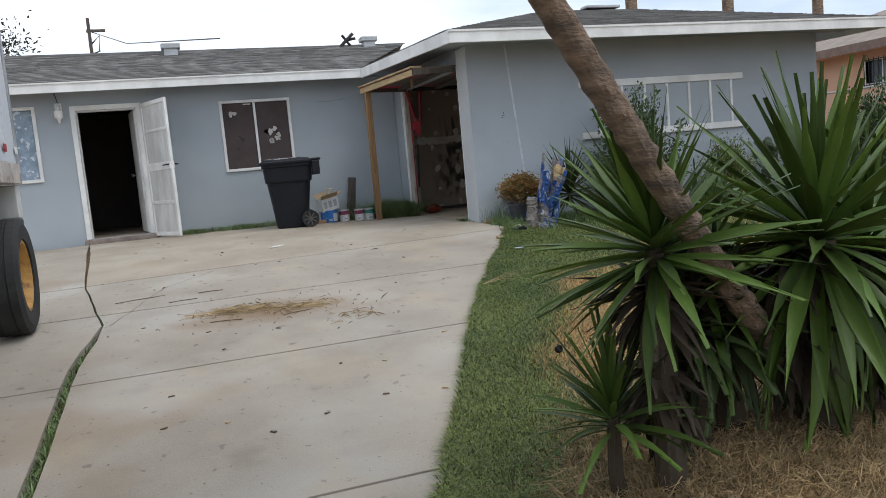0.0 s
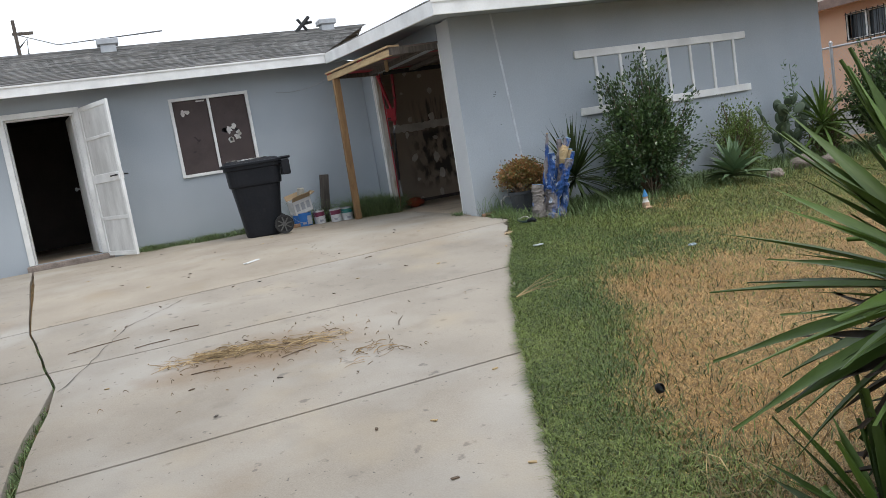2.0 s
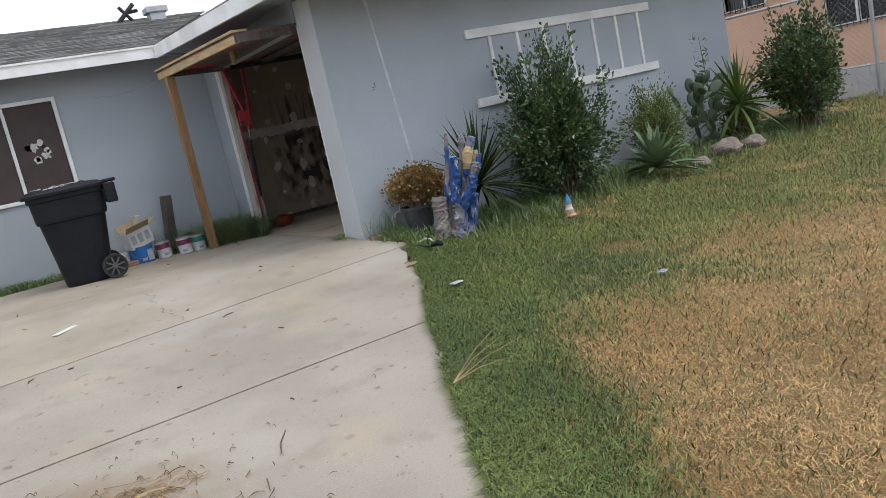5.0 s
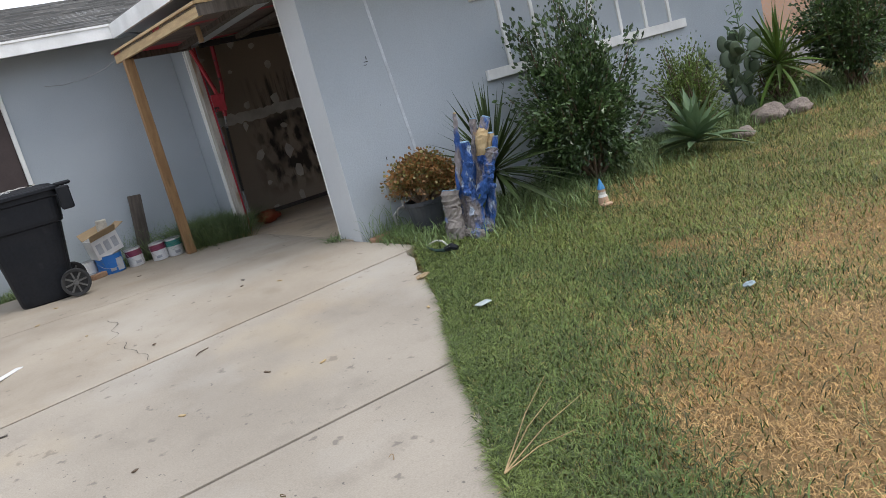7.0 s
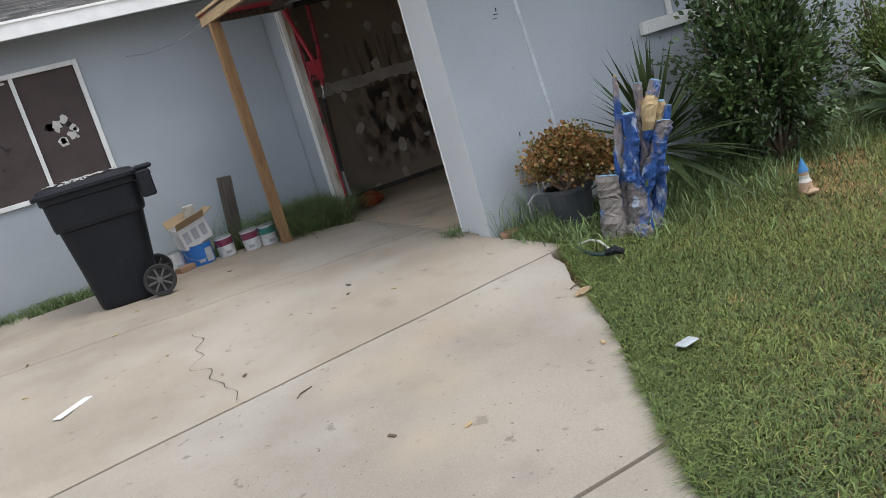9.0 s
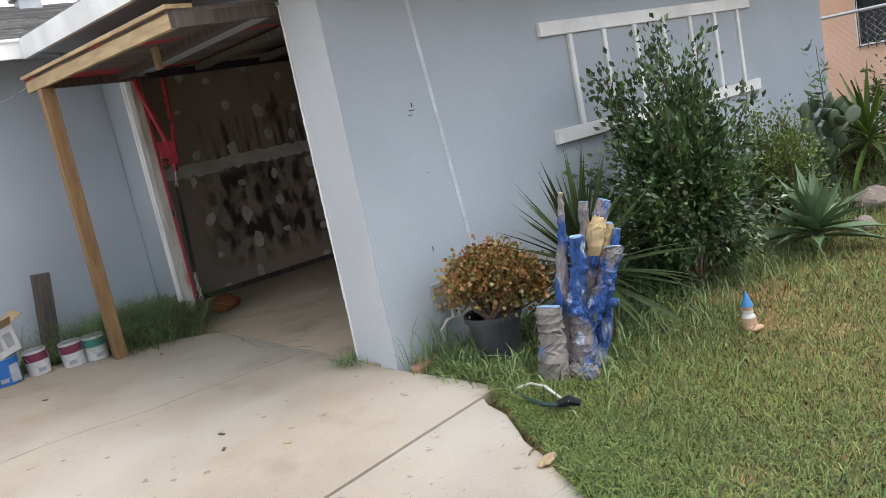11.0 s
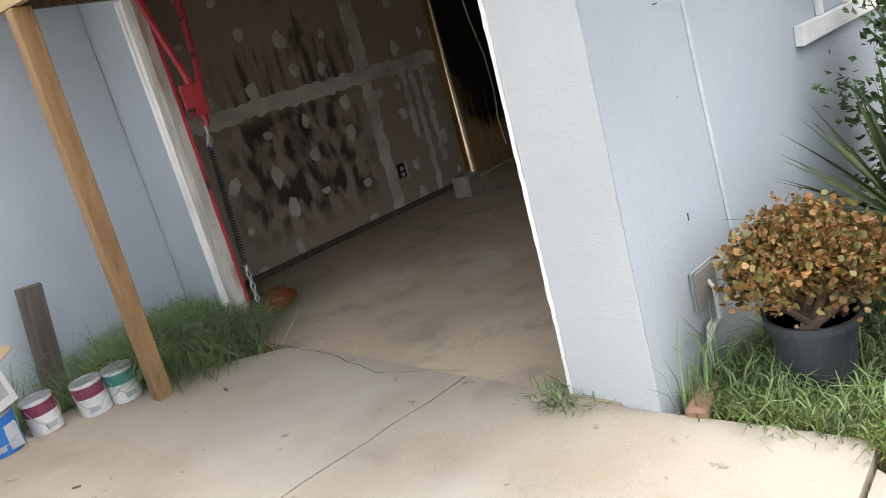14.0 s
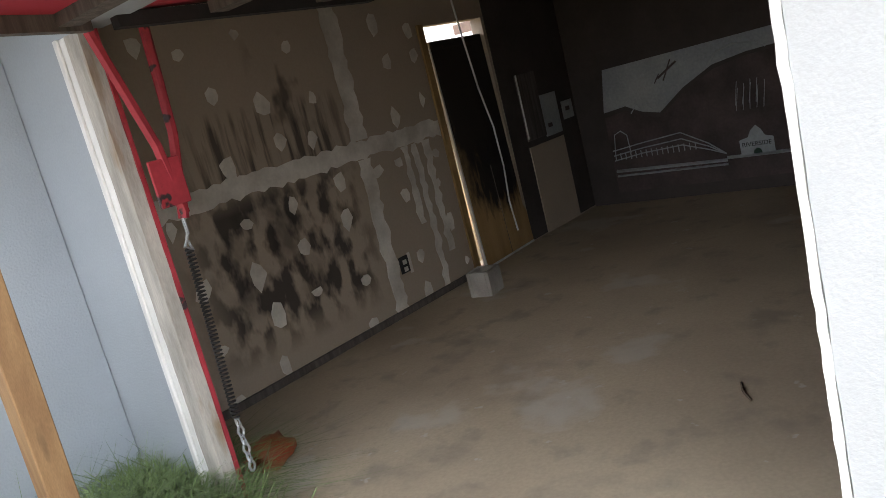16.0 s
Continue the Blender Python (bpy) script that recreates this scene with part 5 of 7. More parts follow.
cu = bpy.data.curves.new("sign_text", "FONT")
cu.body, cu.size, cu.extrude, cu.align_x = "RIVERSIDE", 0.058, 0.001, "CENTER"
cu.materials.append(M_soot)
st = new("sign_text", cu)
st.parent = mural
st.matrix_basis = Matrix(((0, 0, -1, -0.014), (-1, 0, 0, 11.82), (0, 1, 0, 1.215), (0, 0, 0, 1)))

ball = thing("orange_bag", pose(4.52, 12.55, FLOOR_Z), "dusty orange and red plastic bag on the garage floor", "bag")
bm = bmesh.new()
lump(bm, (0, 0, 0.07), 0.13, 0.10, 0.075, 3, 0.45, 2.5)
part("bag", bm, M_orange, ball, smooth=True)
rod = thing("floor_stick", pose(5.6, 10.6, FLOOR_Z + 0.004, 0, 0, 30), "short dark twig on the garage floor", "stick")
part("twig", tube(bmesh.new(), [(-0.09, 0, 0.004), (0, 0.012, 0.008), (0.09, 0, 0.005)], 0.006, 5), M_twig, rod)
# Joists share the ceiling's near-black, which paints the shade up there.
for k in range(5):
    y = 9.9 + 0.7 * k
    tagged(part("ceiling_joist", boxbm(SIDE_X + 0.16, MURAL_X, y, y + 0.05, 3.16, 3.298), M_ceil), "timber ceiling joist, near-black to stand for its shade", "joist", kind="structure")

# ---- blades and leaves ----
def grass_field(name, pts, hgt, wid, lean, m, label, seed):
    """Short grass: one bent blade of two faces for each root in pts."""
    rg = np.random.RandomState(seed)
    n = len(pts)
    pts = np.asarray(pts)
    a, b = rg.rand(n) * 2 * np.pi, rg.rand(n) * 2 * np.pi
    h = hgt * (0.5 + rg.rand(n))
    w = wid * (0.7 + 0.6 * rg.rand(n))
    L = lean * h * (0.3 + rg.rand(n))
    dx, dy = np.cos(a) * w, np.sin(a) * w
    ox, oy = np.cos(b) * L, np.sin(b) * L
    v = np.zeros((n, 5, 3))
    v[:, 0] = pts + np.stack([-dx, -dy, -0.01 + 0 * dx], 1)
    v[:, 1] = pts + np.stack([dx, dy, -0.01 + 0 * dx], 1)
    midp = pts + np.stack([ox * 0.35, oy * 0.35, h * 0.6], 1)
    v[:, 2] = midp + np.stack([dx * 0.8, dy * 0.8, 0 * dx], 1)
    v[:, 3] = midp + np.stack([-dx * 0.8, -dy * 0.8, 0 * dx], 1)
    v[:, 4] = pts + np.stack([ox, oy, h * 0.95 - 0.25 * L], 1)
    base = np.arange(n)[:, None] * 5
    faces = np.concatenate([base + np.array([0, 1, 2, 3]), base + np.array([3, 2, 4, 4])], 1)
    me = bpy.data.meshes.new(name)
    me.vertices.add(n * 5)
    me.vertices.foreach_set("co", v.ravel())
    loops = np.concatenate([base + np.array([0, 1, 2, 3]), base + np.array([3, 2, 4])], 1).ravel()
    me.loops.add(len(loops))
    me.loops.foreach_set("vertex_index", loops.astype(np.int32))
    starts = (np.arange(n)[:, None] * 7 + np.array([0, 4])).ravel()
    me.polygons.add(n * 2)
    me.polygons.foreach_set("loop_start", starts.astype(np.int32))
    me.update(calc_edges=True)
    me.validate()
    me.materials.append(m)
    return tagged(new(name, me), label, "grass", kind="stuff")


def dryness(x, y):
    e = x - edge_x(y)
    n = noise.noise(Vector((x * 0.9, y * 0.9, 1.7))) + 0.5 * noise.noise(Vector((x * 2.7, y * 2.7, 5.0)))
    d = sstep(0.36, 0.85, e + 0.25 * n) * sstep(6.9, 5.4, y + 0.9 * n)
    d = max(d, 0.75 * sstep(0.30, 0.62, noise.noise(Vector((x * 2.1, y * 2.1, 11.0))) + 0.4 * noise.noise(Vector((x * 7.0, y * 7.0, 12.0)))) * sstep(0.35, 0.8, e))
    d = max(d, 0.8 * sstep(0.2, 0.55, n - 0.12 + 0.35 * sstep(6.0, 11.0, x)) * sstep(0.9, 1.5, e))
    return d


rl = random.Random(21)
green, pale, dry = [], [], []
for k in range(640000):
    u = rl.random()
    y = 0.3 + 9.1 * rl.random() ** 0.95
    e = 12.0 * u ** 2.0
    x = edge_x(y) + e + 0.005 * rl.random() - 0.02
    if x > 13.6 or (x > 4.1 and y > 9.42):
        continue
    if e < 0.06 and noise.noise(Vector((y * 4, 1, 9))) < 0 and rl.random() < 0.6:
        continue
    if rl.random() > 1.0 - 0.45 * sstep(5, 10, e):
        continue
    d = dryness(x, y)
    tuft = noise.noise(Vector((x * 7, y * 7, 2.0)))
    p = (x, y, gz(x, y) - 0.012 + 0.02 * noise.noise(Vector((x * 1.3, y * 1.3, 0))) + 0.012 * max(0.0, tuft))
    if rl.random() < d:
        (dry if rl.random() < 0.93 + 0.07 * tuft else green).append(p)
    elif rl.random() < 0.06 + 0.42 * sstep(0.9, 3.0, e + 0.5 * tuft):
        pale.append(p)
    else:
        (green if rl.random() < 0.93 else dry).append(p)
grass_field("lawn_grass", green, 0.042, 0.0024, 1.7, M_grass, "patchy short green lawn grass", 1)
grass_field("pale_grass", pale, 0.036, 0.0024, 1.9, M_grass_pale, "yellowing lawn grass among the green", 3)
grass_field("dry_grass", dry, 0.017, 0.0018, 4.0, M_grass_dry, "flattened straw-coloured dry lawn grass", 2)


def weed_points(n, fx, seed):
    rg = random.Random(seed)
    out = []
    while len(out) < n:
        x, y, k = fx(rg)
        if k:
            out.append((x, y, gz(x, y) - (0.07 if x < edge_x(y) else 0.02)))
    return out


def clumpy(x, y, s, t):
    return noise.noise(Vector((x * s, y * s, t))) > 0


grass_field("joint_weeds", weed_points(3600, lambda r: (lambda x, y: (x, y, noise.noise(Vector((y * 1.7, 0, 0))) > -0.2 - 0.3 * sstep(7, 3, y) and y < 7.4 + r.random()))(*(lambda y: (joint_x(y) + r.gauss(0, 0.03), y))(r.uniform(0.6, 8.2)),), 4), 0.065, 0.003, 1.3, M_weed, "green weeds growing along the driveway joint", 5)
grass_field("wall_weeds", weed_points(8000, lambda r: (lambda x: (x, 12.96 - abs(r.gauss(0, 0.13)), clumpy(x, 0, 1.6, 3.0) or r.random() < 0.3))(r.uniform(0.4, 3.9)), 6), 0.15, 0.0035, 1.3, M_weed, "straggly green weeds along the wall foot", 7)
grass_field("jamb_weeds", weed_points(6500, lambda r: (lambda x, y: (x, y, y < 12.97 and (x > 3.47 or y > 12.50)))(min(4.06, r.gauss(3.78, 0.22)), r.gauss(12.56, 0.21)), 8), 0.34, 0.0030, 1.5, M_weed, "tall tangled green weeds by the garage jamb", 9)
grass_field("tall_stalks", weed_points(700, lambda r: (lambda x, y: (x, y, y < 12.97))(min(4.05, r.uniform(2.6, 4.05)), 12.9 - abs(r.gauss(0, 0.2)) * sstep(2.6, 3.6, 3.5)), 28), 0.42, 0.0014, 0.8, M_weed, "thin tall grass stalks along the wall", 29)
grass_field("dry_tangle", weed_points(900, lambda r: (lambda x, y: (x, y, y < 12.95))(min(4.06, r.gauss(3.80, 0.2)), r.gauss(12.30, 0.14)), 38), 0.10, 0.0018, 2.4, M_straw, "dry straw tangled in the weeds by the jamb", 39)
grass_field("pier_weeds", weed_points(260, lambda r: (r.gauss(4.07, 0.04), r.gauss(9.86, 0.06), True), 10), 0.11, 0.004, 1.3, M_weed, "small tuft of weeds at the pier foot", 11)
grass_field("crack_weeds", weed_points(260, lambda r: (lambda x: (x, slant(x) + r.gauss(0, 0.015), x > 3.3 and clumpy(x, 0, 3.0, 6.0)))(r.uniform(3.2, 4.25)), 12), 0.05, 0.004, 1.4, M_weed, "small weeds in the driveway joint", 13)
grass_field("bed_weeds", weed_points(14000, lambda r: (lambda x, y: (x, y, y < 9.42))(r.uniform(4.15, 11.0), 9.35 - abs(r.gauss(0, 0.45))), 14), 0.13, 0.0035, 1.1, M_weed, "long green grass along the planting bed", 15)
straw_pts = [(x, y, gz(x, y) - 0.02) for x, y in [(rl.gauss(2.3, 0.65), rl.gauss(1.85, 0.5)) for _ in range(26000)] if x > edge_x(y) + 0.55]
grass_field("straw_litter", straw_pts, 0.10, 0.0028, 1.5, M_straw, "tangled dry straw under the yuccas", 16)
# straw pile on the concrete


def straw_strands(name, n, place, lo, hi, m, label, seed):
    """Long bent stalks lying flat on the ground."""
    rg = random.Random(seed)
    vs, fs = [], []
    for _ in range(n):
        x, y, a = place(rg)
        L, bend, w = rg.uniform(lo, hi), rg.gauss(0, 1.1), rg.uniform(0.0012, 0.0026)
        lift = rg.uniform(0.004, 0.016)
        k = len(vs)
        for i in range(6):
            t = i / 5
            c = a + bend * (t - 0.5)
            px, py = x + (t - 0.5) * L * math.cos(c), y + (t - 0.5) * L * math.sin(c)
            z = gz(px, py) + 0.004 + lift * math.sin(t * 3.14)
            nx, ny = -math.sin(c) * w, math.cos(c) * w
            vs += [(px - nx, py - ny, z), (px + nx, py + ny, z), (px, py, z + w * 1.6)]
        for i in range(5):
            q = k + 3 * i
            fs += [(q, q + 1, q + 4, q + 3), (q + 1, q + 2, q + 5, q + 4), (q + 2, q, q + 3, q + 5)]
    return tagged(raw(name, vs, fs, m, None), label, "straw", kind="stuff")


def pile(rg):
    t = rg.random()
    cx, cy, sx, sy = ((0.62, 6.22, 0.16, 0.07), (0.95, 6.10, 0.22, 0.05), (1.20, 5.98, 0.13, 0.05))[0 if t < 0.5 else 1 if t < 0.8 else 2]
    return rg.gauss(cx, sx), rg.gauss(cy, sy), rg.gauss(-0.35, 0.45)


straw_strands("straw_pile", 190, pile, 0.05, 0.22, M_straw, "tangled pale straw stalks on the concrete", 17)
straw_strands("straw_pile", 170, pile, 0.02, 0.10, M_straw_old, "trodden brown straw on the concrete", 18)
straw_strands("straw_scatter", 120, lambda rg: (rg.gauss(0.95, 0.55), rg.gauss(6.0, 0.35), rg.uniform(0, 3.14)), 0.012, 0.05, M_straw_old, "scattered bits of straw and dirt on the concrete", 19)
straw_strands("straw_scatter", 26, lambda rg: (rg.gauss(1.42, 0.12), rg.gauss(5.5, 0.12), rg.gauss(0.6, 0.5)), 0.06, 0.22, M_straw_old, "thin dry stalks on the concrete", 20)
straw_strands("straw_litter", 5200, lambda rg: (lambda x, y: (max(x, edge_x(y) + 0.5), y, rg.uniform(0, 3.14)))(rg.gauss(2.25, 0.5), rg.gauss(1.75, 0.35)), 0.08, 0.30, M_straw, "long dry straw stalks lying under the yuccas", 22)
grass_field("edge_straw", weed_points(4500, lambda r: (lambda y: (edge_x(y) + r.gauss(-0.03, 0.03), y, clumpy(0, y, 2.0, 8.0)))(r.uniform(1.5, 8.6)), 18), 0.03, 0.003, 2.2, M_straw, "dry clippings along the driveway edge", 19)


def leaf_cloud(name, n, place, size, m, parent, seed, fold=0.25, aspect=0.45, rounded=False):
    """Joined folded leaves; place(rng) gives a root and an outward way."""
    rg = random.Random(seed)
    vs, fs = [], []
    for _ in range(n):
        p, d = place(rg)
        d = (d + Vector((rg.gauss(0, 0.5), rg.gauss(0, 0.5), rg.gauss(0.1, 0.5)))).normalized()
        s = d.cross(Vector((rg.gauss(0, 1), rg.gauss(0, 1), rg.gauss(0, 1)))).normalized()
        u = d.cross(s)
        L = size * rg.uniform(0.6, 1.3)
        w = L * aspect
        k = len(vs)
        if rounded:
            vs += [p] + [p + d * L * (0.5 - 0.5 * math.cos(a)) + s * w * 0.5 * math.sin(a) + u * w * fold * abs(math.sin(a)) for a in (0.9, 1.7, 2.5, 3.7, 4.5, 5.4)]
            fs.append(tuple(range(k, k + 7)))
            continue
        vs += [p, p + d * L * 0.5 + s * w * 0.5 + u * w * fold, p + d * L, p + d * L * 0.5 - s * w * 0.5 + u * w * fold, p + d * L * 0.55]
        fs += [(k, k + 1, k + 4), (k + 1, k + 2, k + 4), (k + 2, k + 3, k + 4), (k + 3, k, k + 4)]
    ob = raw(name, [tuple(v) for v in vs], fs, m, parent)
    ob["kind"] = "stuff"
    return ob


def shrub(name, x, y, w, d, h, m, label, n, leaf, seed, group="shrubs along the front wall"):
    e = thing(name, pose(x, y, gz(x, y) - 0.03), label, "shrub", group)
    rg = random.Random(seed)
    tips = []
    for k in range(58):
        a, t = rg.uniform(0, 2 * math.pi), rg.random() ** 0.55
        stretch = rg.uniform(0.72, 1.05) if k < 46 else rg.uniform(1.08, 1.24)
        tip = Vector((w * 0.5 * t * math.cos(a), d * 0.5 * t * math.sin(a), h * (0.22 + 0.78 * math.sqrt(max(0, 1 - t * t))))) * stretch
        midp = tip * 0.55 + Vector((rg.gauss(0, 0.05), rg.gauss(0, 0.05), 0.02))
        tips.append((midp, tip))
        part("branch", tube(bmesh.new(), [(rg.gauss(0, 0.03), rg.gauss(0, 0.03), 0), midp, tip], [0.016, 0.010, 0.003], 5), M_twig, e)

    def place(r):
        midp, tip = tips[r.randrange(len(tips))]
        t = r.uniform(-0.45, 1.04)
        p = midp.lerp(tip, t) + Vector((r.gauss(0, 0.062), r.gauss(0, 0.062), r.gauss(0, 0.055)))
        p.z = max(0.03, p.z)
        out = Vector((p.x, p.y, (p.z - h * 0.4)))
        return p, out.normalized() if out.length > 1e-3 else Vector((0, 0, 1))
    leaf_cloud("foliage", n, place, leaf, m, e, seed + 1, aspect=0.58)
    return e


shrub("leafy_bush", 6.27, 8.84, 1.40, 0.95, 1.45, M_leaf, "dense dark green glossy bush with upright twigs by the wall", 15000, 0.052, 31)
shrub("leafy_bush", 7.86, 8.98, 0.75, 0.6, 0.90, M_leaf2, "low light green bush beside the blue agave", 7000, 0.035, 33)
shrub("leafy_bush", 10.17, 8.50, 1.40, 1.0, 1.55, M_leaf, "large dark green bush at the house corner", 12000, 0.055, 35)
shrub("leafy_bush", 9.4, 8.95, 0.5, 0.4, 0.75, M_leaf2, "small light green bush among the cactus pads", 1800, 0.05, 37)


def blade_mesh(name, L, W, droop, m, seg=7, curl=0.0):
    """A sword-shaped leaf along +y with a folded middle."""
    vs, fs = [], []
    for i in range(seg + 1):
        t = i / seg
        w = W * (0.42 + 1.1 * t * (1 - t) * 2) * (1 - t ** 5) if i < seg else 0.0008
        w = max(0.0008, min(W, w)) * (1.0 if t < 0.55 else 1 - ((t - 0.55) / 0.45) ** 1.6 * 0.97)
        y, z = L * t * (1 - 0.12 * droop * t * t), -droop * L * 0.42 * t * t
        vs += [(-w / 2, y, z + w * 0.16), (0 + curl * t, y, z - w * 0.06), (w / 2, y, z + w * 0.16)]
    for i in range(seg):
        for k in range(2):
            a = i * 3 + k
            fs.append((a, a + 1, a + 4, a + 3))
    me = bpy.data.meshes.new(name)
    me.from_pydata(vs, [], fs)
    me.materials.append(m)
    for p in me.polygons:
        p.use_smooth = True
    return me


def rosette(e, centre, n, L, W, m, seed, up=85, low=-35, droop=(0.1, 0.7), name="leaf", lean=0):
    """Leaves fanned all round a head, upright in the middle and hanging below."""
    rg = random.Random(seed)
    kinds = [blade_mesh(name, L, W, d, m, curl=rg.uniform(-0.02, 0.02)) for d in np.linspace(droop[0], droop[1], 5)]
    for k in range(n):
        t = k / (n - 1)
        el = up + (low - up) * t ** 0.9 + rg.gauss(0, 5)
        az = k * 137.5 + rg.gauss(0, 9)
        me = kinds[min(4, max(0, int(t * 5 + rg.gauss(0, 0.6))))]
        ob = new(name, me)
        ob.parent = e
        s = rg.uniform(0.78, 1.1) * (1 - 0.15 * (1 - t))
        ob.matrix_basis = Matrix.Translation(Vector(centre) + Vector((0, 0, 0.10 * (1 - t)))) @ pose(0, 0, 0, 0, lean, 0) @ pose(0, 0, 0, 0, 0, az) @ pose(0, 0, 0, el, 0, 0) @ pose(0, 0, 0, 0, rg.gauss(0, 14), 0) @ Matrix.Scale(s, 4)


def yucca(x, y, head_z, n, L, W, seed, label, stem=0.07, m=None, low=-40, group="yuccas by the driveway", up=86, lean=0, droop=(0.1, 0.7)):
    g = gz(x, y) - 0.04
    e = thing("yucca", pose(x, y, g), label, "plant", group)
    # The stem takes the same darkened brown, painting shade below the head.
    part("stem", tube(bmesh.new(), [(0.02, 0, 0), (0, 0.01, (head_z - g) * 0.5), (0, 0, head_z - g + 0.06)], [stem * 1.2, stem, stem * 0.8], 12, rough=0.1), M_yucca_dry, e)
    rosette(e, (0, 0, head_z - g), n, L, W, m or M_yucca, seed, up=up, low=low, lean=lean, droop=droop)
    return e


yucca(1.80, 2.02, 1.27, 105, 0.58, 0.05, 51, "tall green yucca with long sword-shaped leaves", 0.05, low=-25, lean=-16, droop=(0.05, 0.35))
yucca(2.56, 2.04, 1.21, 150, 0.80, 0.07, 52, "large green yucca with broad drooping leaves", 0.08, low=-72)
yucca(2.18, 2.27, 1.085, 70, 0.52, 0.05, 53, "green yucca crowded behind the palm trunk", 0.06)
yucca(2.97, 2.20, 1.12, 100, 0.72, 0.058, 56, "green yucca at the back of the clump", 0.07, low=-60)
# Three low heads in the darker green paint the shade under the clump.
yucca(2.22, 2.20, 0.92, 80, 0.46, 0.05, 57, "low yucca offshoot, green darkened for shade", 0.06, low=-55, m=M_yucca_low)
yucca(2.04, 2.17, 0.92, 80, 0.40, 0.046, 58, "low yucca under the taller heads, green darkened for shade", 0.05, low=-60, m=M_yucca_low)
yucca(2.74, 2.26, 0.76, 80, 0.46, 0.05, 59, "low yucca crowded at the foot of the clump, green darkened for shade", 0.06, low=-45, m=M_yucca_low)
yucca(1.63, 2.10, 0.66, 58, 0.42, 0.032, 54, "small young yucca in dry straw", 0.03, low=2)
# Dead leaf skirts; their near-black brown also paints the shade round the stems.
for dx, dy, s in ((2.46, 2.08, 61), (1.82, 2.09, 62), (2.17, 2.25, 63), (2.9, 2.1, 64)):
    dd = thing("dead_yucca_skirt", pose(dx, dy, gz(dx, dy)), "dead yucca leaves hanging round the stem, brown darkened for shade", "dead leaves")
    rosette(dd, (0, 0, 0.66), 70, 0.36, 0.055, M_yucca_dry, s, up=10, low=-78, name="dead_leaf")
    rosette(dd, (0, 0, 0.36), 60, 0.32, 0.055, M_yucca_dry, s + 20, up=5, low=-70, name="dead_leaf")

# leaning palm trunk with ringed bark
palm = thing("palm_tree", pose(2.30, 1.84, gz(2.9, 2.2) - 0.12), "leaning palm with rough ringed brown trunk", "tree")
P0, P1 = Vector((0.56, 0.43, 0)), Vector((-0.93, -0.13, 1.73))
bm = bmesh.new()
pts, rad = [], []
for k in range(90):
    t = k / 89
    p = P0.lerp(P1, t) + Vector((-0.04 * math.sin(t * 3.1), 0, 0))
    pts.append(P0 + (p - P0) * 1.42)
    rad.append((0.055 - 0.011 * t) * (1.05 if k % 3 == 0 else 0.95))
tube(bm, pts, rad, 18, rough=0.07)
part("trunk", bm, M_bark, palm, "rough ringed trunk")
top = pts[-1]
rg = random.Random(71)
bm = bmesh.new()
for k in range(9):
    az = k * 40 + rg.uniform(-10, 10)
    a = radians(az)
    d = Vector((math.cos(a), math.sin(a), 0))
    rachis = [top + d * (1.3 * t) + Vector((0, 0, 0.75 * t - 1.0 * t * t)) for t in [i / 8 for i in range(9)]]
    fr = part("frond", tube(bmesh.new(), rachis, [0.014 - 0.0013 * i for i in range(9)], 5), M_yucca, palm)
    vs, fs = [], []
    side = d.cross(Vector((0, 0, 1)))
    for i in range(1, 9):
        for j in range(3):
            p = rachis[i - 1].lerp(rachis[i], j / 3)
            for s in (-1, 1):
                q = p + (side * s * 0.8 + d * 0.5 + Vector((0, 0, -0.45))) * 0.30
                o = d * 0.012
                c = len(vs)
                vs += [tuple(p - o), tuple(p + o), tuple((p + q) / 2 + o), tuple(q), tuple((p + q) / 2 - o)]
                fs += [(c, c + 1, c + 2, c + 4), (c + 4, c + 2, c + 3)]
    raw("frond_leaflets", vs, fs, M_yucca, palm)
bm.free()

# ---- planting bed by the front wall ----
ag = thing("agave", pose(5.20, 8.88, gz(5.20, 8.88)), "dark green spiky yucca beside the painted stump", "plant")
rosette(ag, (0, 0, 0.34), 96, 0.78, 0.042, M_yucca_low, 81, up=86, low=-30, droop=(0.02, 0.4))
ag2 = thing("agave", pose(7.2, 8.43, gz(7.2, 8.43)), "blue-green agave with broad pointed leaves", "plant")
rosette(ag2, (0, 0, 0.10), 40, 0.52, 0.105, M_agave, 82, up=74, low=2, droop=(0.0, 0.55))
ag3 = thing("agave", pose(9.15, 8.76, gz(9.15, 8.76)), "tall dark green yucca among cactus pads", "plant")
rosette(ag3, (0, 0, 0.45), 44, 0.75, 0.05, M_yucca, 83, up=85, low=-25)


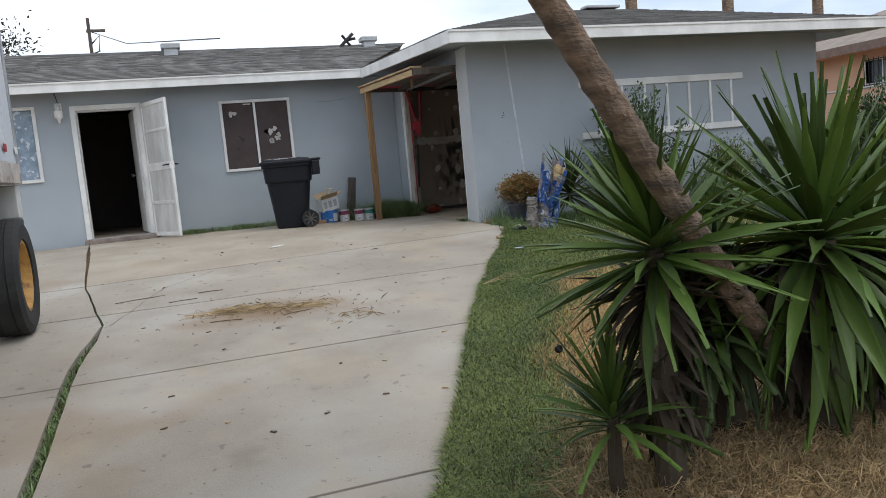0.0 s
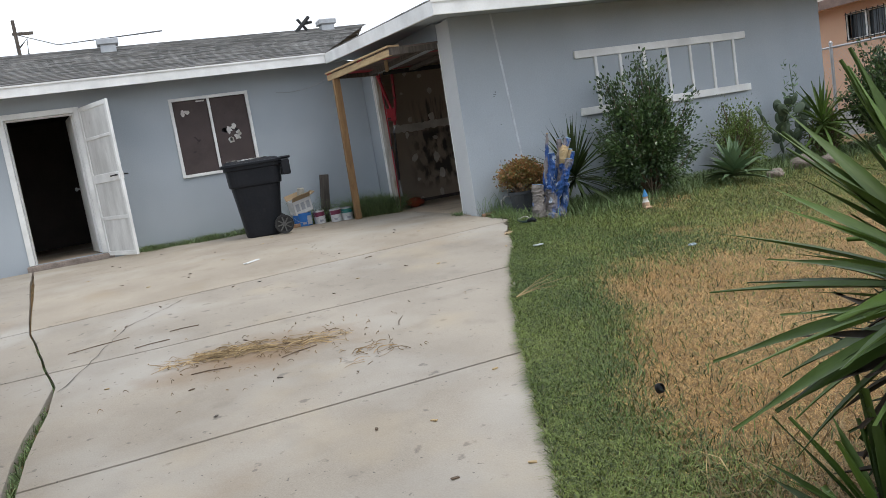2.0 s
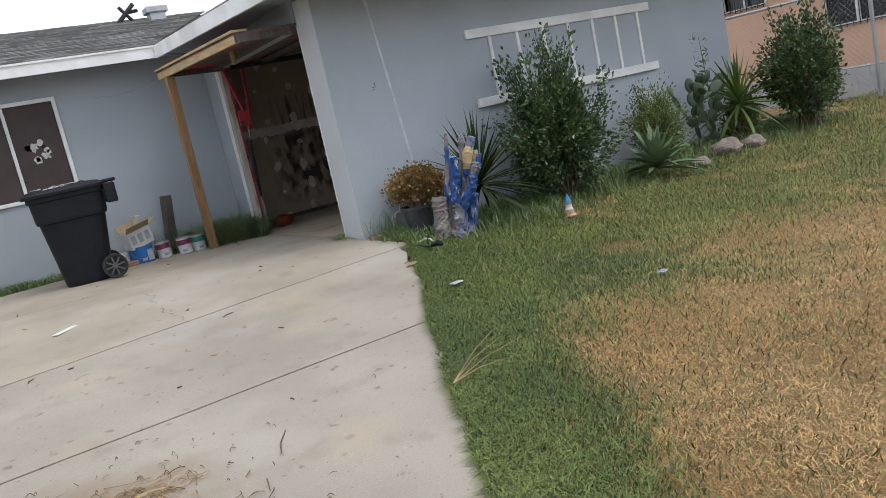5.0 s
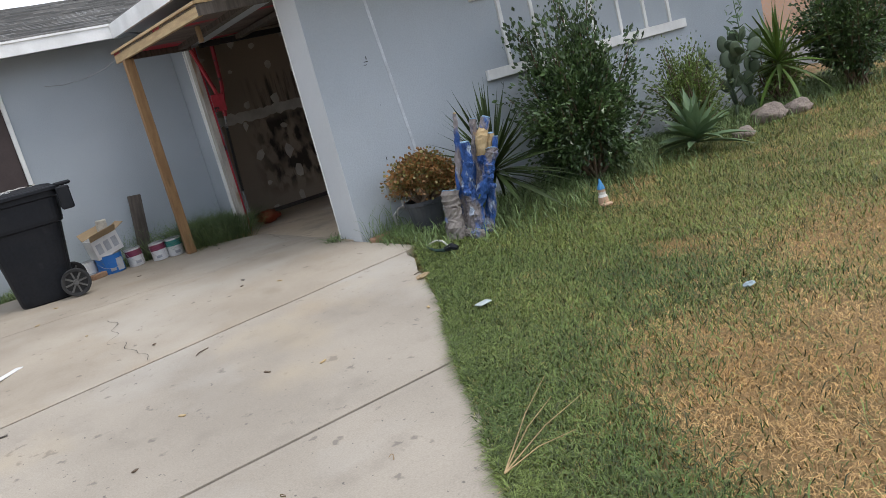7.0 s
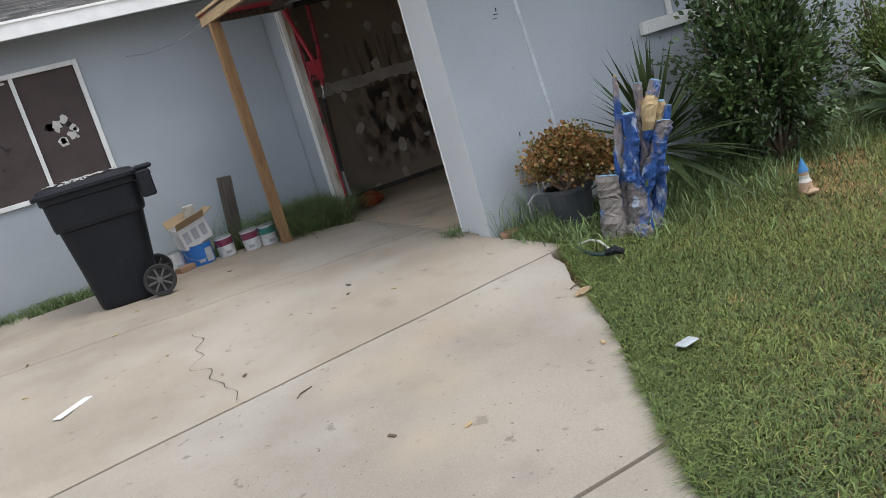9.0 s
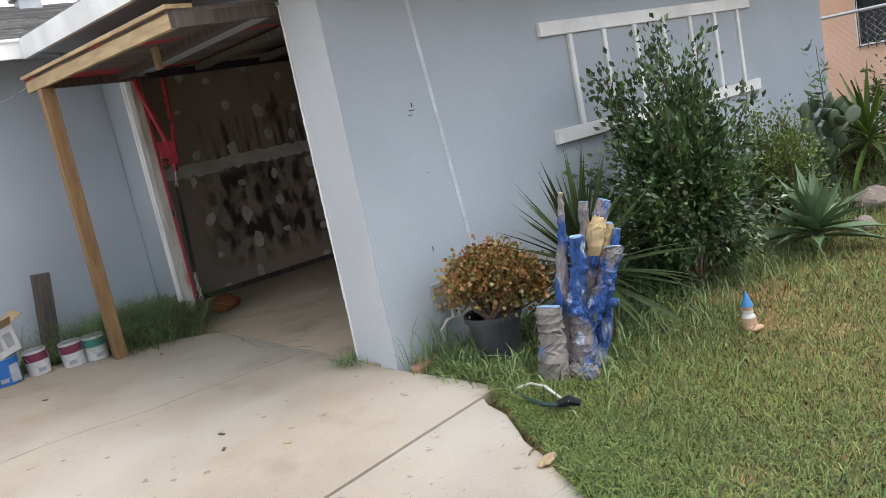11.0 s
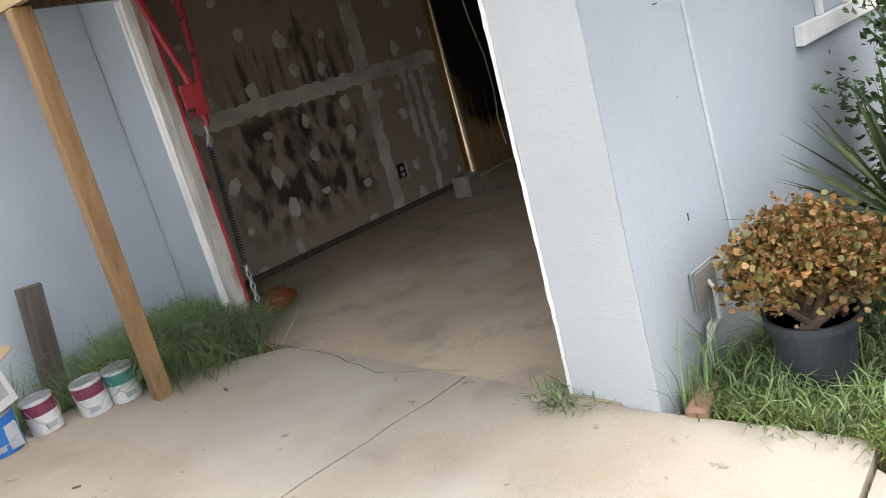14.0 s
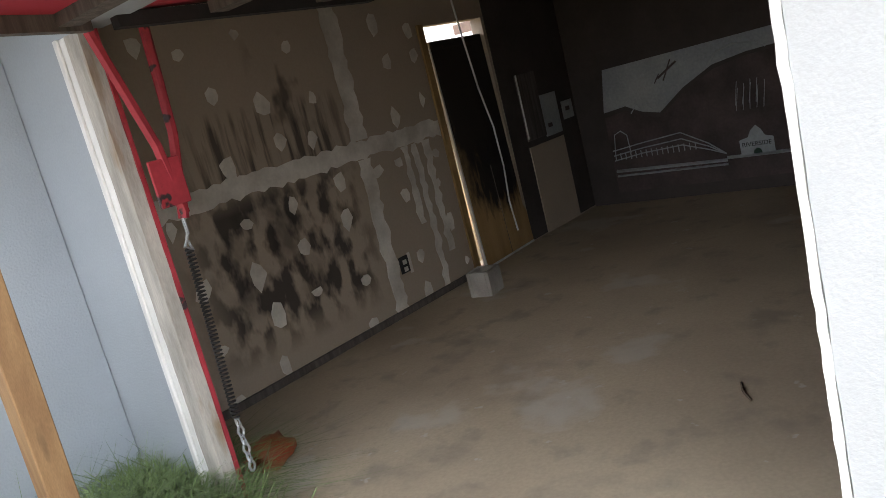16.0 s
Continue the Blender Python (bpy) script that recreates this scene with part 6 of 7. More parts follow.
def cactus(x, y, label, seed):
    e = thing("prickly_pear", pose(x, y, gz(x, y) - 0.02), label, "cactus")
    rg = random.Random(seed)
    todo = [(Vector((0, 0, 0.0)), Vector((rg.gauss(0, 0.3), 0, 1)), 0)]
    while todo:
        p, d, lev = todo.pop()
        d.normalize()
        L = rg.uniform(0.13, 0.21)
        bm = bmesh.new()
        bmesh.ops.create_uvsphere(bm, u_segments=12, v_segments=8, radius=0.5)
        m = Matrix.Translation(p + d * L * 0.5) @ d.to_track_quat("Z", "X").to_matrix().to_4x4() @ pose(0, 0, 0, 0, 0, rg.uniform(0, 180)) @ Matrix.Diagonal((L * 0.72, 0.035, L, 1))
        bmesh.ops.transform(bm, matrix=m, verts=bm.verts)
        part("pad", bm, M_cactus, e, smooth=True)
        if lev < 5:
            for _ in range(2 if lev < 2 else rg.choice((1, 1, 2))):
                todo.append((p + d * L * 0.92, d + Vector((rg.gauss(0, 0.55), rg.gauss(0, 0.4), 0.35)), lev + 1))
    return e


cactus(8.6, 8.98, "grey-green prickly pear cactus with round pads", 91)
cactus(8.97, 9.05, "tall prickly pear cactus against the corner", 95)
tall = thing("tall_weed", pose(8.98, 9.05, gz(8.98, 9.05)), "tall thin weed with a few pale leaves", "weed")
part("stalk", tube(bmesh.new(), [(0, 0, 0), (0.03, 0, 0.6), (-0.02, 0, 1.35)], [0.012, 0.008, 0.003], 6), M_agave, tall)
leaf_cloud("foliage", 60, lambda r: (Vector((r.gauss(0, 0.06), r.gauss(0, 0.05), r.uniform(0.5, 1.4))), Vector((r.gauss(0, 1), r.gauss(0, 1), 0.2)).normalized()), 0.11, M_agave, tall, 96, aspect=0.3)
for x, y, s in ((8.52, 8.55, 0.20), (8.88, 8.45, 0.16), (7.80, 8.36, 0.12)):
    e = thing("garden_stone", pose(x, y, gz(x, y)), "pale grey rounded stone edging the bed", "stone", "stones edging the bed")
    bm = bmesh.new()
    lump(bm, (0, 0, s * 0.3), s, s * 0.75, s * 0.55, 3, 0.3, 1.7)
    part("stone", bm, M_stone, e, smooth=True)

# blue painted cut trunk
stump = thing("painted_stump", pose(4.57, 8.57, gz(4.6, 8.6) - 0.03), "cut many-stemmed tree stump painted bright blue", "stump")
rg = random.Random(5)
STEMS = (
    ([(0.054, -0.04, 0), (0.065, -0.048, 0.096), (0.081, -0.06, 0.217), (0.1, -0.074, 0.326)], [0.085, 0.075, 0.07, 0.066], M_blue, M_bluecut, "thick blue and grey main trunk"),
    ([(0.073, -0.079, 0.299), (0.045, -0.083, 0.387), (0.058, -0.093, 0.467), (0.085, -0.112, 0.584), (0.093, -0.118, 0.738)], [0.05, 0.05, 0.043, 0.04, 0.036], M_blue, M_bluecut, ""),
    ([(0.117, -0.086, 0.29), (0.168, -0.149, 0.397), (0.207, -0.178, 0.501), (0.229, -0.194, 0.568), (0.255, -0.213, 0.633)], [0.055, 0.05, 0.045, 0.042, 0.05], M_blue, M_bluecut, ""),
    ([(0.186, -0.137, 0.375), (0.179, -0.195, 0.372), (0.193, -0.217, 0.371)], [0.03, 0.024, 0.022], M_blue, M_bluecut, ""),
    ([(0.158, -0.055, 0.297), (0.201, -0.074, 0.464), (0.228, -0.094, 0.602)], [0.035, 0.032, 0.034], M_blue, M_cut, ""),
    ([(0.227, -0.093, 0.598), (0.253, -0.112, 0.72), (0.282, -0.134, 0.795)], [0.035, 0.046, 0.038], M_cut, M_cut, "bare orange wood where the bark came off"),
    ([(0.282, -0.134, 0.795), (0.313, -0.157, 0.874)], [0.039, 0.034], M_blue, M_bluecut, ""),
    ([(0.185, -0.012, 0.392), (0.208, -0.03, 0.594), (0.24, -0.053, 0.731), (0.256, -0.065, 0.882)], [0.03, 0.028, 0.026, 0.026], M_blue, M_bluecut, ""),
    ([(0.258, -0.091, 0.472), (0.3, -0.122, 0.627), (0.327, -0.142, 0.748)], [0.03, 0.03, 0.028], M_cut, M_bluecut, ""),
    ([(0.263, -0.132, 0.486), (0.315, -0.171, 0.628), (0.336, -0.187, 0.716)], [0.02, 0.022, 0.022], M_blue, M_bluecut, ""),
    ([(0.005, 0.021, 0.075), (0.038, 0.022, 0.298), (0.07, -0.002, 0.518), (0.097, -0.022, 0.719), (0.112, -0.033, 0.85), (0.123, -0.041, 0.958)], [0.05, 0.042, 0.036, 0.024, 0.018, 0.012], M_blue, M_cut, ""),
    ([(-0.085, 0.025, 0.029), (-0.074, 0.017, 0.172), (-0.066, 0.012, 0.295), (-0.06, 0.007, 0.41)], [0.085, 0.07, 0.068, 0.064], M_greybark, M_bluecut, "short grey stem sawn off flat"),
    ([(0.149, -0.036, 0), (0.184, -0.074, 0.113), (0.208, -0.116, 0.269), (0.208, -0.154, 0.368)], [0.05, 0.045, 0.04, 0.03], M_blue, M_blue, ""),
)
for pts, rad, m, c, lab in STEMS:
    n = 4
    fine = [Vector(pts[i]).lerp(Vector(pts[i + 1]), k / n) + Vector((rg.gauss(0, 0.004), rg.gauss(0, 0.004), 0)) for i in range(len(pts) - 1) for k in range(n)] + [Vector(pts[-1])]
    fr = [(rad[i] + (rad[i + 1] - rad[i]) * k / n) * rg.uniform(0.955, 1.045) for i in range(len(pts) - 1) for k in range(n)] + [rad[-1]]
    s = part("stem", tube(bmesh.new(), fine, fr, 18, rough=0.13), m, stump, lab, smooth=False)
    q, d = fine[-1], (fine[-1] - fine[-2]).normalized()
    part("cut_face", tube(bmesh.new(), [q + d * 0.001, q + d * 0.007], rad[-1] * 0.93, 14, rough=0.06), c, s)
for x, y, z, r in ((0.007, -0.117, 0.039, 0.06), (-0.024, -0.057, 0.065, 0.04), (0.181, -0.209, 0.481, 0.022), (0.014, -0.116, 0.371, 0.028), (-0.069, -0.011, 0.042, 0.045)):
    bm = bmesh.new()
    lump(bm, (x, y, z), r, r * 0.9, r * 0.85, 3, 0.35, 3.0)
    part("knot", bm, M_greybark if z < 0.2 else M_blue, stump, "knotted pale root" if z < 0.2 else "")

# potted jade plant
jade = thing("potted_jade_plant", pose(4.55, 9.05, gz(4.55, 9.05) - 0.01) @ Matrix.Scale(0.9, 4), "orange-tinged jade plant in a dark plastic pot", "potted plant")
part("pot", lathe(bmesh.new(), [(0.125, 0), (0.13, 0.01), (0.165, 0.27), (0.182, 0.275), (0.184, 0.31), (0.168, 0.31), (0.160, 0.26)], 26), M_pot, jade, "dark grey plastic nursery pot")
part("soil", lathe(bmesh.new(), [(0.158, 0.24), (0.158, 0.26)], 20), M_soil, jade)
rg = random.Random(15)
ends = []
for k in range(26):
    a, t = rg.uniform(0, 6.283), rg.random() ** 0.7
    q = Vector((0.05 + 0.27 * t * math.cos(a), 0.24 * t * math.sin(a), 0.36 + 0.25 * math.sqrt(max(0.05, 1 - t * t)) * rg.uniform(0.7, 1.05)))
    ends.append(q)
    part("branch", tube(bmesh.new(), [(rg.gauss(0, 0.03), rg.gauss(0, 0.03), 0.25), q * 0.6 + Vector((0, 0, 0.06)), q], [0.022, 0.016, 0.008], 6), M_twig, jade)
def jade_place(r):
    q = ends[r.randrange(len(ends))]
    o = Vector((r.gauss(0, 0.06), r.gauss(0, 0.055), r.gauss(0.01, 0.05)))
    return q + o, (o + Vector((0, 0, 0.03))).normalized()
leaf_cloud("leaves", 6800, jade_place, 0.027, M_jade_red, jade, 16, aspect=0.95, rounded=True)
leaf_cloud("leaves", 4600, jade_place, 0.027, M_jade, jade, 17, aspect=0.95, rounded=True)

# garden gnome: one plain mesh
bm = bmesh.new()
lathe(bm, [(0.05, 0), (0.062, 0.03), (0.055, 0.10), (0.04, 0.13), (0.042, 0.16), (0.035, 0.19), (0.048, 0.192), (0.03, 0.24), (0.006, 0.31)], 14)
box(bm, -0.06, 0.06, -0.10, 0.0, 0, 0.035, 0.012)
me = bpy.data.meshes.new("garden_gnome")
bm.to_mesh(me)
bm.free()
for m in (M_skin, M_sky_blue, M_bone):
    me.materials.append(m)
for p in me.polygons:
    p.material_index = 1 if p.center.z > 0.19 else (2 if 0.09 < p.center.z < 0.15 else 0)
gn = new("garden_gnome", me)
gn.matrix_basis = pose(5.60, 8.12, gz(5.60, 8.12) + 0.005, 0, 0, -15) @ Matrix.Scale(0.70, 4)
tagged(gn, "small weathered garden gnome with a pointed blue hat", "garden gnome")

# ---- litter ----
def small(name, x, y, bm, m, label, cat, lift=0.0, rot=0.0):
    e = thing(name, pose(x, y, gz(x, y) + lift, 0, 0, rot), label, cat)
    part("piece", bm, m, e)
    return e


small("brick_piece", 4.24, 9.35, boxbm(-0.11, 0.11, -0.04, 0.04, -0.03, 0.03, 0.014), M_brick, "worn reddish brick lying by the pier", "brick", 0, 12)
small("brick_piece", 3.83, 12.56, boxbm(-0.09, 0.09, -0.045, 0.045, 0, 0.085, 0.008), M_brick, "worn brick half hidden in the weeds", "brick", 0.02, 20)
small("litter_scrap", 4.45, 6.05, lump(bmesh.new(), (0, 0, 0.01), 0.035, 0.025, 0.012, 2, 0.5, 3.0), mat("grey_blue_scrap", (0.30, 0.38, 0.42), 0.5), "small grey-blue plastic scrap in the grass", "litter", 0.03)
small("leaf_litter", 3.80, 8.06, lump(bmesh.new(), (0, 0, 0.01), 0.055, 0.028, 0.016, 2, 0.6, 3.0), M_card, "dry curled tan leaf on the concrete", "leaf", 0.0, 15)
small("paper_strip", 1.37, 9.42, boxbm(-0.13, 0.13, -0.028, 0.028, 0.0, 0.008, 0.002), M_white, "crumpled strip of white paper on the concrete", "paper", 0.001, 48)
small("plastic_lid", 3.64, 7.19, boxbm(-0.045, 0.045, -0.028, 0.028, 0.0, 0.01, 0.004), mat("dirty_clear_plastic", (0.50, 0.55, 0.55), 0.3), "flattened pale plastic piece in the grass", "litter", 0.03, 5)
small("bottle_cap", 2.30, 3.83, lathe(bmesh.new(), [(0.024, 0), (0.024, 0.022), (0.019, 0.025), (0.017, 0.014)], 16, pose(0, 0, 0.015, 65, 0, 20)), M_black, "black plastic cap on the dry lawn", "cap", 0.012)
for x, y, L, a in ((1.81, 5.99, 0.30, 65), (-0.16, 7.2, 0.45, 20), (0.45, 7.15, 0.22, 5), (1.05, 5.85, 0.28, 25), (0.5, 5.9, 0.25, -10), (2.35, 8.35, 0.12, 40), (1.0, 8.3, 0.1, 70), (3.84, 8.16, 0.10, 10), (0.2, 6.9, 0.25, 15)):
    small("twig", x, y, tube(bmesh.new(), [(-L / 2, 0, 0.006), (-L * 0.1, 0.012, 0.006), (L / 2, -0.006, 0.004)], 0.0035, 5), M_twig, "thin dry brown twig on the concrete", "twig", 0.001, a)
for k in range(60):
    x, y = rl.uniform(-0.3, 3.6), rl.uniform(2.5, 11.8)
    if x > edge_x(y) - 0.1 or math.hypot(x - 1.91, y - 11.75) < 0.6:
        continue
    small("leaf_scrap", x, y, boxbm(-0.018, 0.018, -0.007, 0.007, 0, 0.005, 0, pose(0, 0, 0, 0, rl.uniform(-10, 10), 0)), rl.choice((M_twig, M_straw, M_wood_grey)), "tiny dry leaf scrap on the concrete", "leaf", 0.002, rl.uniform(0, 180))
hose = thing("garden_hose", pose(0, 0, 0), "short dark green hose end with a white pipe in the grass", "hose")
zz = gz(4.25, 8.5)
part("hose", tube(bmesh.new(), [(4.23, 8.66, zz + 0.02), (4.17, 8.52, zz + 0.025), (4.155, 8.40, zz + 0.02), (4.165, 8.31, zz + 0.025), (4.20, 8.26, zz + 0.025)], 0.012, 8), M_green_hose, hose)
part("fitting", tube(bmesh.new(), [(4.17, 8.30, zz + 0.03), (4.20, 8.25, zz + 0.045), (4.22, 8.21, zz + 0.03)], [0.018, 0.026, 0.016], 8), M_black, hose, "black plastic hose fitting")
part("pipe", tube(bmesh.new(), [(4.23, 8.66, zz + 0.02), (4.27, 8.56, zz + 0.055), (4.255, 8.45, zz + 0.06), (4.225, 8.33, zz + 0.03)], 0.0065, 8), M_bone, hose, "bent white plastic pipe")
sprk = thing("wall_pipe", pose(0, 0, 0), "thin white plastic pipe bent up the wall behind the pot", "pipe")
part("pipe", tube(bmesh.new(), [(4.455, 9.425, 0.86), (4.465, 9.425, 0.93), (4.50, 9.425, 1.05), (4.52, 9.425, 1.06), (4.61, 9.425, 1.045), (4.625, 9.425, 1.06), (4.61, 9.425, 1.14)], 0.008, 8), M_old_white, sprk)
grass_field("bed_stalks", weed_points(60, lambda r: (r.uniform(4.14, 4.5), 9.40 - abs(r.gauss(0, 0.05)), True), 48), 0.30, 0.003, 0.5, M_weed, "a few tall grass stalks at the wall foot", 49)
drybr = thing("dry_branch", pose(0, 0, 0), "pale dry branching twig at the lawn edge", "twig")
for tip in ((3.25, 6.25), (3.1, 6.05), (2.95, 5.75), (3.2, 5.95)):
    z = gz(2.75, 5.85)
    part("twig", tube(bmesh.new(), [(2.62, 5.78, z + 0.02), ((2.62 + tip[0]) / 2, (5.8 + tip[1]) / 2, z + 0.045), (tip[0], tip[1], z + 0.04)], [0.003, 0.0022, 0.0012], 5), M_straw, drybr)

# ---- neighbour's house, fence ----
nh = thing("neighbour_house", pose(0, 0, 0), "peach stucco bungalow with barred windows and a pale brown roof", "house")
NX = 15.3


def side_wall(x, y0, y1, z0, z1, holes, m, parent):
    """A wall along y that faces -x, with openings right through."""
    ys = sorted({y0, y1, *[h[0] for h in holes], *[h[1] for h in holes]})
    zs = sorted({z0, z1, *[h[2] for h in holes], *[h[3] for h in holes]})
    bm = bmesh.new()
    for a, b in zip(ys, ys[1:]):
        for c, d in zip(zs, zs[1:]):
            if not any(h[0] < (a + b) / 2 < h[1] and h[2] < (c + d) / 2 < h[3] for h in holes):
                box(bm, x, x + 0.15, a, b, c, d)
    bmesh.ops.remove_doubles(bm, verts=bm.verts, dist=1e-5)
    return part("wall", bm, m, parent)


NWIN = [(12.34, 13.24, 2.67, 3.17), (9.98, 11.10, 1.94, 3.10), (6.5, 7.6, 1.94, 3.10)]
side_wall(NX, -2.0, 18.0, 0.4, 3.46, NWIN, M_peach, nh)
part("wall", boxbm(NX + 0.16, 23.0, -2.0, -1.85, 0.4, 3.46), M_peach, nh)
part("wall", boxbm(NX + 0.16, 23.0, 17.85, 18.0, 0.4, 3.46), M_peach, nh)
part("inside", boxbm(NX + 0.4, NX + 0.5, -1.8, 17.8, 0.4, 3.4), M_dark, nh)
bm = bmesh.new()
v = [bm.verts.new(p) for p in ((NX - 0.55, -2.5, 3.44), (NX - 0.55, 18.5, 3.44), (19.2, 16.0, 4.75), (19.2, 0, 4.75), (23.5, -2.5, 3.44), (23.5, 18.5, 3.44))]
for f in ((0, 3, 2, 1), (3, 4, 5, 2), (0, 4, 3), (1, 2, 5)):
    bm.faces.new([v[i] for i in f])
r = bmesh.ops.extrude_face_region(bm, geom=list(bm.faces))
for q in r["geom"]:
    if isinstance(q, bmesh.types.BMVert):
        q.co.z += 0.10
bmesh.ops.recalc_face_normals(bm, faces=bm.faces)
part("roof", bm, M_tileroof, nh, "pale brown shingle roof")
part("fascia", boxbm(NX - 0.58, NX - 0.55, -2.5, 18.5, 3.36, 3.55), mat("brown_fascia", (0.22, 0.15, 0.12), 0.8), nh, "brown fascia board")
part("soffit", boxbm(NX - 0.55, NX - 0.002, -2.4, 18.4, 3.38, 3.42), M_peach, nh)
for y in (12.6, 13.4):
    part("roof_pipe", tube(bmesh.new(), [(16.8, y, 3.7), (16.8, y, 4.35)], 0.06, 10), M_metal, nh)
for a, b, c, d in NWIN:
    w = part("window", boxbm(NX + 0.08, NX + 0.09, a, b, c, d), M_glass, nh)
    for e4 in ((a - 0.04, a, c - 0.04, d + 0.04), (b, b + 0.04, c - 0.04, d + 0.04), (a, b, c - 0.04, c), (a, b, d, d + 0.04), ((a + b) / 2 - 0.02, (a + b) / 2 + 0.02, c, d)):
        part("frame", boxbm(NX - 0.02, NX + 0.07, e4[0], e4[1], e4[2], e4[3]), M_white, w)
    n = int((b - a) / 0.12)
    for k in range(n + 1):
        y = a + (b - a) * k / n
        part("bar", tube(bmesh.new(), [(NX - 0.06, y, c - 0.08), (NX - 0.06, y, d + 0.06)], 0.009, 6), M_iron, w)
    for z in (c - 0.03, d + 0.02):
        part("bar", tube(bmesh.new(), [(NX - 0.06, a - 0.04, z), (NX - 0.06, b + 0.04, z)], 0.009, 6), M_iron, w)
lowwall = tagged(part("low_wall", boxbm(13.35, 13.5, -3.0, 16.0, 0.3, 1.24), M_cmu), "low whitewashed block wall behind the wire fence", "wall", kind="structure")
for k in range(46):
    for r_ in range(3):
        y = -2.9 + k * 0.41 + (0.2 if r_ % 2 else 0)
        pb = part("block", boxbm(13.335, 13.352, y, y + 0.395, 0.66 + r_ * 0.2, 0.85 + r_ * 0.2), M_cmu, lowwall)
fence = thing("chain_link_fence", pose(0, 0, 0), "galvanised chain-link fence along the side of the lawn", "fence")
FX = 12.55
vs, fs = [], []
zb, zt = 0.74, 2.42
step = 0.062
for s in (-1, 1):
    y = -2.0
    while y < 14.5:
        a, b = (FX, y, zb), (FX, y + s * (zt - zb), zt)
        k = len(vs)
        d = 0.0016
        vs += [(FX - d, a[1], zb), (FX + d, a[1] + d, zb), (FX, a[1] - d, zb), (FX - d, b[1], zt), (FX + d, b[1] + d, zt), (FX, b[1] - d, zt)]
        fs += [(k, k + 1, k + 4, k + 3), (k + 1, k + 2, k + 5, k + 4), (k + 2, k, k + 3, k + 5)]
        y += step * 1.41
mesh_ = raw("wire_mesh", vs, fs, M_metal, fence)
mesh_["kind"] = "stuff"
for y in (-1.2, 1.3, 3.8, 6.4, 8.85, 11.4, 13.9):
    po = part("post", tube(bmesh.new(), [(FX, y, 0.6), (FX, y, 2.50)], 0.03, 10), M_metal, fence)
    part("cap", lathe(bmesh.new(), [(0.034, 0), (0.034, 0.03), (0.012, 0.06)], 10, pose(FX, y, 2.49)), M_metal, po)
part("top_rail", tube(bmesh.new(), [(FX, -2.0, 2.43), (FX, 14.4, 2.43)], 0.021, 8), M_metal, fence)
part("bottom_rail", tube(bmesh.new(), [(FX, -2.0, 1.27), (FX, 14.4, 1.27)], 0.012, 6), M_metal, fence)

# ---- parked box truck ----
truck = thing("box_truck", pose(0, 0, 0), "white box truck parked on the driveway with a rusty yellow wheel", "truck")
TX0, TX1, TY0, TY1 = -3.25, -0.95, -1.5, 6.93
part("cargo_box", boxbm(TX0, TX1, TY0, TY1, 2.02, 4.3, 0.01), M_truckbox, truck)
part("lower_rail", boxbm(TX0 - 0.01, TX1 + 0.012, TY0, TY1 + 0.005, 1.86, 2.02, 0.006), mat("scuffed_rail", (0.52, 0.48, 0.44), 0.6, 0.15, 6, 50, 0.2, extra=blotches((0.25, 0.16, 0.11), 8, 0.56, 0.64, 0.8)), truck, "scuffed pale metal lower rail")
part("corner_post", boxbm(TX1 - 0.05, TX1 + 0.014, TY1 - 0.06, TY1 + 0.008, 2.02, 4.3, 0.004), M_metal, truck)
for k in range(9):
    part("reflector", boxbm(TX1 + 0.0125, TX1 + 0.016, TY1 - 0.14 - 0.45 * k, TY1 - 0.03 - 0.45 * k, 2.10, 2.16), M_red if k % 2 else M_white, truck)
for k in range(12):
    part("rivet_strip", boxbm(TX1 + 0.001, TX1 + 0.008, TY1 - 0.75 * k - 0.42, TY1 - 0.75 * k - 0.40, 2.2, 4.25), M_truckbox, truck)
part("chassis", boxbm(-2.5, -1.2, TY0, 6.6, 1.35, 1.855), M_iron, truck)
part("bumper", boxbm(TX0 + 0.1, TX1 - 0.02, TY1 - 0.12, TY1 + 0.03, 1.58, 1.85, 0.01), M_old_white, truck, "dented pale rear bumper")
part("bracket", boxbm(TX1 - 0.14, TX1 - 0.015, TY1 - 0.16, TY1 - 0.02, 1.45, 1.578, 0.01), M_iron, truck)
for side, x in ((1, -1.05), (-1, -3.15)):
    for y in (6.46,):
        g = gz(x, y)
        wm = pose(x, y, g + 0.455, 0, 90, 0)
        wh = part("wheel", lathe(bmesh.new(), [(0.28, -0.13), (0.40, -0.14), (0.45, -0.115), (0.455, -0.06), (0.447, -0.055), (0.447, -0.045), (0.455, -0.04), (0.455, 0.04), (0.447, 0.045), (0.447, 0.055), (0.455, 0.06), (0.45, 0.115), (0.40, 0.14), (0.29, 0.13), (0.27, -0.02)], 40, wm), M_rubber, truck, smooth=False)
        part("rim", lathe(bmesh.new(), [(0.285, -0.10), (0.285, 0.115), (0.26, 0.12), (0.24, 0.02), (0.12, 0.0), (0.10, 0.06), (0.06, 0.075)], 28, wm @ (Matrix() if side > 0 else pose(0, 0, 0, 180, 0, 0))), M_rim, wh, "rusty yellow steel rim")

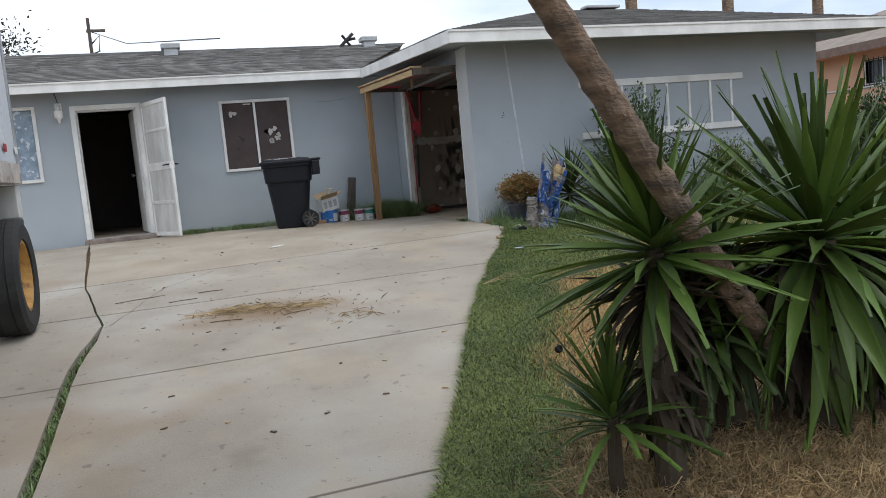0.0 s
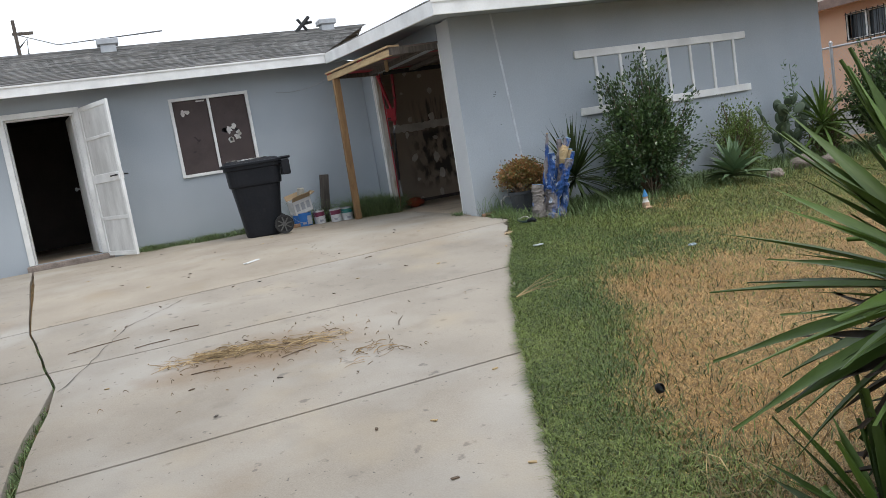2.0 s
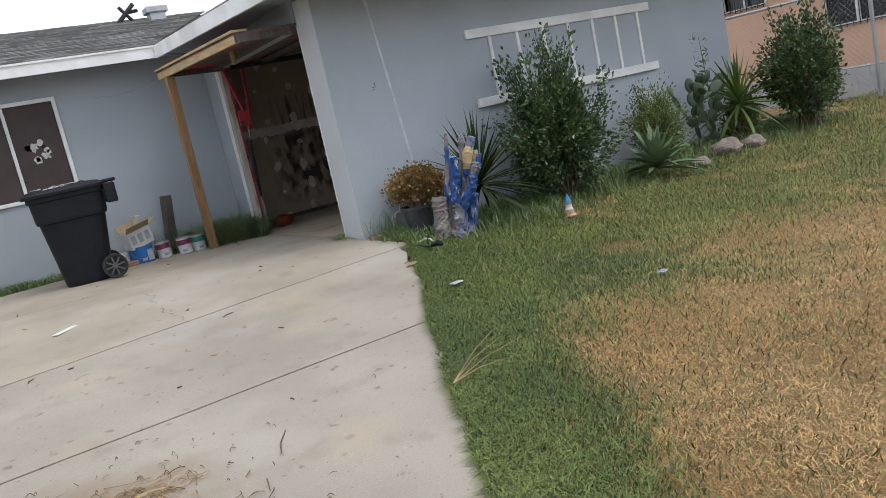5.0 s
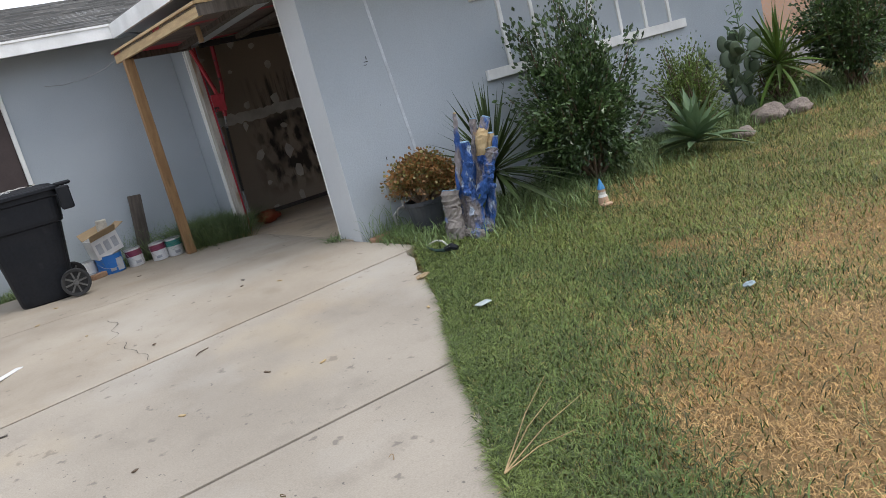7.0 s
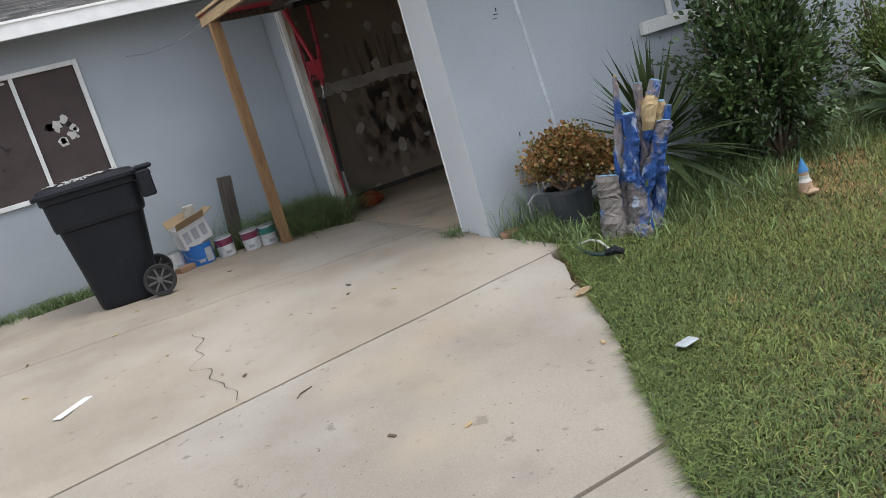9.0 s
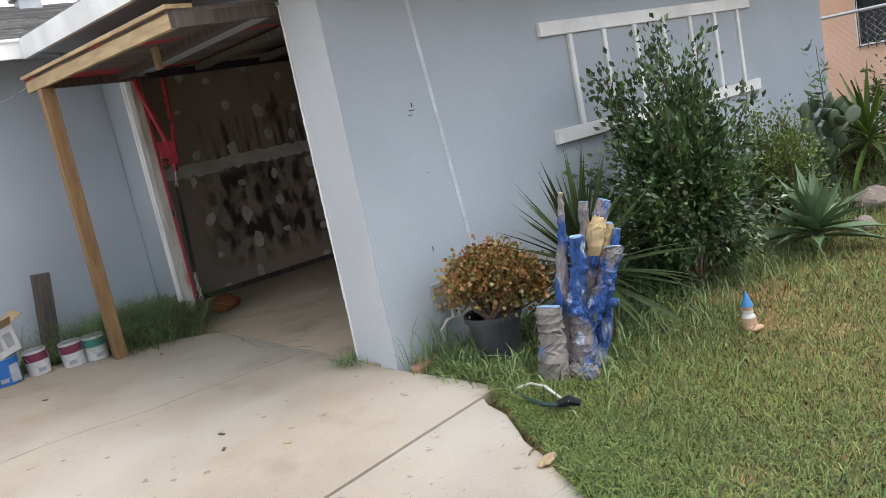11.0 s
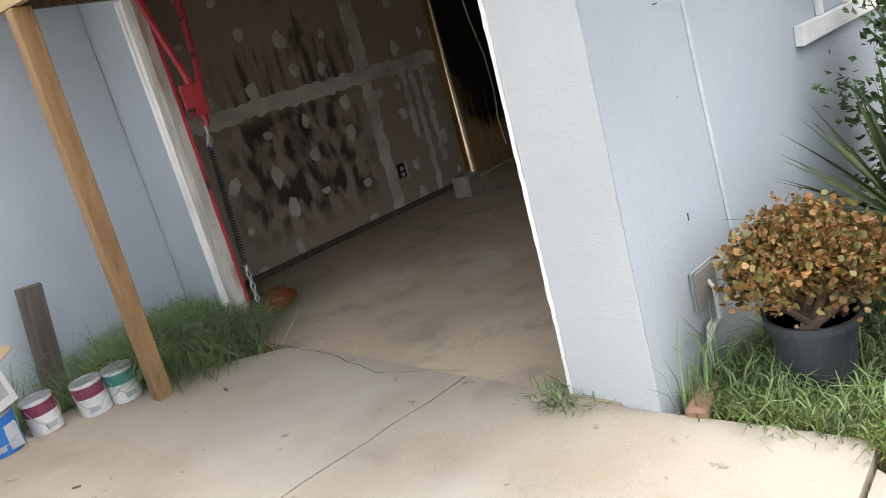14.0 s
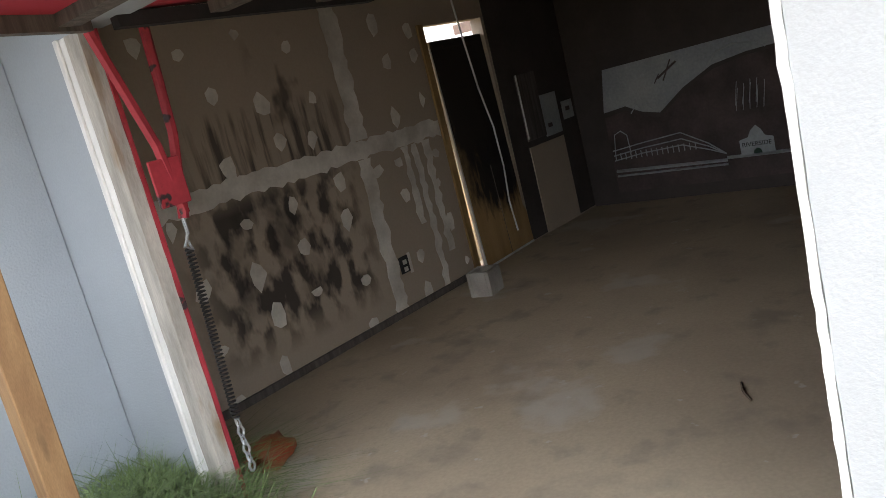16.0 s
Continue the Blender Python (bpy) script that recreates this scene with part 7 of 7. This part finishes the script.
# ---- distance ----
def far_palm(x, y, h, r):
    e = thing("palm_tree", pose(x, y, 0.9), "tall bare palm trunk rising behind the house", "tree", "palms behind the house")
    part("trunk", tube(bmesh.new(), [(0, 0, 0), (0.05, 0, h * 0.5), (0, 0, h)], [r * 1.15, r, r * 0.9], 14, rough=0.03), M_bark, e)
    rg = random.Random(int(x * 10))
    vs, fs = [], []
    for k in range(26):
        a, el = rg.uniform(0, 6.283), rg.uniform(-0.7, 1.2)
        d = Vector((math.cos(a) * math.cos(el), math.sin(a) * math.cos(el), math.sin(el)))
        s = d.cross(Vector((0, 0, 1))).normalized()
        c = Vector((0, 0, h)) + d * 0.9
        for j in range(9):
            t = (j - 4) / 4
            q = c + (d + s * t * 1.1).normalized() * 0.9 + Vector((0, 0, -0.15))
            kk = len(vs)
            vs += [tuple(c - s * 0.02), tuple(c + s * 0.02), tuple(q)]
            fs.append((kk, kk + 1, kk + 2))
    raw("crown", vs, fs, M_far, e)
    return e


far_palm(18.4, 27.0, 13.0, 0.23)
far_palm(23.1, 27.0, 13.5, 0.23)
far_palm(27.9, 27.0, 13.0, 0.23)
pole = thing("utility_pole", pose(-2.0, 34.0, 0.9), "wooden utility pole with a short crossarm and wires", "pole")
part("mast", tube(bmesh.new(), [(0, 0, 0), (0, 0, 7.9)], [0.09, 0.06], 10), M_wood_grey, pole)
part("crossarm", boxbm(-0.1, 0.6, -0.05, 0.05, 7.35, 7.45), M_wood_grey, pole)
part("bracket", tube(bmesh.new(), [(0.05, 0, 6.9), (0.35, 0, 7.2), (0.3, 0, 6.6), (0.05, 0, 6.5)], 0.03, 6), M_iron, pole)
part("wire", tube(bmesh.new(), [(0.1, 0, 7.35), (1.5, -6, 5.8), (3.6, -17, 3.9)], 0.015, 5), M_iron, pole)
tr = thing("tree", pose(-5.2, 30.0, 0.9), "dark leafy tree behind the house", "tree")
part("trunk", tube(bmesh.new(), [(0, 0, 0), (0.1, 0, 3), (0, 0.1, 6)], [0.25, 0.18, 0.08], 10), M_bark, tr)
cl = [Vector((math.cos(k * 2.4) * 0.9 * (k % 3) / 2, math.sin(k * 2.4) * 0.9, 4.4 + (k % 5) * 0.55)) for k in range(13)]
for c in cl:
    part("limb", tube(bmesh.new(), [(0.05, 0.05, 3.4), c * 0.6 + Vector((0, 0, 1.9)), c], [0.07, 0.05, 0.02], 6), M_bark, tr)
leaf_cloud("crown", 3600, lambda r: (lambda c, o: (c + o, o.normalized()))(cl[r.randrange(len(cl))], Vector((r.gauss(0, 0.45), r.gauss(0, 0.45), r.gauss(0, 0.38)))), 0.16, M_far, tr, 99)
